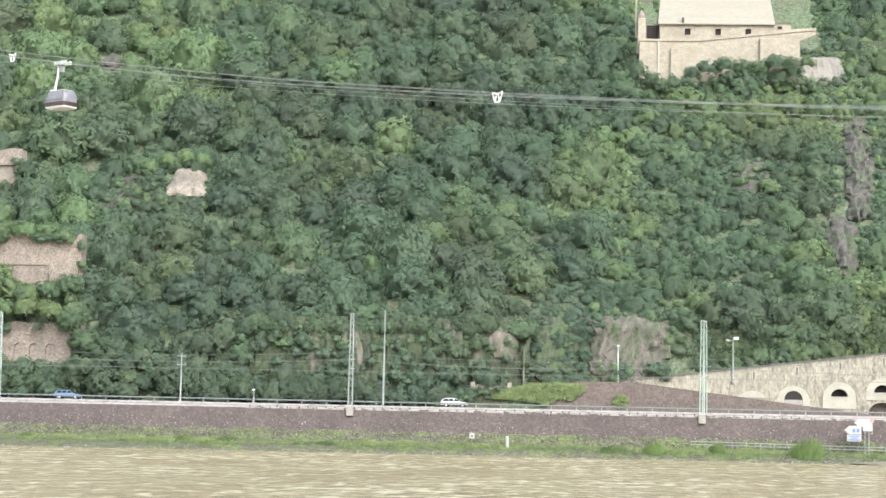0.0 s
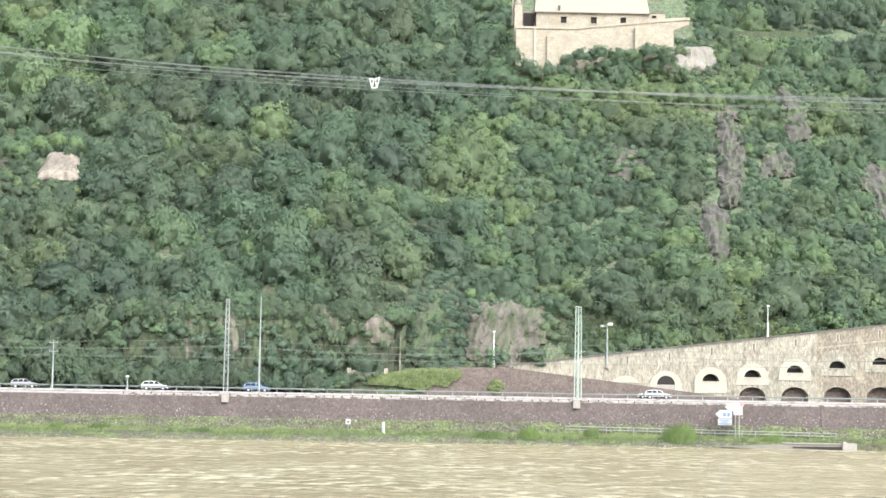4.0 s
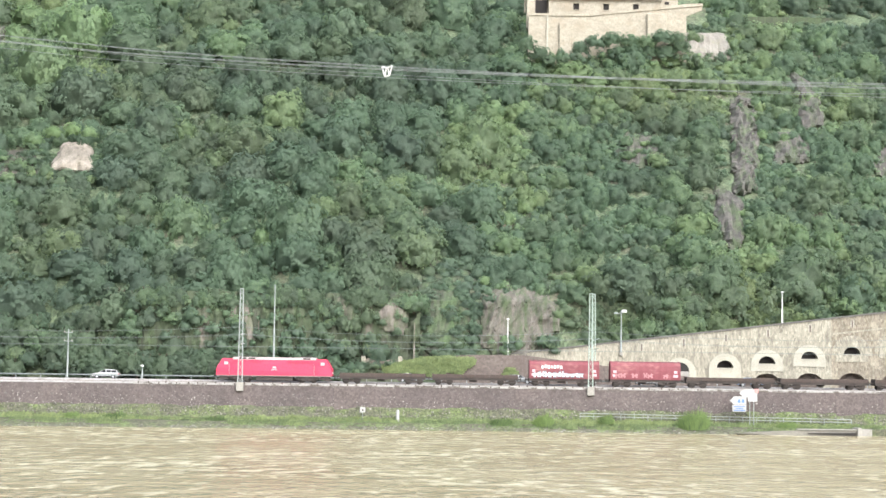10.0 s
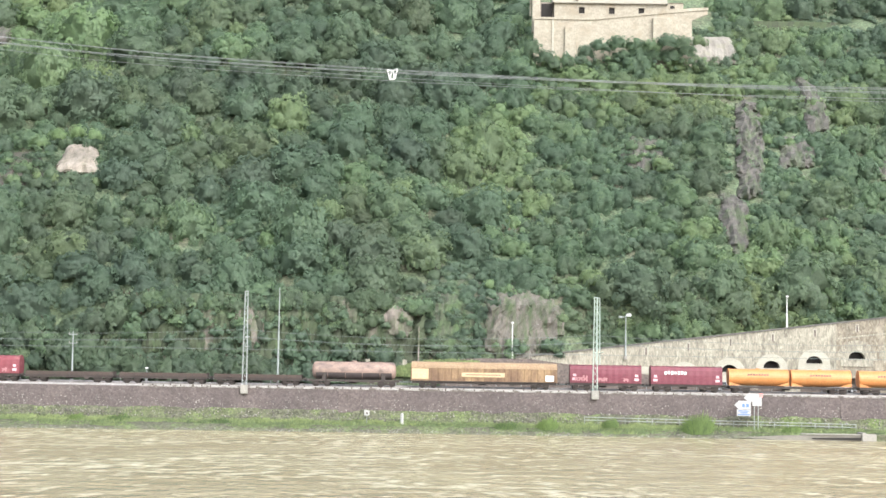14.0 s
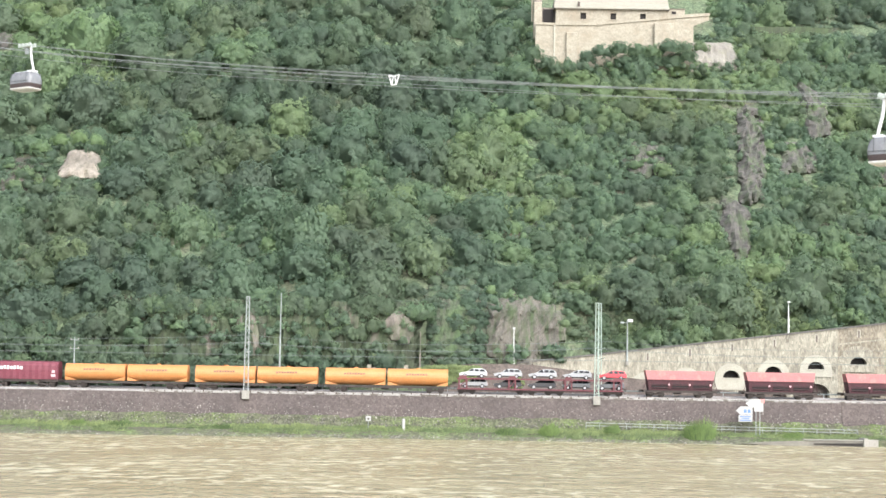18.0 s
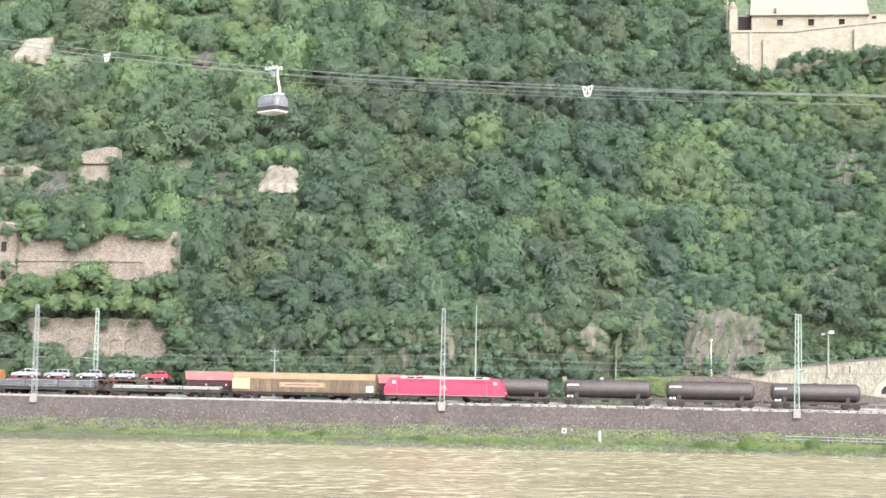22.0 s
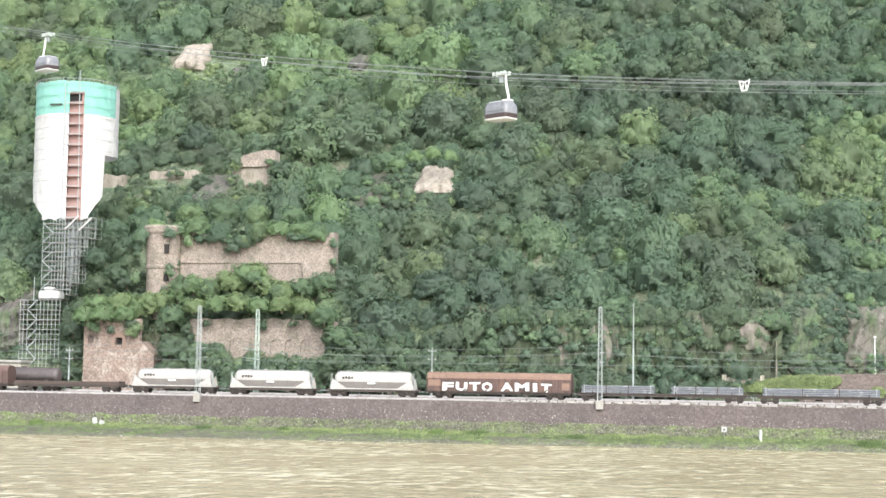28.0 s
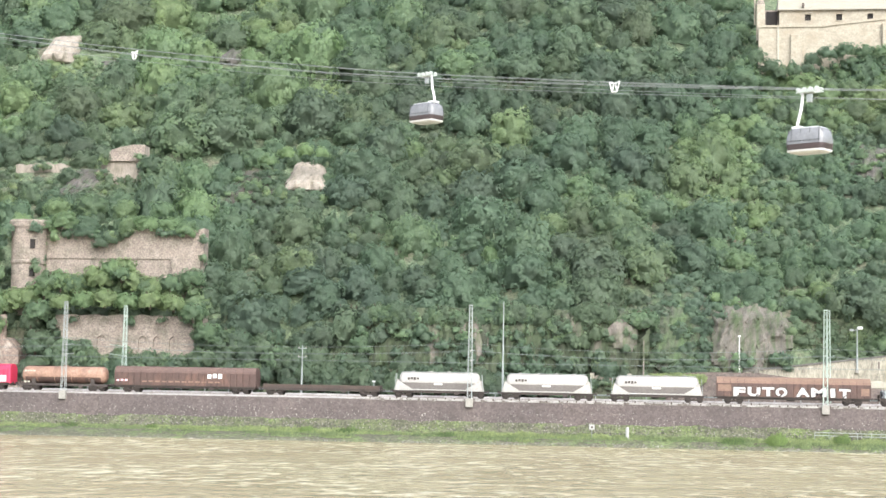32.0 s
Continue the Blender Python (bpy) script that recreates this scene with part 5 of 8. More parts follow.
for i, (c, zt, lit) in enumerate(casemates):
    half = 2.75
    low = zt - (1.2 if i == 0 else 4.4 if i in (1, 2) else 3.7)
    hole = [(c - 1.4, c + 1.4, zt - (2.4 if i > 1 else 2.4), arc(c, 1.4, zt - 2.4, 1.25), 0.9)] if lit else []
    if i == 1:
        hole = [(c - 1.5, c + 1.5, low, arc(c, 1.5, zt - 2.2, 1.4), 0.12)]
    mat = RAMPWALL if i >= 5 else PLASTER
    g, backs = pierced(c - half, c + half, arc(c, half, zt - 2.7, 2.7), low, hole, 282.86, 0.3, 0.14)
    p = g.make("arch_panel", mat, rw, "" if i >= 5 else "whitewashed arch panel")
    if i == 1:
        backs[0].make("doorway", DARK, p)
        Geo().box(c - 1.45, c + 1.45, 282.88, 282.96, low, zt - 2.3).make("shutter", CONCRETE, p)
    if lit and i > 1:
        Geo().box(c - 1.5, c + 1.5, 282.75, 282.95, zt - 2.55, zt - 2.4).make("sill", PLASTER, p)
    v = Geo()
    for k in range(15):
        a0, a1 = math.pi * k / 15 + 0.02, math.pi * (k + 1) / 15 - 0.02
        q = [(c + r * math.cos(a), zt - 2.7 + r * 0.98 * math.sin(a)) for r, a in ((half + 0.02, a0), (half + 0.75, a0), (half + 0.75, a1), (half + 0.02, a1))]
        v.prism(q, "y", 282.93, 283.05)
    v.make("voussoirs", RAMPWALL, rw)
br = lambda x: min(11.7, 10.57 - 0.1165 * (x - 23.5)) - 0.4 * math.exp(-(x / 3.0) ** 2)
g, _ = pierced(-1, 52.5, br, 6.5, [], 277.5, 5.6, 1.5)
bank2 = Geo().prism([(-21, 6.8), (-1, 6.8), (-1, 11.2), (-5, 10.6), (-12, 9.2)], "y", 277.7, 282.5).make("embankment", SOIL)
tagged(bank2, "green overgrown earth bank at the ramp's end", "embankment", kind="structure")
tagged(g.make("wall_brown", BROWNWALL), "brown stone wall of the descending approach ramp", "wall", kind="structure")

low = thing("low_wall", "low pale remnant of a stone wall beside the road", "wall")
g, _ = pierced(-13.4, -6.8, broken(10.7, 0.35, 31), 6.9, [], 280.6, 0.9, 0.5)
g.make("masonry", RUIN, low)
for x in (-13.2, -7.0):
    Geo().box(x - 0.35, x + 0.35, 280.4, 281.2, 6.9, 11.3, 0.06).make("pier", RAMPWALL, low)

# ---- masts, poles, wires ----
def lattice(x, y, z0, z1, w0, w1, mat, label, group):
    m = thing("lattice_mast", label, "mast", group=group)
    n = max(6, int((z1 - z0) / 0.95))
    legs, braces = [Geo() for _ in range(4)], Geo()
    cor = ((-1, -1), (1, -1), (1, 1), (-1, 1))
    at = lambda k, i: (x + cor[i][0] * (w0 + (w1 - w0) * k / n) / 2, y + cor[i][1] * (w0 + (w1 - w0) * k / n) / 2, z0 + (z1 - z0) * k / n)
    for i in range(4):
        Geo().tube(at(0, i), at(n, i), 0.048, 5).make("leg", mat, m)
    for k in range(n):
        for i in range(4):
            j = (i + 1) % 4
            braces.tube(at(k, i) if k % 2 else at(k, j), at(k + 1, j) if k % 2 else at(k + 1, i), 0.026, 4)
    tagged(braces.make("bracing", mat, m), kind="stuff")
    Geo().box(x - 0.55, x + 0.55, y - 0.55, y + 0.55, z0 - 1.3, z0 + 0.05, 0.05).make("footing", CONCRETE, m)
    Geo().box(x - w1 / 2 - 0.05, x + w1 / 2 + 0.05, y - w1 / 2 - 0.05, y + w1 / 2 + 0.05, z1, z1 + 0.12).make("cap", mat, m)
    for z in (12.6, 14.1):
        a = Geo().tube((x, y, z), (x + 0.15, NEAR, z + 0.15), 0.06, 5).make("bracket", mat, m)
        Geo().lathe((x, y + 0.35, z), (x, y + 0.8, z), [(0, 0.06), (0.2, 0.13), (0.4, 0.07), (0.6, 0.13), (0.8, 0.07), (1, 0.06)], 7).make("insulator", PLASTER, a)
    return m


def slim(x, y, z0, z1, mat, label, head=None, group="line poles"):
    m = thing("lamp_post" if head == "lamp" else "line_pole", label, "pole", group=group)
    Geo().lathe((x, y, z0 - 0.5), (x, y, z1), [(0, 0.17), (0.55, 0.13), (0.56, 0.10), (1, 0.07)], 8).make("shaft", mat, m)
    Geo().box(x - 0.25, x + 0.25, y - 0.25, y + 0.25, z0 - 0.5, z0 + 0.12, 0.03).make("base", CONCRETE, m)
    if head == "arms":
        for z in (z1 - 0.5, z1 - 1.9):
            a = Geo().box(x - 0.7, x + 0.7, y - 0.05, y + 0.05, z - 0.05, z + 0.05).make("crossarm", mat, m)
            for s in (-0.6, 0.6):
                Geo().lathe((x + s, y, z + 0.05), (x + s, y, z + 0.3), [(0, 0.04), (0.4, 0.08), (1, 0.04)], 6).make("insulator", PLASTER, a)
    if head == "lamp":
        Geo().box(x - 0.22, x + 0.22, y - 0.5, y + 0.1, z1 - 0.1, z1 + 0.16, 0.05).make("lamp_head", WHITE, m)
    if head == "flood":
        a = Geo().tube((x - 0.9, y, z1 - 0.6), (x + 0.5, y, z1 - 0.3), 0.05, 5).make("arm", mat, m)
        Geo().box(x + 0.1, x + 0.9, y - 0.35, y + 0.25, z1 - 0.35, z1 + 0.1, 0.06).make("floodlight", WHITE, m)
        Geo().box(x - 1.2, x - 0.6, y - 0.3, y + 0.2, z1 - 0.65, z1 - 0.3, 0.05).make("floodlight", STEEL, m)
    return m


MASTS = ((-95.6, 20.8), (-30.7, 21.0), (22.7, 20.9))
for x, zt in MASTS:
    lattice(x, 254.75, 6.75, zt, 0.68, 0.42, STEEL if x < 0 else GREENSTEEL, "grey steel lattice catenary mast on the quay wall" if x < 0 else "pale green steel lattice catenary mast on the quay wall", "catenary masts")
for x, zt in ((-89.6, 20.8), (24.15, 21.4)):
    lattice(x, 266.2, 7.0, zt, 0.68, 0.42, GREENSTEEL, "pale green steel lattice mast between railway and road", "catenary masts")
slim(-26.8, 266.2, 7.0, 22.3, STEEL, "tall slim pale steel pole beside the tracks")
slim(-59.6, 266.2, 7.0, 14.8, STEEL, "grey steel pole with short crossarms beside the tracks", "arms")
slim(-123.3, 266.2, 7.0, 14.2, STEEL, "grey steel pole with short crossarms beside the tracks", "arms")
slim(11.1, 282.3, 11.6, 17.8, WHITE, "white lamp post at the foot of the ramp wall", "lamp", "lamp posts")
slim(30.3, 282.7, 12.5, 19.6, STEEL, "grey floodlight post fixed to the ramp wall", "flood", "lamp posts")
slim(57.9, 284.2, 17.0, 23.1, WHITE, "white lamp post on the ramp wall", "lamp", "lamp posts")
slim(-47.7, 266.4, 7.0, 9.1, STEEL, "small grey trackside signal post", "lamp", "signal posts")
for y, z, sag, r in ((NEAR, 12.30, 0.0, 0.022), (FAR, 12.30, 0.0, 0.022), (NEAR, 14.2, 0.9, 0.025), (FAR, 14.2, 0.9, 0.025), (254.2, 15.2, 1.0, 0.03)):
    w = thing("overhead_wire", "thin overhead railway wire", "wire", group="overhead wires")
    stops = [-222, -160, -95.6, -30.7, 22.7, 84, 145]
    g = Geo()
    for a, b in zip(stops, stops[1:]):
        for k in range(8):
            u, v = k / 8, (k + 1) / 8
            g.tube((a + (b - a) * u, y, z - 4 * sag * u * (1 - u)), (a + (b - a) * v, y, z - 4 * sag * v * (1 - v)), r, 4, caps=False)
    tagged(g.make("wire", CATENARY, w), kind="stuff")

# ---- road edge ----
rail = thing("guard_rail", "grey steel guard rail along the road", "guard rail", kind="structure")
Geo().prism([(266.9, 7.50), (266.98, 7.50), (267.02, 7.6), (266.98, 7.72), (266.9, 7.72), (266.86, 7.6)], "x", -230, 150).make("beam", CATENARY, rail)
post = Geo().box(-0.06, 0.06, 266.98, 267.1, 6.9, 7.7).make("post", STEEL, rail)
for k in range(95):
    share("post", post, Matrix.Translation((-228 + 4 * k, 0, 0)), rail)
rng = random.Random(3)
# added dark teeth on the kerb, standing in for the near track's sleeper ends
kerb = thing("kerb_teeth", "row of short dark teeth standing in for sleeper ends", "stakes", kind="structure")
st = Geo().box(-0.09, 0.09, 254.66, 254.76, WALLTOP + 0.15, WALLTOP + 0.42).make("stake", IRON, kerb)
for k in range(60):
    share("stake", st, Matrix.Translation((-46 + k * 1.44 + rng.uniform(-0.3, 0.3), 0, rng.uniform(-0.2, 0.05))), kerb)

# ---- river bank: signs, railings, slipway ----
s = thing("bank_sign", "white square river sign with a dark mark", "sign", group="river signs")
Geo().box(-12.25, -11.45, 252.5, 252.58, 2.5, 3.25, 0.02).make("board", SIGN, s)
Geo().box(-11.98, -11.72, 252.46, 252.51, 2.72, 2.98).make("mark", IRON, s)
Geo().tube((-11.85, 252.62, 0.8), (-11.85, 252.62, 3.1), 0.05, 6).make("post", STEEL, s)
s = thing("marker_post", "white concrete marker post on the bank", "post", group="river signs")
Geo().lathe((-6.55, 252.6, 0.9), (-6.55, 252.6, 2.95), [(0, 0.27), (0.9, 0.25), (1, 0.16)], 10).make("shaft", SIGN, s)
BLUE = material("sign_blue", (0.13, 0.24, 0.50), rough=0.5)
PINK = material("sign_red", (0.75, 0.30, 0.28), rough=0.5)
s = thing("river_sign", "white arrow boards with blue marks on steel posts", "sign", group="river signs")
Geo().prism([(44.9, 6.1), (45.6, 6.75), (47.6, 6.75), (47.6, 4.9), (46.2, 4.9), (46.2, 5.5), (45.6, 5.5)], "y", 252.2, 252.28).make("arrow_board", SIGN, s)
Geo().box(47.2, 47.75, 252.1, 252.2, 6.2, 6.8).make("red_mark", PINK, s)
Geo().prism([(43.4, 5.0), (44.1, 5.65), (45.9, 5.65), (45.9, 4.4), (44.1, 4.4)], "y", 251.9, 251.98).make("arrow_board", SIGN, s)
Geo().box(44.6, 45.0, 251.85, 251.92, 4.7, 5.2).box(45.2, 45.6, 251.85, 251.92, 4.7, 5.2).make("arrow_mark", BLUE, s)
b = Geo().box(43.8, 45.9, 251.9, 251.98, 3.35, 4.35, 0.02).make("white_board", SIGN, s)
for k, (a, c) in enumerate(((44.0, 45.7), (44.3, 45.4), (44.0, 45.7))):
    Geo().box(a, c, 251.85, 251.89, 3.5 + 0.28 * k, 3.64 + 0.28 * k).make("text_bar", BLUE, b)
for x in (46.5, 47.1):
    Geo().tube((x, 252.35, 1.2), (x, 252.35, 6.0), 0.06, 6).make("post", STEEL, s)
for x, z, tilt in ((-112.1, 2.15, -12), (-110.95, 1.7, 18)):
    s = thing("tilted_board", "small tilted white board on the bank", "sign", pose(x, 252.4, z, 0, tilt, 0), "river signs")
    Geo().box(-0.42, 0.42, -0.04, 0.04, -0.5, 0.5, 0.02).make("board", SIGN, s)
    Geo().tube((0, 0.08, -1.3), (0, 0.08, 0.2), 0.04, 6).make("post", STEEL, s)
rl = thing("bank_railing", "low grey two-rail railing along the bank", "railing")
for z in (2.15, 2.6):
    Geo().tube((21, 253.2, z + 0.2), (62, 253.0, z - 0.25), 0.05, 6).make("rail", STEEL, rl)
for k in range(21):
    x = 21 + 2.05 * k
    Geo().tube((x, 253.2 - 0.005 * k, 0.9), (x, 253.2 - 0.005 * k, 2.8 - 0.022 * k), 0.045, 6).make("post", STEEL, rl)
sl = thing("slipway", "concrete slipway with a dark culvert at the waterline", "slipway")
Geo().prism([(44, 0.2), (62.3, -0.5), (62.3, 0.85), (58, 0.85), (50, 0.62)], "y", 249.3, 252.9).make("ramp", SLIP, sl)
Geo().box(53.0, 62.0, 249.1, 250.2, 0.85, 1.0, 0.03).make("slab", CONCRETE, sl, "pale concrete landing slab")
Geo().prism([(54.5, 0.22), (61.8, 0.05), (61.8, 0.50), (54.5, 0.38)], "y", 249.2, 249.4).make("culvert", DARK, sl)
Geo().box(61.9, 62.5, 248.9, 252.6, -0.5, 1.25, 0.05).make("pier", CONCRETE, sl)
Geo().box(62.6, 64.2, 249.5, 252.6, -0.5, 1.0, 0.05).make("block", CONCRETE, sl)
Geo().box(64.2, 120, 249.9, 252.6, -0.5, 0.9).make("quay_edge", RIPRAP, sl)

# ---- scaffold tower under tarpaulins ----
TARP = material("white_tarp", (0.58, 0.57, 0.55), (0.49, 0.48, 0.465), 0.5, 0.5, bump=0.8, bump_scale=0.9, stretch=(1.6, 1.6, 0.7))
NET = material("teal_net", (0.16, 0.40, 0.32), (0.22, 0.45, 0.38), 0.5, 0.7, bump=0.3, bump_scale=1.5)
SHAFT = material("brick_shaft", (0.42, 0.27, 0.24), (0.34, 0.22, 0.20), 0.8, 0.8)
tw = thing("scaffold_tower", "round scaffold tower wrapped in white tarpaulin and teal net", "tower")
rng = random.Random(9)
TX, TY, TR, TTOP, TNET = -135.75, 293.0, 7.85, 64.3, 58.2


def wrap_low(x):
    """The ragged lower edge of the sheeting."""
    if x < -142:
        return 43.6
    if x < -139:
        return 42.2 - 1.0 * (x + 142)
    if x < -130.4:
        return 38.3 + 0.5 * noise.noise((x * 0.9, 0.0, 7.0))
    return 39.0 + 2.2 * (x + 130.4) if x < -128.6 else 50.8


def wrap(a0, a1, low, high, mat, name):
    """One sheet hung on the round scaffold between two angles, creased between its ties."""
    n, m = 6, 12
    v = []
    for j in range(m + 1):
        for i in range(n + 1):
            a = radians(a0 + (a1 - a0) * i / n)
            x = TX + TR * math.cos(a)
            z = low(x) + (high - low(x)) * j / m
            r = TR + 0.10 * noise.noise((a * 9, z * 0.9, 2.0)) + 0.05 * noise.noise((a * 30, z * 2.2, 5.0)) - 0.10 * abs(math.sin(math.pi * z / 2.0)) - 0.03 * (i in (0, n))
            v.append((TX + r * math.cos(a), TY + r * math.sin(a), z))
    f = [(j * (n + 1) + i, j * (n + 1) + i + 1, (j + 1) * (n + 1) + i + 1, (j + 1) * (n + 1) + i) for j in range(m) for i in range(n)]
    ob = Geo().add(v, f).make(name, mat, tw, smooth=True)
    return ob


ANGLES = [180 + 14 * k for k in range(8)] + [283.5]
ANGLES_R = [303.5 + 11.3 * k for k in range(6)]
for a0, a1 in list(zip(ANGLES, ANGLES[1:])) + list(zip(ANGLES_R, ANGLES_R[1:])):
    wrap(a0, a1, wrap_low, TNET - 0.1, TARP, "tarpaulin")
    wrap(a0, a1, lambda x: TNET, TTOP + rng.uniform(-0.15, 0.15), NET, "net")
for k in range(6):
    wrap(30 * k, 30 * k + 30, lambda x: 51.0, TTOP - 0.3, TARP, "tarpaulin")
wrap(283.5, 303.5, lambda x: 62.3, TTOP, NET, "net")
Geo().box(-134.6, -131.5, 286.3, 288.5, 38.2, 62.4).make("shaft", SHAFT, tw, "pinkish brick lift shaft")
Geo().box(-134.2, -131.9, 286.1, 286.4, 60.6, 61.9).make("shaft_opening", DARK, tw)
for x, top in ((-134.75, 63.6), (-131.45, 66.2)):
    Geo().tube((x, 285.2, 38), (x + (0.0 if x < -133 else -0.5), 285.2, top), 0.09, 6).make("standard", STEEL, tw)
for k in range(13):
    z = 38.6 + 1.95 * k
    Geo().box(-134.8, -131.4, 285.2, 285.32, z, z + 0.14).make("ledger", STEEL, tw)
    Geo().box(-134.7, -131.5, 285.4, 286.3, z - 0.16, z - 0.08).make("deck", SHAFT, tw)
g = Geo()
for a in range(176, 366, 7):
    p, q = [(TX + (TR + 0.05) * math.cos(radians(b)), TY + (TR + 0.05) * math.sin(radians(b)), TTOP + 0.5) for b in (a, a + 7)]
    g.tube(p, q, 0.05, 5).tube((p[0], p[1], TTOP - 0.4), p, 0.045, 4)
g.make("top_rail", STEEL, tw)
Geo().box(-137.6, -135.2, 284.9, 285.1, 59.7, 59.95).make("plank", IRON, tw)
# seams where the sheets are tied to the ledgers
seam = material("tarp_seam", (0.40, 0.40, 0.39), rough=0.8)
for k in range(13):
    z = 39.6 + 2.0 * k
    for b0, b1 in ((196, 283), (304, 350)):
        g, prev = Geo(), None
        for i in range(9):
            a = radians(b0 + (b1 - b0) * i / 8)
            p = (TX + (TR + 0.02) * math.cos(a), TY + (TR + 0.02) * math.sin(a), z + rng.uniform(-0.06, 0.06))
            if wrap_low(p[0]) + 0.3 > z:
                prev = None
                continue
            if prev:
                g.tube(prev, p, 0.03, 4)
            prev = p
        if g.v:
            g.make("seam", seam if z < TNET else NET, tw)


def bays(xs, y0, y1, z0, z1, step=1.0, stairs=None):
    """Scaffold bays: standards at each x, ledgers and decks at each step, and flights of stairs in one bay."""
    n = max(1, round((z1 - z0) / step))
    for x in xs:
        for y in (y0, y1):
            Geo().tube((x, y, z0), (x, y, z1), 0.05, 5).make("standard", STEEL, tw)
    for k in range(n + 1):
        z = z0 + (z1 - z0) * k / n
        for y in (y0, y1):
            Geo().tube((xs[0], y, z), (xs[-1], y, z), 0.042, 4).make("ledger", STEEL, tw)
        if k % 2 == 0:
            Geo().box(xs[0], xs[-1], y0 + 0.1, y1 - 0.1, z - 0.10, z - 0.05).make("deck", CONCRETE, tw)
            if stairs is not None and k + 2 <= n:
                a, b = (xs[stairs], xs[stairs + 1]) if (k // 2) % 4 != 3 else (xs[stairs + 1], xs[stairs])
                rise = 2 * (z1 - z0) / n
                Geo().prism([(a, z), (a + 0.22, z), (b + 0.22, z + rise), (b, z + rise)], "y", y0 - 0.25, y0 - 0.15).make("stair_flight", STEEL, tw)


bays((-138.2, -136.2, -135.6, -135.0, -134.4, -133.9), 285.2, 288, 23.6, 38.4, 0.85, 0)
bays((-133.9, -133.2, -132.5), 285.4, 288, 24.4, 38.4, 0.85)
bays((-132.5, -131.8, -131.2), 286.0, 289, 26.6, 38.4, 0.85)
bays((-131.2, -130.5, -129.9), 286.6, 289.6, 31.6, 38.6, 0.85)
bays((-129.9, -128.7), 287.4, 290, 34.9, 38.8)
bays((-137.6, -135.8, -134.2, -132.8), 289.5, 292, 23.6, 38.4, 1.4)
bays((-141.9, -141.2, -140.4, -138.6, -137.9, -137.2, -136.4, -135.6, -134.8, -134.0), 284.6, 287.6, 7.0, 23.3, 0.9, 2)
bays((-141.0, -139.2, -137.0, -135.0, -133.4), 289.5, 292.5, 7.0, 23.3, 1.4)
Geo().tube((-131.0, 285.0, 36.2), (-128.8, 285.6, 38.6), 0.16, 6).tube((-133.8, 285.0, 36.4), (-131.2, 285.0, 38.8), 0.16, 6).make("strut", TARP, tw)
Geo().box(-138.4, -134.4, 284.3, 287.4, 23.4, 25.0, 0.3).make("wrapped_load", TARP, tw)
Geo().box(-137.4, -135.6, 284.5, 286.5, 25.0, 25.7, 0.25).make("wrapped_load", TARP, tw)
Geo().tube((-139.3, 284.6, 23), (-139.3, 284.6, 27.5), 0.07, 5).make("standard", STEEL, tw)
Geo().lathe((-136.0, 293.2, 6), (-136.0, 293.2, 60), [(0, 1.0), (1, 0.9)], 14).make("pylon_column", STEEL, tw)

# ---- cable car ropes ----
LINE_DIR = Vector((0.83, -0.54, 0)).normalized()
LINE_OFF = Vector((-0.5453, -0.8382, 0))
LINE_AT = Vector((-47, 228, 0))
ROPE_Z = ((1.96e-4, -0.15734, 52.9), (2.7327e-4, -0.16056, 50.95))


def rope_point(line, s):
    a, b, c = ROPE_Z[line]
    p = LINE_AT + LINE_OFF * (12 * line) + LINE_DIR * s
    return Vector((p.x, p.y, a * s * s + b * s + c + 0.0125 * max(0.0, 10 - s)))


for line in (0, 1):
    for off, dz, r, name in ((-0.45, 0.0, 0.026, "track_rope"), (0.45, 0.0, 0.026, "track_rope"), (0.0, -0.95, 0.022, "haul_rope")):
        g = Geo()
        pts = [rope_point(line, s) + LINE_OFF * off + Z3 * dz for s in range(-190, 201, 10)]
        for p, q in zip(pts, pts[1:]):
            g.tube(p, q, r, 5, caps=False)
        o = g.make(name, WIRE)
        tagged(o, "long grey steel cable-car rope over the river", "cable", "cable-car ropes")
for s, line, low in ((47.5, 0, 0.45), (-45.5, 0, 0.85)):
    c = rope_point(line, s) - Z3 * low
    t = thing("rope_spacer", "small white steel frame clamped on the cable-car ropes", "rope clamp", Matrix.Translation(c) @ pose(0, 0, 0, 0, 0, -33), "rope spacers")
    for a, b in (((-0.75, 0, 0.5), (-0.35, 0, -0.7)), ((0.75, 0, 0.5), (0.35, 0, -0.7)), ((-0.35, 0, -0.7), (0.35, 0, -0.7)), ((-0.1, 0, 0.35), (-0.35, 0, -0.7)), ((0.1, 0, 0.35), (0.35, 0, -0.7)), ((-0.75, 0, 0.5), (-0.1, 0, 0.35)), ((0.75, 0, 0.5), (0.1, 0, 0.35))):
        Geo().tube(a, b, 0.09, 6).make("strut", WHITE, t)
# ---- rolling stock: each wagon about its own middle, z from the rail top ----
RED = material("traffic_red", (0.62, 0.035, 0.095), (0.56, 0.03, 0.08), 0.5, 0.45, spots=(0.46, 0.05, 0.075), spot_scale=0.6, spot_at=0.66)
SOLE = material("dusty_sole_bar", (0.26, 0.20, 0.19), (0.19, 0.15, 0.14), 0.8, 0.8)
PANELTAN = material("faded_sign_panel", (0.40, 0.29, 0.205), (0.33, 0.24, 0.17), 0.8, 0.7)
LOCOROOF = material("loco_roof_grey", (0.50, 0.42, 0.40), (0.40, 0.33, 0.315), 0.8, 0.7)
FRAME = material("sooty_frame", (0.048, 0.041, 0.037), (0.072, 0.058, 0.05), 1.2, 0.85)
WHEEL = material("wheel_steel", (0.040, 0.034, 0.031), (0.060, 0.050, 0.044), 1.5, rough=0.8)
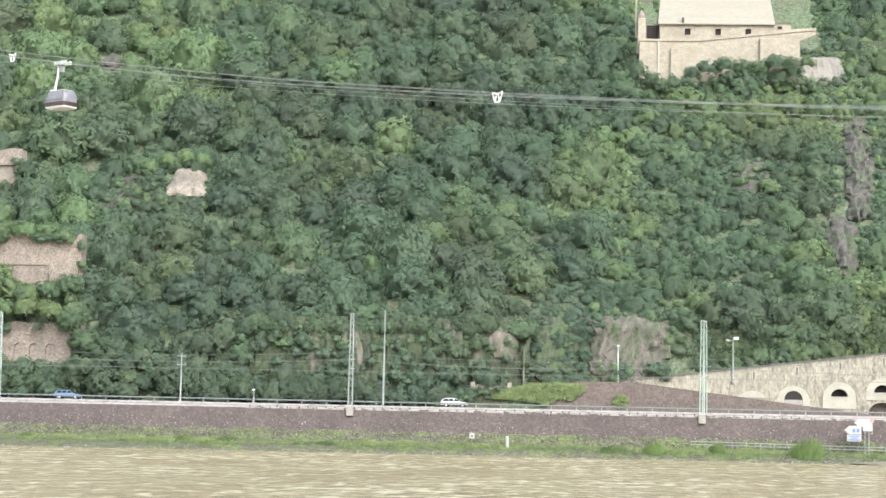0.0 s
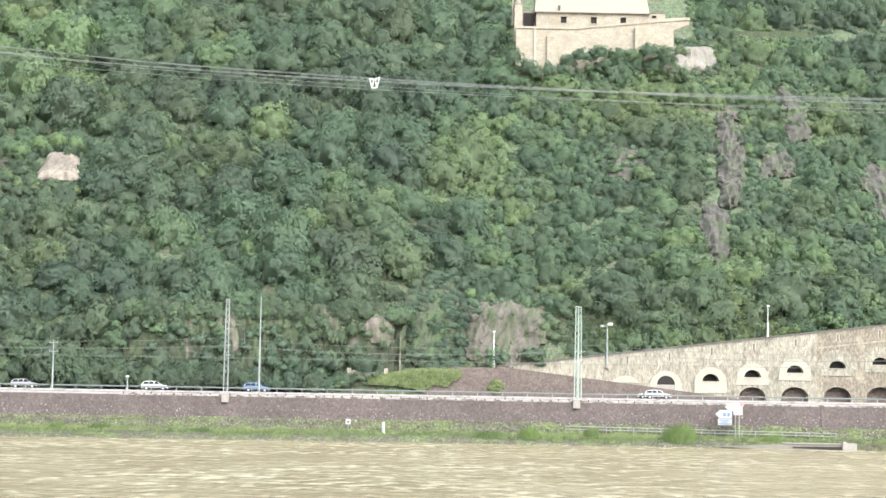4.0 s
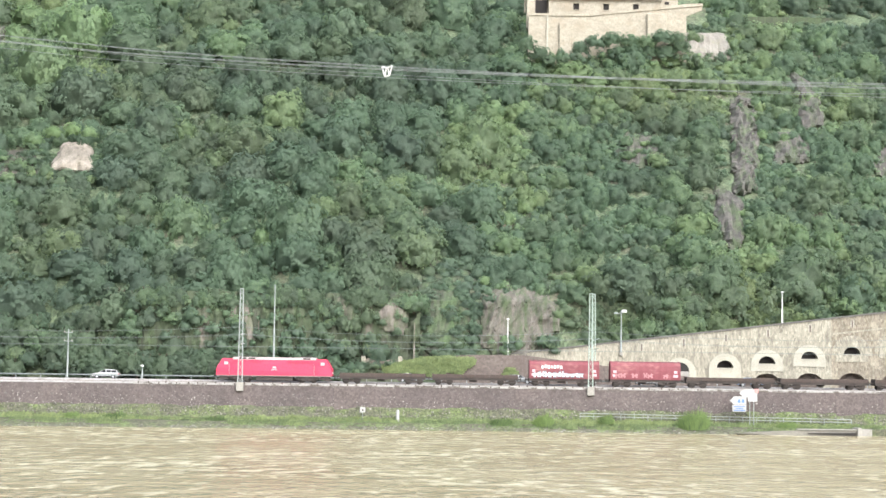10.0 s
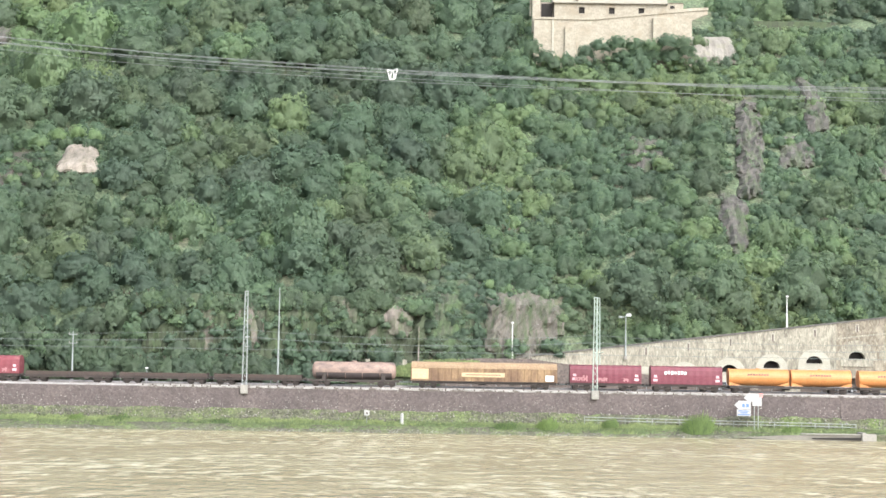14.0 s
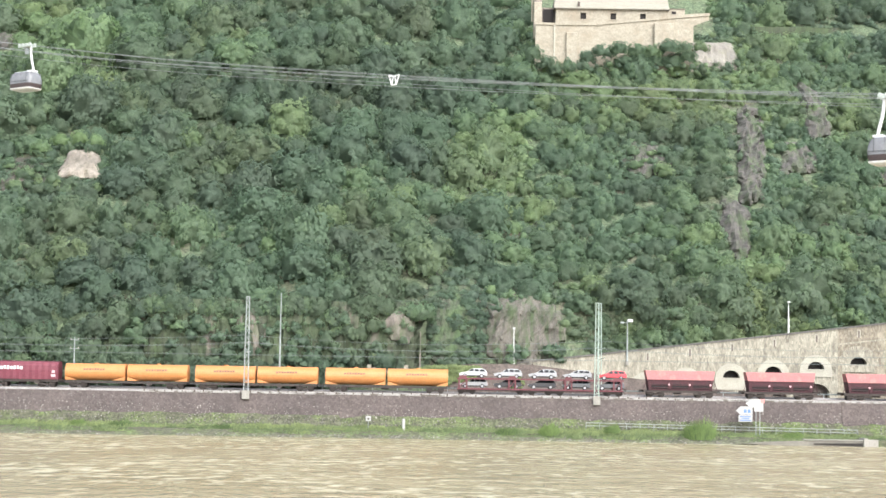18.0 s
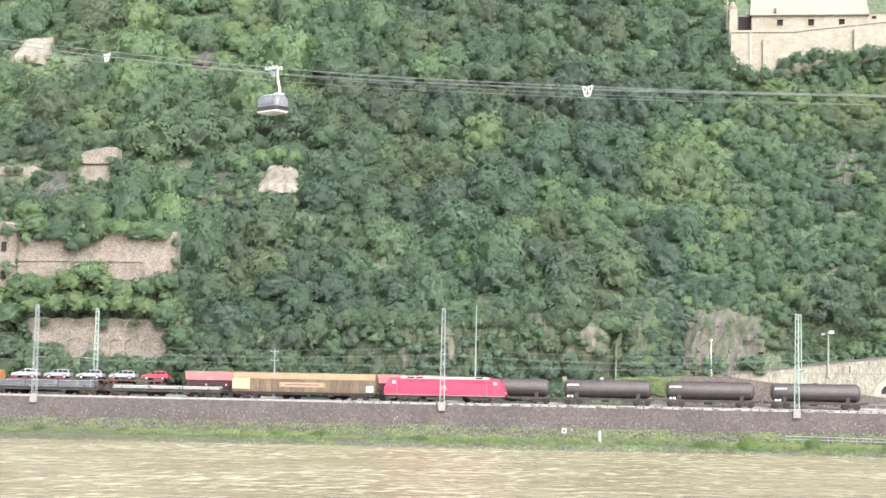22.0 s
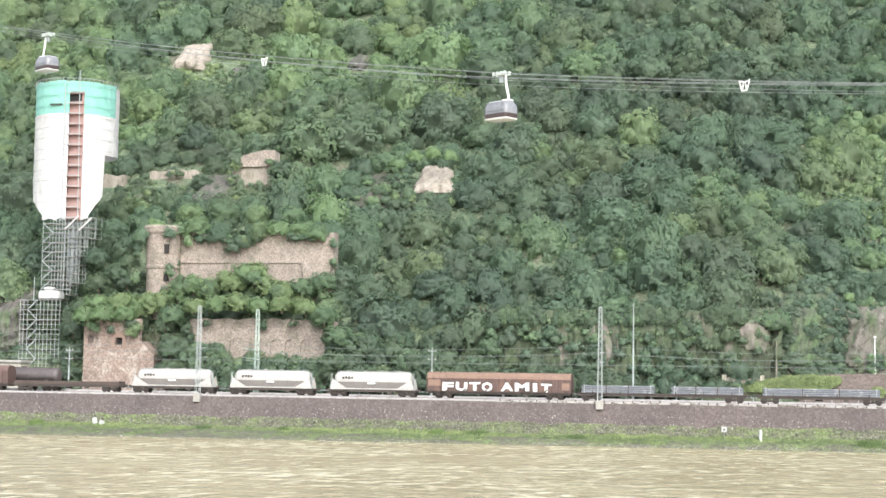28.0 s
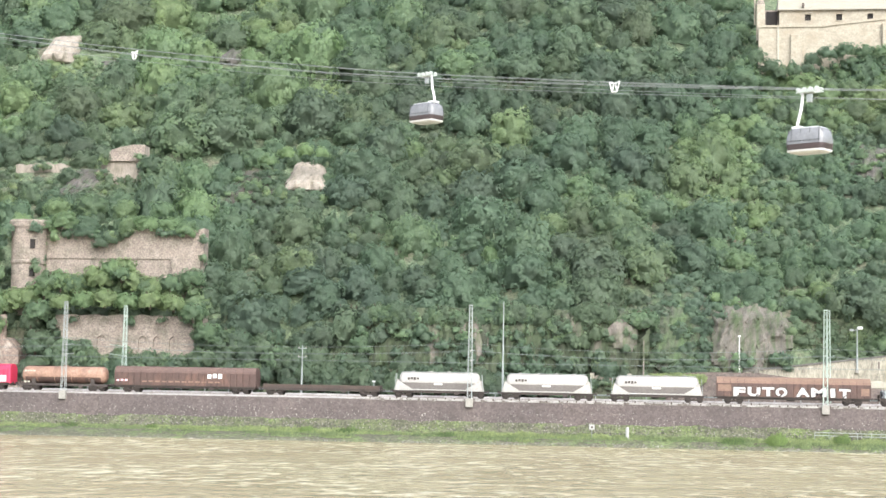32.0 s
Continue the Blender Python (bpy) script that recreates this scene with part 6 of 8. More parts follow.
RUST = material("rusty_deck", (0.095, 0.068, 0.054), (0.07, 0.054, 0.047), 0.7, 0.9, bump=0.3)
HOODRED = material("faded_red_tarp", (0.230, 0.048, 0.062), (0.19, 0.048, 0.058), 0.5, 0.6, spots=(0.31, 0.125, 0.12), spot_scale=0.5, spot_at=0.60, stretch=(1, 1, 2))
HOODPLUM = material("plum_tarp", (0.185, 0.036, 0.056), (0.15, 0.034, 0.048), 0.5, 0.5, spots=(0.21, 0.05, 0.065), spot_scale=0.5, spot_at=0.62)
OCHRE = material("weathered_tan_sheet", (0.36, 0.245, 0.13), (0.25, 0.155, 0.085), 0.5, 0.75, spots=(0.14, 0.085, 0.052), spot_scale=0.5, spot_at=0.52, spot_soft=0.14, stretch=(1.2, 1, 0.5))
DARKTAN = material("sooty_tan_sheet", (0.155, 0.112, 0.078), (0.105, 0.078, 0.058), 0.5, 0.8, spots=(0.24, 0.165, 0.10), spot_scale=0.5, spot_at=0.60, spot_soft=0.14, stretch=(1.6, 1, 0.4))
TANROOF = material("tan_roof", (0.38, 0.27, 0.16), (0.28, 0.19, 0.115), 0.6, 0.75)
BROWNSHEET = material("brown_sheet", (0.108, 0.064, 0.052), (0.076, 0.047, 0.040), 0.5, 0.7, spots=(0.160, 0.088, 0.064), spot_scale=0.4, spot_at=0.62, stretch=(1.2, 1, 0.5))
BROWNROOF = material("dusty_orange_roof", (0.238, 0.150, 0.108), (0.185, 0.118, 0.088), 0.6, 0.75)
CREAM = material("cream_patch", (0.62, 0.49, 0.29), (0.50, 0.38, 0.22), 1.0, 0.6)
ORANGE = material("orange_tank", (0.60, 0.26, 0.085), (0.54, 0.225, 0.075), 0.6, 0.45, spots=(0.50, 0.25, 0.10), spot_scale=0.4, spot_at=0.62)
PINKTANK = material("dusty_pink_tank", (0.37, 0.265, 0.215), (0.29, 0.205, 0.165), 0.5, 0.65, spots=(0.15, 0.11, 0.095), spot_scale=0.4, spot_at=0.56, stretch=(1, 1, 1.8))
RUSTTANK = material("rusty_cream_tank", (0.40, 0.26, 0.19), (0.27, 0.155, 0.105), 0.6, 0.65, spots=(0.17, 0.10, 0.075), spot_scale=0.5, spot_at=0.56)
BLACKTANK = material("deep_black_tank", (0.046, 0.041, 0.040), (0.066, 0.055, 0.050), 0.5, 0.45, spots=(0.036, 0.034, 0.035), spot_scale=0.4, spot_at=0.6, stretch=(1, 1, 2))
SILO = material("silo_white", (0.42, 0.405, 0.378), (0.36, 0.345, 0.32), 0.6, 0.5, spots=(0.32, 0.30, 0.27), spot_scale=0.5, spot_at=0.66)
# darker grey for the silo's lower parts: their shade is put into the colour
BELLY = material("silo_shade_grey", (0.235, 0.218, 0.205), (0.185, 0.168, 0.157), 0.6, 0.7)
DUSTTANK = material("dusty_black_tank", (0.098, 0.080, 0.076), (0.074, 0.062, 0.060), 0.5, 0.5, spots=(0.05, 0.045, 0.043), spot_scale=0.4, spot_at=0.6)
HOPPER = material("dark_red_hopper", (0.085, 0.026, 0.032), (0.060, 0.022, 0.027), 0.7, 0.75, spots=(0.055, 0.03, 0.03), spot_scale=0.8, spot_at=0.6)
HOPROOF = material("salmon_roof", (0.43, 0.145, 0.140), (0.35, 0.125, 0.122), 0.6, 0.6, spots=(0.52, 0.21, 0.17), spot_scale=0.6, spot_at=0.62)
CARRIER = material("carrier_maroon", (0.165, 0.045, 0.055), (0.13, 0.045, 0.05), 0.8, 0.7)
PALEBAR = material("pale_steel_bar", (0.46, 0.455, 0.44), (0.36, 0.355, 0.34), 0.8, 0.5, 0.1)
PIPE = material("grey_steel_bar", (0.20, 0.215, 0.235), (0.15, 0.16, 0.175), 0.8, 0.5, 0.2, spots=(0.36, 0.375, 0.39), spot_scale=0.8, spot_at=0.6)
GLASS = material("dark_glass", (0.02, 0.025, 0.03), rough=0.08)
CARGLASS = material("car_glass", (0.02, 0.023, 0.027), rough=0.3)
CARGLASS.node_tree.nodes["Principled BSDF"].inputs["Specular IOR Level"].default_value = 0.15
GRAFF = material("silver_paint", (0.66, 0.70, 0.70), (0.55, 0.6, 0.6), 2.0, 0.5)
TEAL = material("teal_paint", (0.10, 0.16, 0.19), rough=0.5)
HAZEPINK = material("faded_pink_paint", (0.46, 0.22, 0.23), rough=0.7)
PALEPINK = material("pink_paint", (0.80, 0.50, 0.52), rough=0.6)
CARPAINT = {n: material(n + "_car_paint", c, tuple(0.95 * v for v in c), 1.0, 0.25, coat=0.5) for n, c in
            (("white", (0.58, 0.58, 0.58)), ("black", (0.035, 0.037, 0.045)), ("red", (0.70, 0.05, 0.07)), ("silver", (0.38, 0.39, 0.40)), ("blue", (0.16, 0.26, 0.42)), ("grey", (0.14, 0.15, 0.16)))}
TYRE = material("tyre", (0.03, 0.03, 0.03), rough=0.9)
HUB = material("alloy_and_glass_sheen", (0.50, 0.51, 0.52), rough=0.4)

wheel_geo = Geo().lathe((0, -0.10, 0), (0, 0.10, 0), [(0, 0.40), (0.2, 0.46), (0.75, 0.46), (0.8, 0.50), (1, 0.49)], 16)
WHEELM = wheel_geo.make("wheel", WHEEL)
bogie_geo = Geo()
for s in (-1, 1):
    bogie_geo.prism([(-1.35, 0.50), (-1.25, 0.70), (-0.6, 0.70), (-0.35, 0.50), (0.35, 0.50), (0.6, 0.70), (1.25, 0.70), (1.35, 0.50), (1.05, 0.44), (0.55, 0.40), (0.42, 0.26), (-0.42, 0.26), (-0.55, 0.40), (-1.05, 0.44)], "y", s * 0.98 - 0.07, s * 0.98 + 0.07)
    for x in (-0.9, 0.9):
        bogie_geo.box(x - 0.16, x + 0.16, s * 0.98 - 0.12, s * 0.98 + 0.12, 0.36, 0.62, 0.03)
bogie_geo.box(-0.2, 0.2, -1.0, 1.0, 0.35, 0.68)
for s in (-0.9, 0.9):
    bogie_geo.tube((s, -0.9, 0.46), (s, 0.9, 0.46), 0.08, 6)
BOGIEM = bogie_geo.make("bogie", FRAME)
buffer_geo = Geo().tube((0, 0, 0), (0.42, 0, 0), 0.09, 8).tube((0.42, 0, 0), (0.50, 0, 0), 0.24, 10)
BUFFERM = buffer_geo.make("buffer", FRAME)
SPARES = [WHEELM, BOGIEM, BUFFERM]


def bogie(parent, x):
    b = share("bogie", BOGIEM, Matrix.Translation((x, 0, 0)), parent)
    for dx in (-0.9, 0.9):
        for y in (-0.76, 0.76):
            share("wheel", WHEELM, Matrix.Translation((dx, y, 0.48)) @ pose(0, 0, 0, 0, 0, 0 if y > 0 else 180), b)
    return b


def running(t, length, axles, low=0.85, deck=1.15, width=2.7, mat=FRAME):
    """Underframe, buffers and bogies or axles of a wagon."""
    h = length / 2 - 0.5
    g = Geo()
    for y in (-width / 2 + 0.1, width / 2 - 0.22):
        g.box(-h, h, y, y + 0.12, low, deck)
    g.box(-h, h, -0.25, 0.25, low, deck)
    for s in (-h, h - 0.15):
        g.box(s, s + 0.15, -width / 2, width / 2, low, deck)
    n = int(length / 2.6)
    for k in range(1, n):
        x = -h + 2 * h * k / n
        g.box(x - 0.05, x + 0.05, -width / 2 + 0.1, width / 2 - 0.1, low + 0.05, deck)
    g.make("underframe", mat, t)
    for s in (-1, 1):
        for y in (-0.87, 0.87):
            share("buffer", BUFFERM, Matrix.Translation((s * h, y, 1.05)) @ pose(0, 0, 0, 0, 0, 0 if s > 0 else 180), t)
    for x in axles:
        bogie(t, x)
    Geo().tube((-0.9, 0.3, 0.72), (0.3, 0.3, 0.72), 0.2, 8).make("brake_reservoir", FRAME, t)
    Geo().box(h * 0.35, h * 0.35 + 0.7, -width / 2 + 0.05, -width / 2 + 0.35, 0.5, low).make("equipment_box", FRAME, t)


def bars(parent, x, z, y, w, h, n, mat, name="lettering_bar"):
    """Lettering as plain bars."""
    step = w / n
    for k in range(n):
        Geo().box(x + k * step, x + (k + 0.72) * step, y - 0.012, y, z + (0.12 * h if k % 2 else 0), z + h * (1.0 if k % 3 else 0.86)).make(name, mat, parent)


def locomotive(length, label):
    t = thing("locomotive", label, "locomotive")
    h, w = length / 2 - 0.35, 1.48
    side = [(-h + 0.0, 1.25), (-h + 0.05, 2.2), (-h + 0.95, 3.72), (h - 0.95, 3.72), (h - 0.05, 2.2), (h, 1.25), (h - 0.15, 0.95), (-h + 0.15, 0.95)]
    n = len(side)
    v = [(x, -w if z < 3.6 else -w + 0.18, z) for x, z in side] + [(x, w if z < 3.6 else w - 0.18, z) for x, z in side]
    Geo().add(v, [(i, (i + 1) % n, n + (i + 1) % n, n + i) for i in range(n)] + [tuple(range(n)), tuple(range(2 * n - 1, n - 1, -1))]).make("body", RED, t, "traffic-red steel body")
    Geo().prism([(-1.36, 3.55), (1.36, 3.55), (1.30, 3.78), (1.12, 3.94), (-1.12, 3.94), (-1.30, 3.78)], "x", -h + 2.6, h - 2.6).make("roof", LOCOROOF, t, "dusty grey roof")
    for x in (-h + 3.6, -h + 5.0, h - 4.6):
        Geo().box(x, x + 1.1, -1.40, -1.2, 3.66, 3.86, 0.03).make("roof_grille", DARK, t)
    for s in (-1, 1):
        Geo().add([(s * (h - 0.14), -1.05, 2.35), (s * (h - 0.14), 1.05, 2.35), (s * (h - 0.72), 0.95, 3.32), (s * (h - 0.72), -0.95, 3.32)], [(0, 1, 2, 3)]).make("windscreen", GLASS, t)
        # pale grey instead of dark glass: sky reflection put into the colour
        Geo().box(s * (h - 1.55) - 0.3, s * (h - 1.55) + 0.3, -w - 0.02, -w + 0.05, 2.75, 3.2, 0.02).make("cab_window", HUB, t, "cab window with sky reflection put into its pale grey")
        d = Geo().box(s * (h - 2.45) - 0.33, s * (h - 2.45) + 0.33, -w - 0.015, -w + 0.03, 1.3, 3.2).make("cab_door", RED, t)
        Geo().tube((s * (h - 2.45) - 0.4, -w - 0.06, 1.2), (s * (h - 2.45) - 0.4, -w - 0.06, 2.9), 0.025, 5).make("handrail", STEEL, d)
        for y in (-0.85, 0.85):
            Geo().lathe((s * (h - 0.02), y, 1.55), (s * (h + 0.05), y, 1.55), [(0, 0.15), (1, 0.11)], 10).make("headlight", WHITE, t)
            share("buffer", BUFFERM, Matrix.Translation((s * (h - 0.15), y, 1.05)) @ pose(0, 0, 0, 0, 0, 0 if s > 0 else 180), t)
        Geo().box(s * (h - 0.75) - 0.6, s * (h - 0.75) + 0.6, -1.3, 1.3, 0.35, 0.6, 0.05).make("snow_plough", FRAME, t)
        p = Geo().box(s * (h - 4.2) - 0.9, s * (h - 4.2) + 0.9, -0.75, 0.75, 4.05, 4.13).tube((s * (h - 4.2) - 0.7, -0.55, 4.1), (s * (h - 4.2) + 0.8, -0.2, 4.3), 0.03, 5).tube((s * (h - 4.2) - 0.7, 0.55, 4.1), (s * (h - 4.2) + 0.8, 0.2, 4.3), 0.03, 5).make("pantograph", FRAME, t)
        for x in (-0.8, 0.8):
            Geo().lathe((s * (h - 4.2) + x, 0.5, 3.9), (s * (h - 4.2) + x, 0.5, 4.08), [(0, 0.07), (0.5, 0.1), (1, 0.06)], 7).make("insulator", PLASTER, p)
        b = bogie(t, s * (h - 3.9))
        Geo().prism([(-2.0, 0.62), (-1.7, 0.92), (1.7, 0.92), (2.0, 0.62), (1.3, 0.50), (0.5, 0.34), (-0.5, 0.34), (-1.3, 0.50)], "y", -1.22, -1.10).make("bogie_side", FRAME, b)
        for x in (-1.45, 0.0, 1.45):
            Geo().tube((x, -1.26, 0.5), (x, -1.26, 0.92), 0.11, 8).make("coil_spring", WHEEL, b)
    Geo().box(-h + 0.1, h - 0.1, -w - 0.02, w + 0.02, 0.95, 1.12).make("sole_bar", SOLE, t, "dusty grey sole bar stripe")
    Geo().box(-2.9, 2.9, -1.25, 1.25, 0.30, 0.95, 0.08).make("transformer", FRAME, t)
    for s in (-1, 1):
        Geo().box(s * (h - 1.2) - 0.75, s * (h - 1.2) + 0.75, -1.25, 1.25, 0.45, 0.95, 0.06).make("equipment_box", FRAME, t)
    Geo().box(-0.24, 0.24, -w - 0.02, -w, 2.2, 2.52, 0.008).make("emblem", PALEPINK, t)
    Geo().box(-0.45, 0.45, -w - 0.015, -w, 1.95, 2.05).make("lettering_bar", PALEPINK, t)
    for x in (-5.3, -2.9, 2.9, 5.3):
        Geo().box(x - 0.9, x + 0.9, -w - 0.012, -w, 3.15, 3.5).make("side_grille", RED, t)
    return t


def flat(length, label, deck=RUST, sides=False):
    t = thing("flat_wagon", label, "wagon", group="freight wagons")
    a = length / 2 - 2.3
    running(t, length, (-a, a), 0.75, 1.12)
    h = length / 2 - 0.5
    n = int(length / 2.2)
    for k in range(n):
        Geo().box(-h + 2 * h * k / n + 0.02, -h + 2 * h * (k + 1) / n - 0.02, -1.36, 1.36, 1.12, 1.20).make("deck_plank", deck, t)
    for k in range(n + 1):
        x = -h + 2 * h * k / n
        for y in (-1.40, 1.36):
            Geo().box(x - 0.06, x + 0.06, y, y + 0.05, 0.95, 1.55 if k % 2 else 1.35).make("stake", FRAME, t)
    if sides:
        for y in (-1.35, 1.30):
            for k in range(n):
                Geo().box(-h + 2 * h * k / n + 0.07, -h + 2 * h * (k + 1) / n - 0.07, y, y + 0.05, 1.14, 1.68, 0.012).make("side_board", deck, t)
    for s in (-h, h - 0.08):
        Geo().box(s, s + 0.08, -1.3, 1.3, 1.2, 1.75).make("end_board", deck, t)
    return t


def hood(length, mat, label, letter=None):
    t = thing("hooded_wagon", label, "wagon", group="freight wagons")
    a = length / 2 - 2.4
    running(t, length, (-a, a), 0.8, 1.25)
    h = length / 2 - 0.35
    prof = [(-1.42, 1.2), (-1.45, 2.6), (-1.38, 3.35), (-1.05, 3.85), (0, 4.05), (1.05, 3.85), (1.38, 3.35), (1.45, 2.6), (1.42, 1.2)]
    n = len(prof)
    ribs = 11
    v, f = [], []
    for k in range(ribs * 2 + 1):
        x = -h + 0.25 + (2 * h - 0.5) * k / (ribs * 2)
        puff = 0.0 if k % 2 == 0 else -0.045
        v += [(x, y * (1 + puff * 0.6), z + (puff if z > 3 else 0)) for y, z in prof]
    for k in range(ribs * 2):
        f += [(k * n + i, k * n + i + 1, k * n + n + i + 1, k * n + n + i) for i in range(n - 1)]
    Geo().add(v, f).make("tarpaulin", mat, t, "ribbed tarpaulin hood")
    for s in (-1, 1):
        pr = [(y * 1.02, z + (0.04 if z > 2 else 0)) for y, z in prof]
        Geo().prism(pr, "x", s * (h - 0.28) - 0.07, s * (h - 0.28) + 0.14).make("end_wall", mat, t)
        Geo().box(s * (h - 0.9) - 0.35, s * (h - 0.9) + 0.35, -1.47, -1.44, 1.6, 2.0).make("data_panel", PALEPINK, t)
        Geo().box(s * (h - 0.9) - 0.25, s * (h - 0.9) + 0.25, -1.47, -1.44, 2.2, 2.6).make("data_panel", PALEPINK, t)
    if letter == "bars":
        bars(t, -h + 2.3, 2.7, -1.46, 3.6, 0.55, 7, WHITE)
    if letter == "both" or letter == "tags":
        if letter == "both":
            bars(t, -h + 2.1, 2.75, -1.46, 3.4, 0.55, 7, WHITE)
        rg = random.Random(int(length * 100) + len(label))
        x = -h + 0.9
        while x < h * (0.42 if letter == "both" else 0.75):
            w, top = rg.uniform(0.55, 0.95), rg.uniform(2.0, 2.45)
            pts = [(0.0, 1.50), (0.32, 1.42), (0.42, 1.68), (0.62, 1.66), (0.70, 1.44), (1.05, 1.52), (0.92, 1.85), (1.15, top - 0.12), (0.74, top), (0.60, 1.98), (0.40, 2.0), (0.30, top - 0.06), (-0.10, top - 0.18), (0.10, 1.85)]
            flip = rg.random() < 0.5
            pts = [(x + w * ((1.05 - a) if flip else a) + rg.uniform(-0.04, 0.04), z + rg.uniform(-0.05, 0.05)) for a, z in pts]
            mx, mz = x + 0.52 * w, 1.85
            if letter == "both" or rg.random() < 0.6:
                if letter == "both":
                    Geo().prism([(mx + 1.22 * (a - mx), mz + 1.22 * (z - mz)) for a, z in pts], "y", -1.475, -1.455).make("graffiti_outline", TEAL, t)
                Geo().prism(pts, "y", -1.49, -1.47).make("graffiti_shape", GRAFF if letter == "both" else HAZEPINK, t)
            x += w * 1.02
    return t


def sliding(length, side, roof, label, patches=(), group="freight wagons"):
    t = thing("sliding_wall_wagon", label, "wagon", group=group)
    a = length / 2 - 3.0
    running(t, length, (-a, a), 0.7, 1.1)
    h, w = length / 2 - 0.4, 1.42
    Geo().box(-h, h, -w + 0.06, w - 0.06, 1.1, 3.5).make("body", side, t)
    n = 22
    for k in range(n):
        x0, x1 = -h + 2 * h * k / n, -h + 2 * h * (k + 1) / n
        Geo().prism([(x0 + 0.03, -w - 0.0), (x0 + 0.18, -w - 0.05), (x1 - 0.18, -w - 0.05), (x1 - 0.03, -w), (x1 - 0.03, -w + 0.08), (x0 + 0.03, -w + 0.08)], "z", 1.15, 3.1).make("wall_panel", side, t)
    for k in range(n):
        x0, x1 = -h + 2 * h * k / n, -h + 2 * h * (k + 1) / n
        Geo().prism([(-w - 0.04, 3.12), (-w + 0.04, 3.5), (-1.1, 3.95), (-0.5, 4.12), (0.5, 4.12), (1.1, 3.95), (w - 0.04, 3.5), (w, 3.12)], "x", x0 + 0.02, x1 - 0.02).make("roof_sheet", roof, t)
    Geo().prism([(-w + 0.1, 3.0), (w - 0.1, 3.0), (w - 0.1, 3.5), (1.0, 3.9), (-1.0, 3.9), (-w + 0.1, 3.5)], "x", -h, h).make("roof_frame", side, t)
    for s in (-1, 1):
        Geo().box(s * h - 0.06, s * h + 0.06, -w, w, 1.0, 3.5).make("end_wall", side, t)
    for k, (x0, x1, z0, z1, m) in enumerate(patches):
        Geo().box(x0, x1, -w - 0.085 - 0.012 * k, -w - 0.055, z0, z1).make("painted_panel", m, t)
    Geo().box(-h, h, -w - 0.08, -w - 0.02, 1.02, 1.12).make("rail", FRAME, t)
    return t


def tank(length, mat, label, lower=FRAME, dia=2.75, group="freight wagons", letter=WHITE, under_mat=None):
    t = thing("tank_wagon", label, "wagon", group=group)
    a = length / 2 - 2.5
    running(t, length, (-a, a), 0.75, 1.1)
    h, r = length / 2 - 1.0, dia / 2
    zc = 1.15 + r
    Geo().lathe((-h, 0, zc), (h, 0, zc), [(0, r * 0.25), (0.006, r * 0.62), (0.02, r * 0.86), (0.045, r * 0.98), (0.06, r), (0.94, r), (0.955, r * 0.98), (0.98, r * 0.86), (0.994, r * 0.62), (1, r * 0.25)], 28).make("barrel", mat, t, smooth=True)
    # an optional darker sheet over the lower part of the barrel
    if under_mat:
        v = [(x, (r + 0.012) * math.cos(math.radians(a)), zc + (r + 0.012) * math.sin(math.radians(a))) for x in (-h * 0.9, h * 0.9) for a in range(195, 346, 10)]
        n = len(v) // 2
        Geo().add(v, [(i, i + 1, n + i + 1, n + i) for i in range(n - 1)]).make("sooty_underside", under_mat, t, "darker lower shell")
    for x in (-h * 0.62, -h * 0.2, h * 0.2, h * 0.62):
        Geo().lathe((x - 0.05, 0, zc), (x + 0.05, 0, zc), [(0, r + 0.025), (1, r + 0.025)], 28).make("band", mat, t)
    for x in (-h * 0.7, h * 0.7):
        Geo().prism([(-1.2, 1.0), (1.2, 1.0), (1.25, 1.9), (0, 1.3), (-1.25, 1.9)], "x", x - 0.3, x + 0.3).make("saddle", lower, t)
    Geo().lathe((0, 0, zc + r - 0.1), (0, 0, zc + r + 0.18), [(0, 0.45), (0.8, 0.45), (1, 0.3)], 12).make("dome", mat, t)
    Geo().box(-h + 0.6, h - 0.6, -0.35, 0.35, zc + r + 0.02, zc + r + 0.06).make("walkway", lower, t)
    l = Geo()
    for x in (-h - 0.15, -h + 0.2):
        l.tube((x, -1.1, 1.0), (x, -0.5, zc + r), 0.03, 5)
    for k in range(7):
        l.tube((-h - 0.15, -1.1 + 0.085 * k, 1.2 + 0.36 * k), (-h + 0.2, -1.1 + 0.085 * k, 1.2 + 0.36 * k), 0.02, 4)
    l.make("ladder", lower, t)
    if letter:
        b = -h + 0.55
        for k in range(4):
            Geo().box(b + 0.48 * k, b + 0.48 * k + 0.38, -r * 0.935, -r * 0.925, zc + 0.28, zc + 0.7).make("lettering_bar", letter, t)
        for k in range(2):
            Geo().box(b + 0.55 * k, b + 0.55 * k + 0.4, -1.3, -1.28, 1.2, 1.5).make("data_panel", letter, t)
    return t


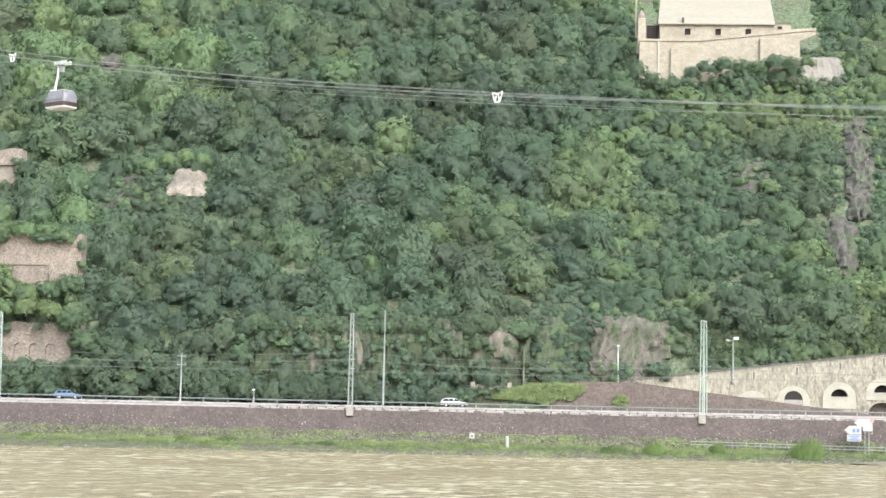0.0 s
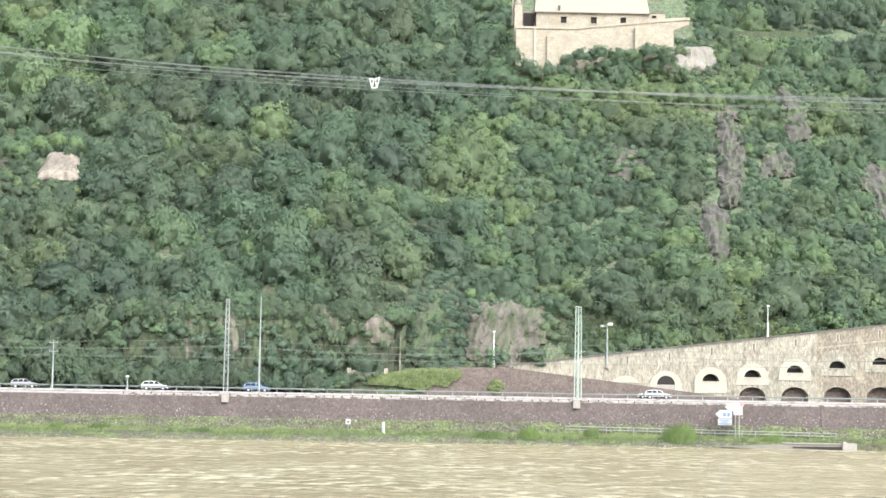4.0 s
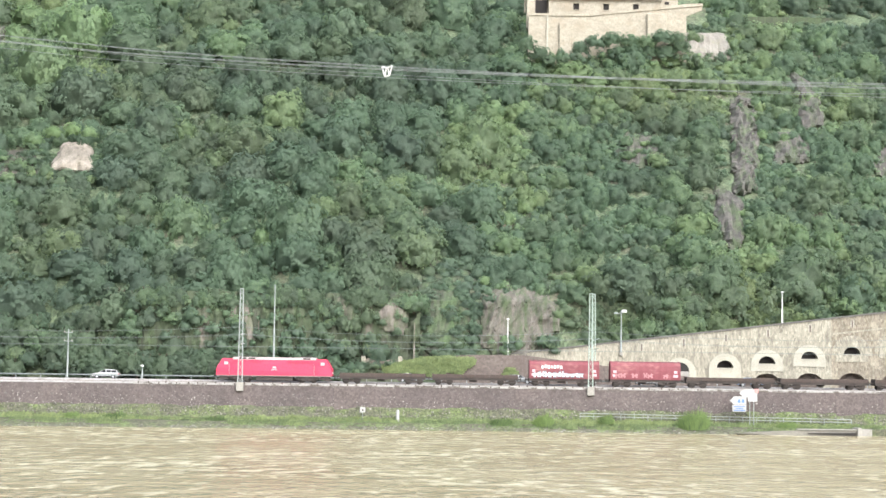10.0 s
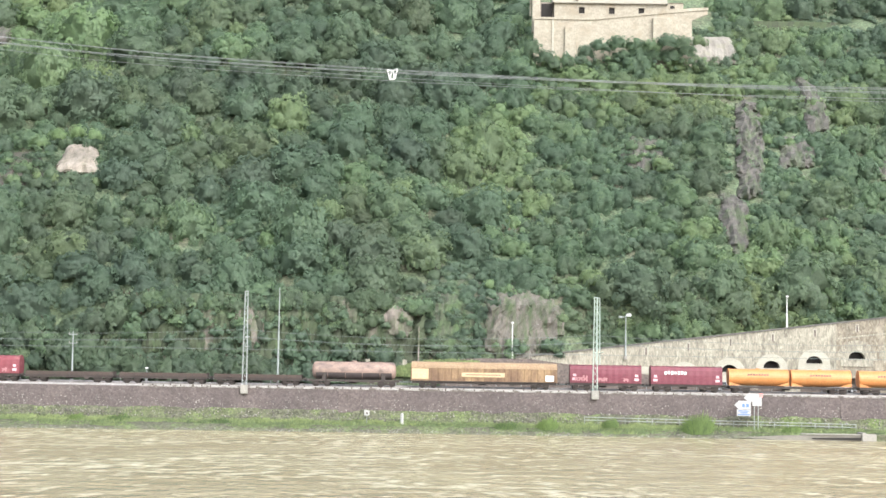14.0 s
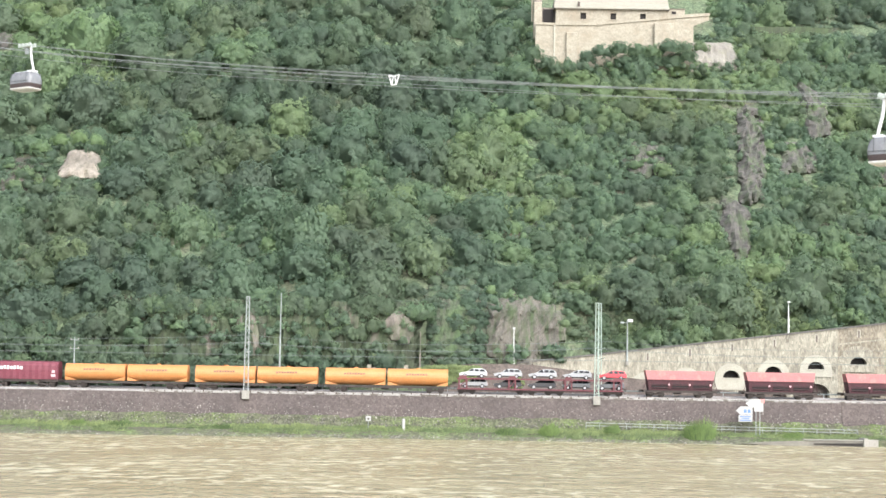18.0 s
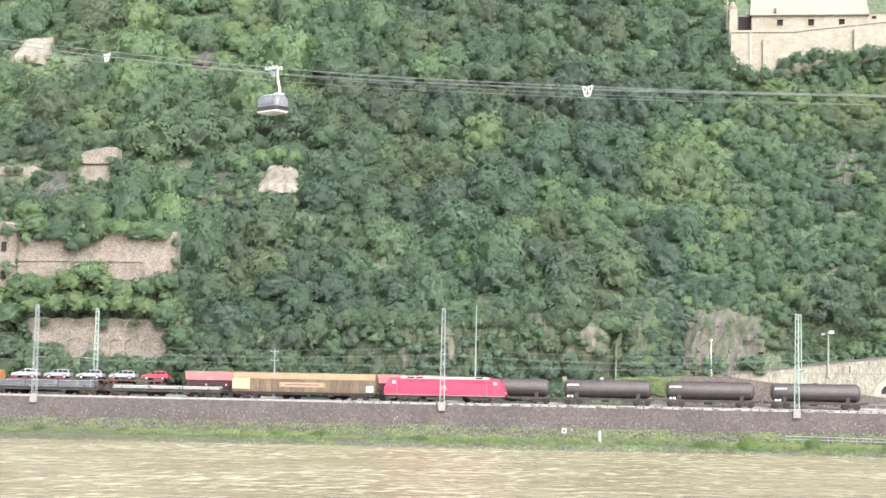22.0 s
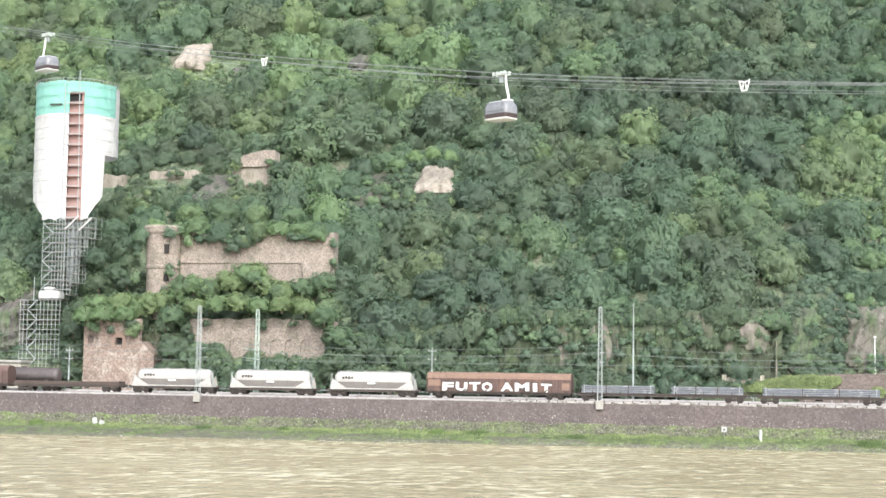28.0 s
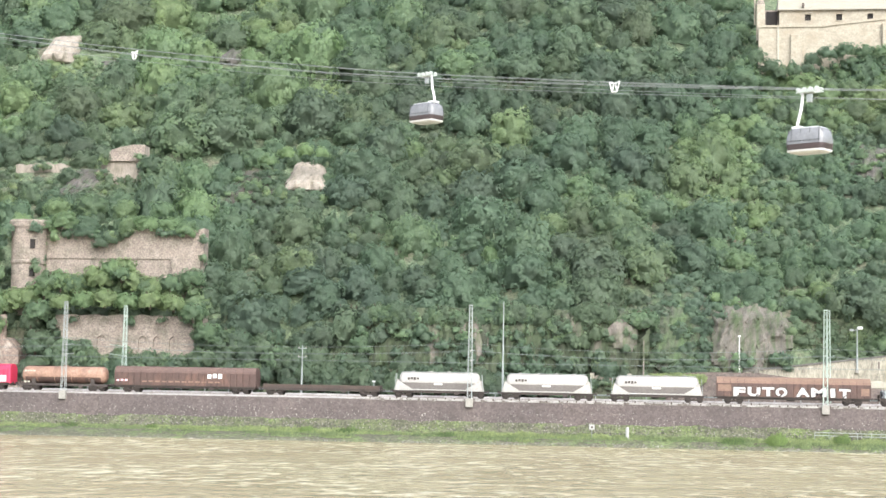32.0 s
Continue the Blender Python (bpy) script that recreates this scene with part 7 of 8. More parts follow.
def silo(length, label):
    t = thing("silo_wagon", label, "wagon", group="silo wagons")
    a = length / 2 - 2.0
    running(t, length, (-a, a), 0.75, 1.1)
    h, r, zc = length / 2 - 1.25, 1.42, 2.55
    Geo().lathe((-h, 0, zc), (h, 0, zc), [(0, 0.4), (0.01, 1.0), (0.03, 1.3), (0.06, r), (0.94, r), (0.97, 1.3), (0.99, 1.0), (1, 0.4)], 26).make("barrel", SILO, t, smooth=True)
    n = 3
    for k in range(n):
        c = -h * 0.62 + k * h * 0.62
        Geo().add([(c - 1.5, -1.0, 1.75), (c + 1.5, -1.0, 1.75), (c + 1.5, 1.0, 1.75), (c - 1.5, 1.0, 1.75), (c - 0.25, -0.25, 0.85), (c + 0.25, -0.25, 0.85), (c + 0.25, 0.25, 0.85), (c - 0.25, 0.25, 0.85)],
                  [(0, 1, 5, 4), (1, 2, 6, 5), (2, 3, 7, 6), (3, 0, 4, 7), (4, 5, 6, 7)]).make("discharge_cone", BELLY, t)
    q = h - 0.5
    Geo().add([(-q, -1.44, 2.32), (q, -1.44, 2.32), (q - 1.6, -1.05, 1.2), (-q + 1.6, -1.05, 1.2), (-q, 1.44, 2.32), (q, 1.44, 2.32), (q - 1.6, 1.05, 1.2), (-q + 1.6, 1.05, 1.2)],
              [(0, 3, 2, 1), (4, 5, 6, 7), (3, 7, 6, 2), (0, 4, 7, 3), (1, 2, 6, 5), (0, 1, 5, 4)]).make("belly", BELLY, t, "discharge belly with its shade put into the grey")
    for s in (-1, 1):
        Geo().prism([(s * (h + 0.5), 1.1), (s * (h - 2.4), 1.12), (s * (h - 2.3), 1.28), (s * (h - 0.35), 2.45), (s * (h + 0.1), 2.9)][::s], "y", -1.50, -1.44).make("end_cradle", SILO, t, "white end cradle plate")
        Geo().prism([(s * (h + 0.5), 1.1), (s * (h - 2.4), 1.12), (s * (h - 2.3), 1.28), (s * (h - 0.35), 2.45), (s * (h + 0.1), 2.9)][::s], "y", 1.44, 1.50).make("end_cradle", SILO, t, "white end cradle plate")
        l = Geo()
        for y in (-1.15, -0.7):
            l.tube((s * (h + 0.6), y, 1.0), (s * (h + 0.35), y, 3.7), 0.035, 5)
        for k in range(7):
            l.tube((s * (h + 0.58 - 0.03 * k), -1.15, 1.3 + 0.35 * k), (s * (h + 0.58 - 0.03 * k), -0.7, 1.3 + 0.35 * k), 0.025, 4)
        l.make("ladder", STEEL, t)
    Geo().box(-h + 0.4, h - 0.4, -0.4, 0.4, zc + r + 0.02, zc + r + 0.07).make("walkway", STEEL, t)
    for k in range(4):
        Geo().lathe((-h * 0.66 + k * h * 0.44, 0, zc + r), (-h * 0.66 + k * h * 0.44, 0, zc + r + 0.16), [(0, 0.3), (1, 0.25)], 10).make("hatch", SILO, t)
    Geo().tube((-h + 1.2, -1.28, 1.22), (h - 1.2, -1.28, 1.22), 0.11, 8).make("discharge_pipe", SILO, t)
    Geo().box(-0.7, 0.6, -1.50, -1.46, 2.0, 2.25).make("data_panel", WHITE, t)
    bars(t, -h + 1.5, 2.75, -1.43, 1.9, 0.42, 4, FRAME)
    return t


def hopper(length, label):
    t = thing("hopper_wagon", label, "wagon", group="hopper wagons")
    running(t, length, (-length / 2 + 2.4, length / 2 - 2.4), 0.75, 1.1)
    h = length / 2 - 0.8
    Geo().add([(-h + 0.5, -1.3, 1.1), (h - 0.5, -1.3, 1.1), (h - 0.2, -1.40, 2.85), (-h + 0.2, -1.40, 2.85), (-h + 0.5, 1.3, 1.1), (h - 0.5, 1.3, 1.1), (h - 0.2, 1.40, 2.85), (-h + 0.2, 1.40, 2.85)],
              [(0, 1, 2, 3), (4, 7, 6, 5), (0, 3, 7, 4), (1, 5, 6, 2), (0, 4, 5, 1)]).make("hopper_body", HOPPER, t)
    for k in range(4):
        x = (-h + 0.55) + k * (2 * h - 1.1) / 3
        Geo().box(x - 0.14, x + 0.14, -1.50, -1.36, 1.15, 2.8, 0.02).make("rib", HOPPER, t)
    for k in range(3):
        c = (-h + 0.55) + (k + 0.5) * (2 * h - 1.1) / 3
        d = Geo().box(c - 1.25, c + 1.25, -1.40, -1.33, 1.35, 2.05, 0.02).make("discharge_chute", DARK, t, "dark discharge opening")
        for j in range(2):
            Geo().tube((c - 1.3, -1.44, 1.5 + 0.4 * j), (c + 1.3, -1.44, 1.5 + 0.4 * j), 0.06, 6).make("bar", HOPPER, d)
        Geo().lathe((c + 1.45, -1.56, 2.0), (c + 1.45, -1.48, 2.0), [(0, 0.16), (1, 0.16)], 10).make("hand_wheel", PALEPINK, t)
    rl, rh = h - 0.25, h + 0.05
    Geo().add([(-rl, -1.55, 2.75), (rl, -1.55, 2.75), (rh, -1.15, 4.15), (-rh, -1.15, 4.15), (-rl, 1.55, 2.75), (rl, 1.55, 2.75), (rh, 1.15, 4.15), (-rh, 1.15, 4.15)],
              [(0, 1, 2, 3), (3, 2, 6, 7), (5, 4, 7, 6), (0, 3, 7, 4), (1, 5, 6, 2), (0, 4, 5, 1)]).make("roof", HOPROOF, t, "salmon-red swivelling roof")
    for k in range(6):
        x = 2 * (k + 0.5) / 6 - 1
        Geo().add([(x * rl - 0.03, -1.575, 2.78), (x * rl + 0.03, -1.575, 2.78), (x * rh + 0.03, -1.175, 4.15), (x * rh - 0.03, -1.175, 4.15)], [(0, 1, 2, 3)]).make("roof_rib", HOPROOF, t)
    for s in (-1, 1):
        Geo().tube((s * (h + 0.4), -1.1, 1.1), (s * (h - 0.2), -1.2, 2.9), 0.05, 5).make("end_stay", HOPPER, t)
        Geo().box(s * (h + 0.25) - 0.3, s * (h + 0.25) + 0.3, -1.2, 1.2, 1.1, 1.2).make("platform", FRAME, t)
    return t


def orange_wagon(length, label):
    t = thing("container_wagon", label, "wagon", group="orange tank wagons")
    running(t, length, (-length / 2 + 2.4, length / 2 - 2.4), 0.75, 1.1)
    for s in (-1, 1):
        c, h = s * (length / 4 - 0.12), length / 4 - 0.32
        prof = [(1.36 * math.cos(math.radians(15 * a)), 2.48 + 1.30 * math.sin(math.radians(15 * a))) for a in range(24)]
        p = Geo().prism(prof, "x", c - h, c + h).make("tank_container", ORANGE, t, "bright orange tank container")
        for e in (-1, 1):
            big = [(y * 1.03, 1.18 + (z - 1.18) * 1.02) for y, z in prof]
            Geo().prism(big, "x", c + e * (h - 0.05) - 0.07, c + e * (h - 0.05) + 0.07).make("end_frame", ORANGE, p)
            Geo().add([(c + e * h, -1.36, 1.2), (c + e * (h - 1.9), -1.36, 1.2), (c + e * h, -1.36, 1.75), (c + e * h, -1.25, 1.2), (c + e * (h - 1.9), -1.25, 1.2), (c + e * h, -1.25, 1.75)], [(0, 1, 2), (3, 5, 4), (0, 2, 5, 3), (1, 4, 5, 2)]).make("gusset", ORANGE, p)
        bars(p, c - 1.8, 2.75, -1.34, 3.4, 0.3, 8, BROWNROOF)
        Geo().lathe((c, 0, 3.75), (c, 0, 3.92), [(0, 0.35), (1, 0.3)], 10).make("hatch", ORANGE, p)
    return t


def car(paint, label, estate=True, group="cars"):
    t = thing("car", label, "car", group=group)
    m = CARPAINT[paint]
    rear = 2.12 if estate else 1.75
    low = [(-2.12, 0.34), (-2.2, 0.55), (-2.12, 0.72), (-1.85, 0.82), (-0.98, 0.95), (rear - 0.02, 0.98), (2.18, 0.86), (2.2, 0.45), (2.05, 0.32), (1.7, 0.28), (-1.75, 0.28)]
    Geo().prism(low, "y", -0.86, 0.86).make("body", m, t)
    Geo().prism([(-2.0, 0.24), (-1.9, 0.42), (1.95, 0.42), (2.05, 0.26)], "y", -0.875, 0.875).make("sill_trim", TYRE, t)

    def cabin(pts, half0, half1, z0, z1):
        v = [(x, -(half0 + (half1 - half0) * (z - z0) / (z1 - z0)), z) for x, z in pts]
        v += [(x, -y, z) for x, y, z in v]
        n = len(pts)
        return Geo().add(v, [(i, (i + 1) % n, n + (i + 1) % n, n + i) for i in range(n)] + [tuple(range(n)), tuple(range(2 * n - 1, n - 1, -1))])

    cabin([(-1.05, 0.93), (-0.35, 1.36), (0.0, 1.47), (0.7, 1.50), (rear - 0.55, 1.44), (rear - 0.25, 1.32), (rear, 0.95)], 0.83, 0.62, 0.93, 1.50).make("cabin", m, t)
    for x0, x1, a, b in ((-0.80, 0.12, 0.55, 0.10), (0.20, 0.92, 0.0, 0.0), (1.0, rear - 0.22, 0.0, 0.20)):
        for sgn in (-1, 1):
            y = lambda z: sgn * (0.83 - 0.21 * (z - 0.93) / 0.57 + 0.012)
            top = 1.40 if x0 < 1 else 1.36
            v = [(x0, y(0.99), 0.99), (x1, y(0.99), 0.99), (x1 - b, y(top), top), (x0 + a, y(top), top)]
            Geo().add(v + [(x, q - sgn * 0.02, z) for x, q, z in v], [(0, 1, 2, 3), (0, 4, 5, 1), (1, 5, 6, 2), (2, 6, 7, 3), (3, 7, 4, 0)]).make("side_window", CARGLASS, t)
    Geo().add([(-1.02, -0.72, 0.97), (-1.02, 0.72, 0.97), (-0.38, 0.6, 1.37), (-0.38, -0.6, 1.37)], [(0, 1, 2, 3)]).make("windscreen", CARGLASS, t)
    Geo().add([(rear + 0.01, -0.7, 1.0), (rear + 0.01, 0.7, 1.0), (rear - 0.24, 0.58, 1.34), (rear - 0.24, -0.58, 1.34)], [(0, 1, 2, 3)]).make("rear_window", CARGLASS, t)
    for x in (-1.32, 1.32):
        for y in (-0.8, 0.8):
            w = Geo().lathe((x, y - 0.1, 0.32), (x, y + 0.1, 0.32), [(0, 0.30), (0.15, 0.34), (0.85, 0.34), (1, 0.30)], 14).make("wheel", TYRE, t)
            Geo().lathe((x, y - 0.115 if y < 0 else y + 0.09, 0.32), (x, y - 0.09 if y < 0 else y + 0.115, 0.32), [(0, 0.2), (1, 0.21)], 10).make("hub", HUB, w)
    for y in (-0.62, 0.62):
        Geo().box(-2.19, -2.02, y - 0.18, y + 0.18, 0.60, 0.74).make("headlight", HUB, t)
        Geo().box(2.08, 2.21, y - 0.15, y + 0.15, 0.66, 0.84).make("tail_light", RED, t)
    return t


def carrier(length, label):
    t = thing("car_transporter_wagon", label, "wagon", group="freight wagons")
    running(t, length, (-length / 2 + 2.0, -2.2, 2.2, length / 2 - 2.0), 0.55, 0.85)
    h = length / 2 - 0.5
    for name, z in (("lower_deck", 0.85), ("upper_deck", 2.45)):
        d = Geo().box(-h, h, -1.35, 1.35, z, z + 0.08)
        for y in (-1.42, 1.35):
            d.box(-h, h, y, y + 0.07, z - 0.14, z + 0.10)
        d.make(name, CARRIER, t)
    for x in (-h + 0.3, -h + 1.5, -4.9, -3.9, 3.9, 4.9, h - 1.5, h - 0.3):
        for y in (-1.40, 1.30):
            Geo().box(x - 0.13, x + 0.13, y, y + 0.10, 0.9, 2.45).make("post", CARRIER, t)
    for x0, x1 in ((-h + 0.3, -h + 1.5), (-4.9, -3.9), (3.9, 4.9), (h - 1.5, h - 0.3)):
        Geo().tube((x0, -1.37, 1.0), (x1, -1.37, 2.35), 0.07, 5).make("brace", CARRIER, t)
        Geo().box(x0, x1, -1.42, -1.36, 2.55, 2.9).make("guard_plate", CARRIER, t)
    return t


def load(name, label, x0, x1, z, rows, r, mat, stakes=True):
    """A stack of long bars or pipes for a flat wagon."""
    t = thing(name, label, "cargo")
    n = 9
    for j in range(rows):
        for i in range(n):
            y = (i - (n - 1) / 2) * 2 * r * 1.02
            Geo().tube((x0 + 0.06 * ((i * 7 + j * 3) % 4), y, z + r + j * 1.95 * r), (x1 - 0.06 * ((i * 5 + j) % 4), y, z + r + j * 1.95 * r), r, 6).make("bar", mat, t)
    if stakes:
        for k in range(4):
            x = x0 + 0.5 + (x1 - x0 - 1.0) * k / 3
            for y in (-n * r * 1.02 - 0.1, n * r * 1.02 + 0.02):
                Geo().box(x - 0.06, x + 0.06, y, y + 0.08, z, z + 2 * r * rows + 0.12).make("stake", IRON if k % 3 else STEEL, t)
    return t


# ---- the two trains: each wagon's middle, measured along the train ----
TRAIN_A, TRAIN_B = [], []       # on the far track moving to -x; on the near track moving to +x


def set_a(t, u0, u1):
    TRAIN_A.append((t, (u0 + u1) / 2))


def set_b(t, u0, u1):
    TRAIN_B.append((t, (u0 + u1) / 2))


set_a(locomotive(18.9, "bright red electric locomotive with a grey roof"), -9.6, 9.3)
for a, b in ((9.6, 24.0), (24.0, 38.6)):
    set_a(flat(14.4, "empty rusty brown flat wagon with low side boards", sides=True), a, b)
set_a(hood(12.0, HOODRED, "faded red hooded wagon with silver graffiti", "both"), 39.1, 51.3)
set_a(hood(12.0, HOODRED, "faded red hooded wagon with pink scrawls", "tags"), 51.9, 63.9)
for k in range(3):
    set_a(flat(14.7, "empty rusty brown flat wagon with low side boards", sides=True), 63.9 + 14.75 * k, 78.6 + 14.75 * k)
set_a(tank(15.2, PINKTANK, "dusty pink-brown tank wagon", letter=None, under_mat=DUSTTANK), 108.2, 123.4)
set_a(sliding(23.6, OCHRE, TANROOF, "weathered tan sliding-wall wagon with cream panels", ((-11.3, -8.7, 1.4, 3.0, CREAM), (9.6, 10.9, 1.3, 2.2, WHITE), (-3.6, 3.3, 1.75, 2.55, TANROOF), (-3.5, 3.2, 1.85, 2.45, CREAM), (-2.9, 2.6, 2.08, 2.22, BROWNROOF))), 124.4, 148.0)
set_a(hood(12.2, HOODPLUM, "plum-red hooded wagon with faint scrawls", "tags"), 149.1, 161.3)
set_a(hood(12.2, HOODPLUM, "plum-red hooded wagon with white lettering", "bars"), 161.8, 173.9)
for a in (174.1, 194.5, 214.9):
    set_a(orange_wagon(20.0, "flat wagon carrying two bright orange tank containers"), a, a + 20.0)
CARRIER_U = (235.3, 262.6)
set_a(carrier(27.0, "maroon two-deck car transporter wagon"), *CARRIER_U)
cars_a = []
for k, (up, down) in enumerate((("white", "silver"), ("silver", "black"), ("silver", "black"), ("silver", "grey"), ("red", "grey"))):
    mid = (238.45 + 5.46 * k, 238.55 + 5.36 * k)
    words = {"white": "white", "black": "black", "red": "bright red", "silver": "silver", "grey": "dark grey"}
    for c, z, u in ((up, 2.55, mid[0]), (down, 0.95, mid[1])):
        cars_a.append((car(c, f"new {words[c]} car on the transporter wagon", group="cars on the transporter"), u, z))
for a, b in ((265.1, 276.6), (280.8, 292.3), (296.4, 307.9)):
    set_a(hopper(12.4, "dark red hopper wagon with a salmon-red roof"), a, b)
for a, b in ((309.6, 324.8), (325.4, 340.6), (341.3, 356.4), (357.2, 372.6)):
    set_a(tank(15.6, DUSTTANK, "sooty black tank wagon with white marks", group="black tank wagons", under_mat=BLACKTANK), a, b)

set_b(locomotive(19.6, "bright red electric locomotive with a grey roof"), -24.3, -4.5)
set_b(sliding(23.4, DARKTAN, TANROOF, "weathered tan-brown sliding-wall wagon with cream panels", ((-11.4, -8.6, 1.5, 3.1, CREAM), (9.9, 11.0, 1.3, 2.2, WHITE), (-3.9, 3.4, 1.85, 2.65, TANROOF), (-3.6, 3.1, 1.95, 2.55, PANELTAN), (-3.0, 2.5, 2.15, 2.36, BROWNROOF))), -48.2, -24.9)
cargo_b = []


def loaded(label, u0, u1, cargo):
    set_b(flat(u1 - u0, label), u0, u1)
    cargo_b.append((cargo, (u0 + u1) / 2))


loaded("flat wagon loaded with long grey bars", -68.7, -49.0, load("bar_stack", "low stack of long pale steel bars", -8.6, 8.8, 1.20, 2, 0.13, PALEBAR))
loaded("flat wagon loaded with grey pipes", -88.9, -69.2, load("pipe_stack", "stack of long grey steel pipes", -8.6, 8.6, 1.20, 4, 0.145, PIPE))
loaded("long flat wagon loaded with grey steel sections", -116.0, -89.6, load("steel_stack", "stack of blue-grey steel sections", -12.4, -1.2, 1.20, 4, 0.15, PIPE))
cargo_b.append((load("steel_stack", "stack of blue-grey steel sections", 1.4, 12.2, 1.20, 4, 0.15, PIPE), (-116.0 - 89.6) / 2))
futo = sliding(23.6, BROWNSHEET, BROWNROOF, "brown sliding-wall wagon with large white graffiti letters", ((-11.2, -9.2, 1.9, 2.9, BROWNROOF), (10.0, 11.2, 1.5, 2.6, BROWNROOF)))
set_b(futo, -140.0, -116.4)


CHALK = material("white_spray_paint", (0.60, 0.59, 0.57), (0.46, 0.44, 0.42), 2.5, 0.7, spots=(0.22, 0.18, 0.16), spot_scale=2.0, spot_at=0.66, spot_soft=0.04)


def letters(text, x0, x1, y, z, high, mat, parent, name, lean=0.0, label="white spray-painted letter"):
    """One painted letter that fills the width from x0 to x1."""
    cu = bpy.data.curves.new("lettering", "FONT")
    cu.body, cu.size, cu.extrude, cu.offset = text, 1.4, 0.01, 0.075
    tmp = new("lettering_outline", cu)
    me = bpy.data.meshes.new_from_object(tmp.evaluated_get(bpy.context.evaluated_depsgraph_get()))
    bpy.data.objects.remove(tmp)
    lo = [min(v.co[k] for v in me.vertices) for k in (0, 1)]
    hi = [max(v.co[k] for v in me.vertices) for k in (0, 1)]
    me.transform(Matrix.Diagonal(((x1 - x0) / (hi[0] - lo[0]), high / (hi[1] - lo[1]), 1, 1)) @ Matrix.Translation((-lo[0], -lo[1], 0)))
    me.materials.clear()
    me.materials.append(mat)
    o = new(name, me)
    o.parent = parent
    o.matrix_local = Matrix.Translation((x0, y, z)) @ pose(0, 0, 0, 90) @ pose(0, 0, 0, 0, 0, lean)
    return tagged(o, label)


rng = random.Random(41)
for word, x0, x1 in (("F", -8.9, -7.1), ("U", -6.8, -4.9), ("T", -4.6, -2.8), ("O", -2.6, -0.9), ("A", 0.4, 2.45), ("M", 2.65, 4.95), ("I", 5.5, 6.2), ("T", 6.7, 8.4)):
    lean = rng.uniform(-3, 3)
    letters(word, x0 - 0.12, x1 + 0.14, -1.495, 1.12, 1.55, FRAME, futo, "letter_shadow", lean, "sooty black letter shadow")
    letters(word, x0, x1, -1.515, 1.20 + rng.uniform(-0.04, 0.04), 1.36, CHALK, futo, "graffiti_letter", lean)
for k in range(6):
    x = -8.6 + 3.1 * k + rng.uniform(-0.4, 0.4)
    Geo().prism([(x, 1.14), (x + 0.3, 1.12), (x + 0.7, 1.55), (x + 0.55, 1.6)], "y", -1.53, -1.51).make("graffiti_stroke", FRAME, futo)
for a, b in ((-156.0, -141.2), (-172.8, -158.0), (-189.6, -174.8)):
    set_b(silo(15.2, "white-grey silo wagon with pointed end cradles"), a, b)
set_b(flat(19.6, "empty dark flat wagon with low side boards", sides=True), -210.7, -190.9)
marked = sliding(23.8, BROWNSHEET, material("faded_brown_roof", (0.150, 0.094, 0.078), (0.115, 0.074, 0.063), 0.6, 0.75), "dark brown sliding-wall wagon with white marks", ())
bars(marked, 3.7, 2.35, -1.5, 2.6, 0.75, 3, WHITE)
bars(marked, -11.2, 1.7, -1.5, 2.0, 0.35, 3, PALEPINK)
bars(marked, -7.0, 1.6, -1.5, 13.0, 0.3, 12, BROWNROOF)
set_b(marked, -234.6, -211.0)
set_b(tank(16.0, RUSTTANK, "rusty cream tank wagon with pale panels", letter=PLASTER, under_mat=BROWNSHEET), -251.0, -235.0)
red = sliding(15.0, RED, RED, "bright red covered wagon with pink graffiti", ((-2.0, 6.5, 1.25, 2.3, PALEPINK), (3.2, 4.6, 1.6, 2.5, PLASTER)))
set_b(red, -266.4, -251.4)

# ---- road traffic: x at the clip's start, metres a second, kind ----
TRAFFIC = [(-15.6, 13.2, "white", "small white hatchback on the road"), (-79.1, 12.9, "blue", "pale blue hatchback on the road"), (-95.5, 12.9, "white", "small white car on the road"),
           (-116.5, 12.9, "silver", "silver car on the road"), (-131.0, 12.6, "grey", "dark grey car on the road"), (97.5, -15.25, "white", "white estate car on the road")]
road_cars = [(car(c, l, group="road cars"), x, v) for x, v, c, l in TRAFFIC]

# ---- cable-car cabins ----
CABW = material("cabin_white", (0.80, 0.80, 0.80), (0.74, 0.74, 0.74), 1.0, 0.35)
# glossy glass whose grey also holds some of the sky's reflection
CABG = material("cabin_glass_sky_grey", (0.15, 0.155, 0.165), (0.24, 0.245, 0.255), 0.5, 0.12)
CABR = material("cabin_roof", (0.42, 0.43, 0.43), (0.34, 0.35, 0.35), 1.0, 0.5)
CABF = material("cabin_frame", (0.12, 0.12, 0.125), (0.09, 0.09, 0.095), 1.0, 0.5)
CABP = material("pale_green_paint", (0.58, 0.63, 0.58), (0.46, 0.50, 0.46), 2.0, 0.5)
CABB = material("cabin_brown", (0.075, 0.052, 0.052), (0.06, 0.045, 0.045), 1.0, 0.4)


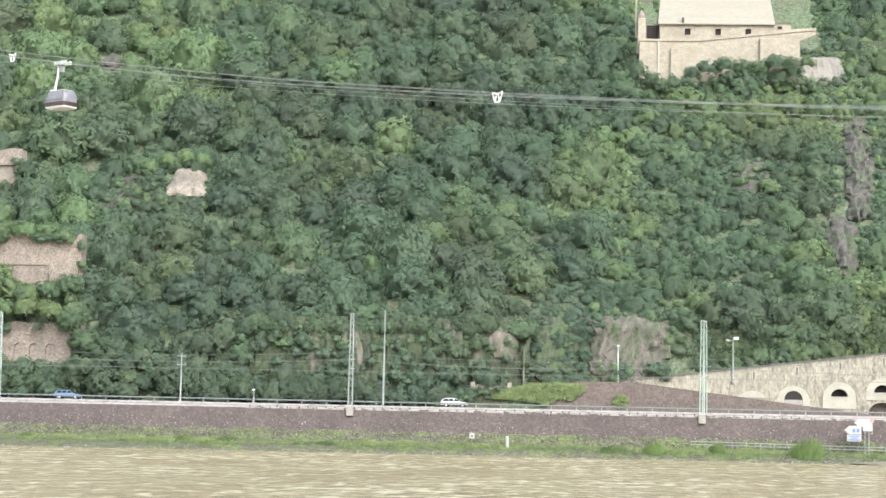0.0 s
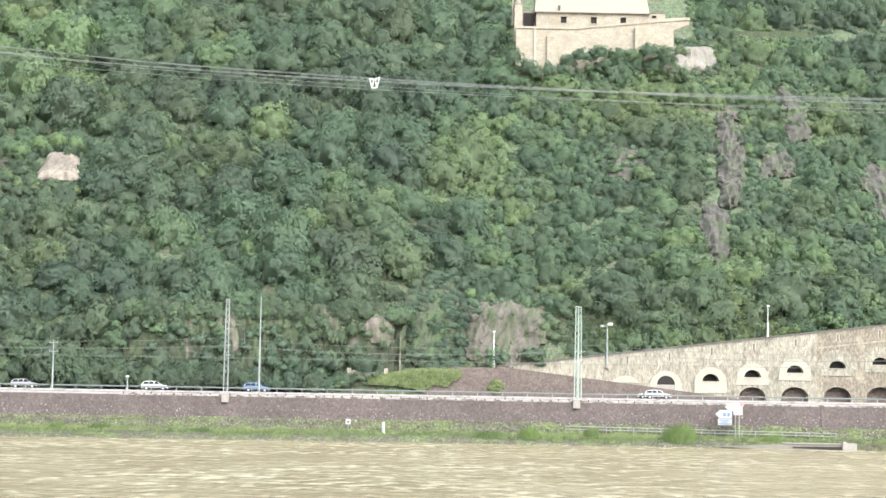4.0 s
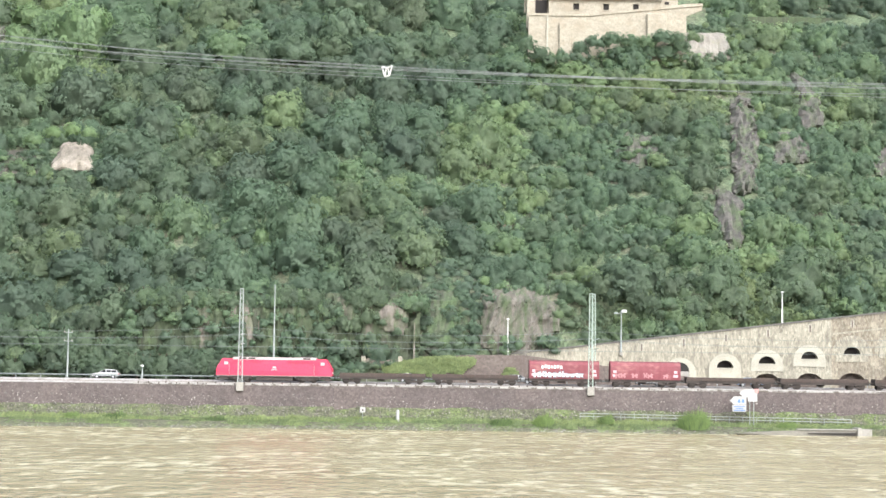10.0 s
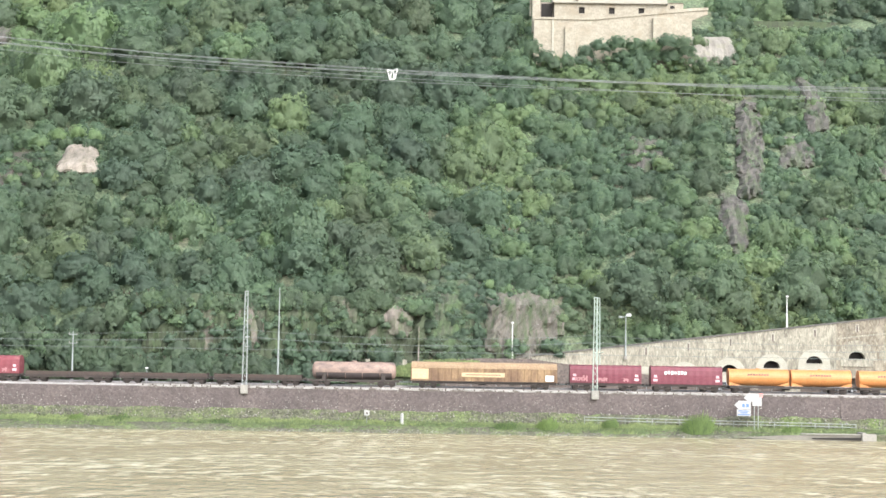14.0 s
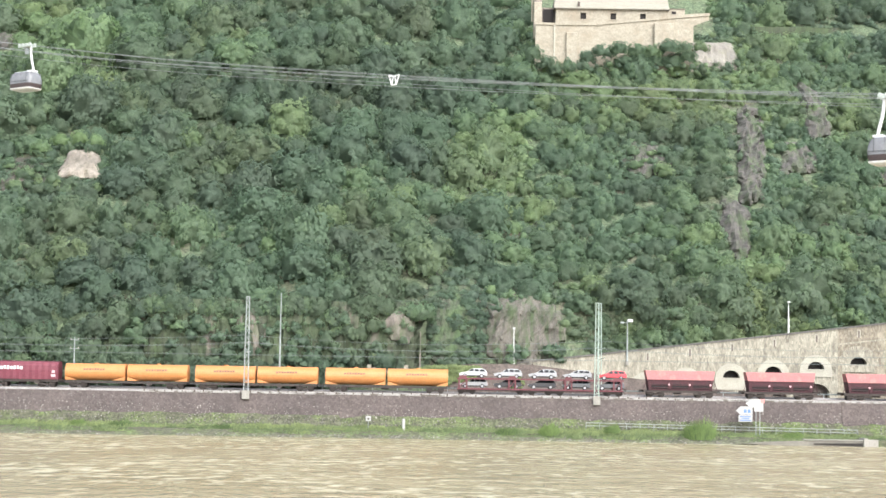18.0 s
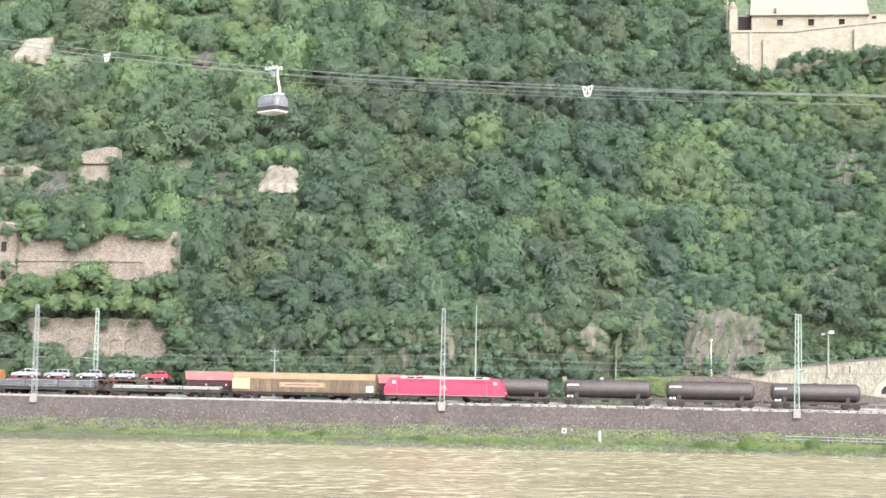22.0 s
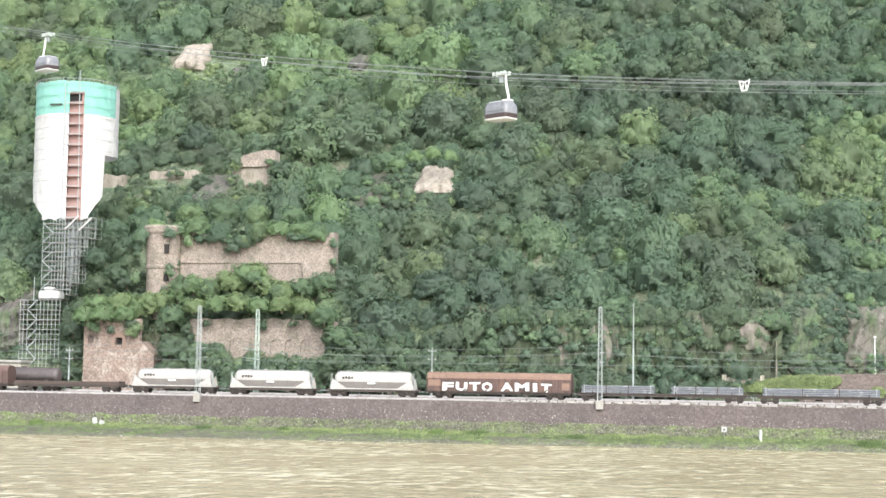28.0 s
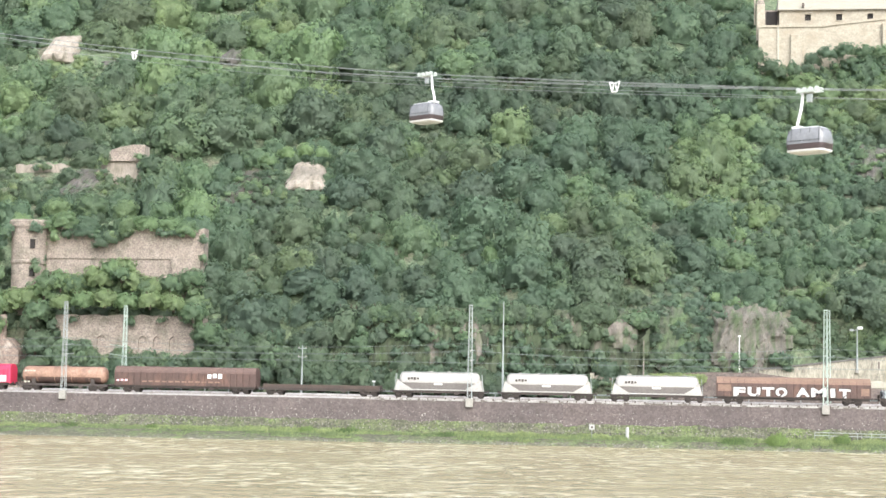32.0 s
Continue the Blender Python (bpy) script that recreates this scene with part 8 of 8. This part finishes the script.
def gondola(label):
    """Long side along x, the rope carriage at the origin, the cabin hung below."""
    t = thing("cable_car", label, "cable car", group="cable cars")

    def ringed(z, lx, wy, c):
        p = 2 / (2.2 + 1.5 / max(c, 0.2))
        return [(lx * math.copysign(abs(math.cos(a)) ** p, math.cos(a)), wy * math.copysign(abs(math.sin(a)) ** p, math.sin(a)), z) for a in (2 * math.pi * (i + 0.5) / 28 for i in range(28))]

    def shell(rings, name, mat, label=""):
        v, f, n = [p for r in rings for p in r], [], 28
        for k in range(len(rings) - 1):
            f += [(n * k + i, n * k + (i + 1) % n, n * k + n + (i + 1) % n, n * k + n + i) for i in range(n)]
        return Geo().add(v, f + [tuple(range(n)), tuple(range(n * len(rings) - n, n * len(rings)))]).make(name, mat, t, label, smooth=True)

    L, W = 2.15, 1.38
    shell([ringed(-6.22, L - 0.35, W - 0.18, 0.3), ringed(-6.12, L - 0.12, W - 0.06, 0.25), ringed(-5.95, L - 0.05, W - 0.02, 0.25)], "skirt", CABW, "thin white lower skirt")
    shell([ringed(-5.95, L - 0.10, W - 0.06, 0.3), ringed(-5.62, L, W, 0.35), ringed(-5.35, L + 0.05, W + 0.03, 0.4)], "lower_panel", CABB, "dark brown lower band")
    gl = shell([ringed(-5.35, L + 0.04, W + 0.02, 0.4), ringed(-4.85, L + 0.06, W + 0.02, 0.45), ringed(-4.35, L - 0.02, W - 0.04, 0.5), ringed(-4.0, L - 0.16, W - 0.13, 0.55), ringed(-3.75, L - 0.36, W - 0.26, 0.6)], "glazing", CABG, "glazing with sky reflection put into its pale grey")
    shell([ringed(-3.75, L - 0.35, W - 0.25, 0.6), ringed(-3.62, L - 0.52, W - 0.4, 0.6), ringed(-3.56, L - 0.8, W - 0.6, 0.6)], "roof", CABR, "grey roof")
    for x, s in [(x, s) for x in (-1.75, -0.7, 0.35, 1.4) for s in (1, -1)]:
        Geo().add([(x - 0.05, -s * (W + 0.035), -5.15), (x + 0.05, -s * (W + 0.035), -5.15), (x + 0.05, -s * (W - 0.13), -3.75), (x - 0.05, -s * (W - 0.13), -3.75)], [(0, 1, 2, 3)]).make("mullion", CABF, gl)
    for y, s in [(y, s) for y in (-0.95, 0.95) for s in (1, -1)]:
        Geo().add([(s * (L + 0.04), y - 0.05, -5.15), (s * (L + 0.04), y + 0.05, -5.15), (s * (L - 0.27), y + 0.05, -3.75), (s * (L - 0.27), y - 0.05, -3.75)], [(0, 1, 2, 3)]).make("mullion", CABF, gl)
    for s in (1, -1):
        Geo().box(-L + 0.25, L - 0.25, -s * (W + 0.05) - 0.015, -s * (W + 0.05) + 0.015, -5.06, -5.0).make("grab_rail", CABF, gl)
    h = Geo()
    pts = [(1.42, 0, -3.5), (1.38, 0, -3.0), (1.22, 0, -2.4), (1.02, 0, -1.7), (0.88, 0, -0.9), (0.80, 0, 0.1)]
    for p, q in zip(pts, pts[1:]):
        h.tube(p, q, 0.17, 10, 0.16)
    h.make("hanger_arm", CABW, t, "white curved hanger arm")
    Geo().box(0.7, 1.8, -0.6, 0.6, -3.62, -3.38, 0.06).make("mount", CABW, t)
    c = Geo().box(-1.35, 1.35, -0.5, -0.36, 0.08, 0.24, 0.03).box(-1.35, 1.35, 0.36, 0.5, 0.08, 0.24, 0.03).box(-0.5, 0.7, -0.36, 0.36, 0.05, 0.22, 0.03).make("carriage", CABP, t)
    for k in range(4):
        for y in (-0.45, 0.45):
            Geo().lathe((-1.05 + 0.7 * k, y - 0.12, 0.42), (-1.05 + 0.7 * k, y + 0.12, 0.42), [(0, 0.23), (0.5, 0.17), (1, 0.23)], 10).make("roller", CABP, c)
    Geo().box(-0.3, 0.3, -0.2, 0.2, -0.9, 0.0, 0.05).make("grip", STEEL, c)
    return t


# line, then the place along it at 0 s and metres a second
CABS = [(gondola("grey and white cable-car cabin with dark glazing"), 0, -61.2, 2.44), (gondola("grey and white cable-car cabin with dark glazing"), 1, -19.2, -2.58),
        (gondola("grey and white cable-car cabin with dark glazing"), 1, 156.0, -2.36)]
for o in SPARES:
    bpy.data.objects.remove(o)
# ---- what moves ----
SPEED_A, SPEED_B = -26.05, 16.26


def at_track(u, y, speed, t0, t, z=0.0):
    return pose(u + speed * (t - t0), y, RAILTOP + z)


def motions():
    walk(water, [(0, pose(0, 0, 0)), (32, pose(-38, 0, 0))])
    for ob, u in TRAIN_A:
        walk(ob, [(t, at_track(u, FAR, SPEED_A, 9, t)) for t in (0, 32)])
    for ob, u, z in cars_a:
        walk(ob, [(t, at_track(u, FAR, SPEED_A, 9, t, z)) for t in (0, 32)])
    for ob, u in TRAIN_B + cargo_b:
        walk(ob, [(t, at_track(u, NEAR, SPEED_B, 23, t)) for t in (0, 32)])
    for ob, x, v in road_cars:
        turn, y = (180, 270.5) if v > 0 else (0, 274.0)
        walk(ob, [(t, pose(x + v * t, y, ROADZ, 0, 0, turn)) for t in (0, 32)])
    for ob, line, s, v in CABS:
        walk(ob, [(t, Matrix.Translation(rope_point(line, s + v * t) - Z3 * 0.45) @ pose(0, 0, 0, 0, 0, -33 + 180 * line)) for t in range(0, 33, 4)])


motions()
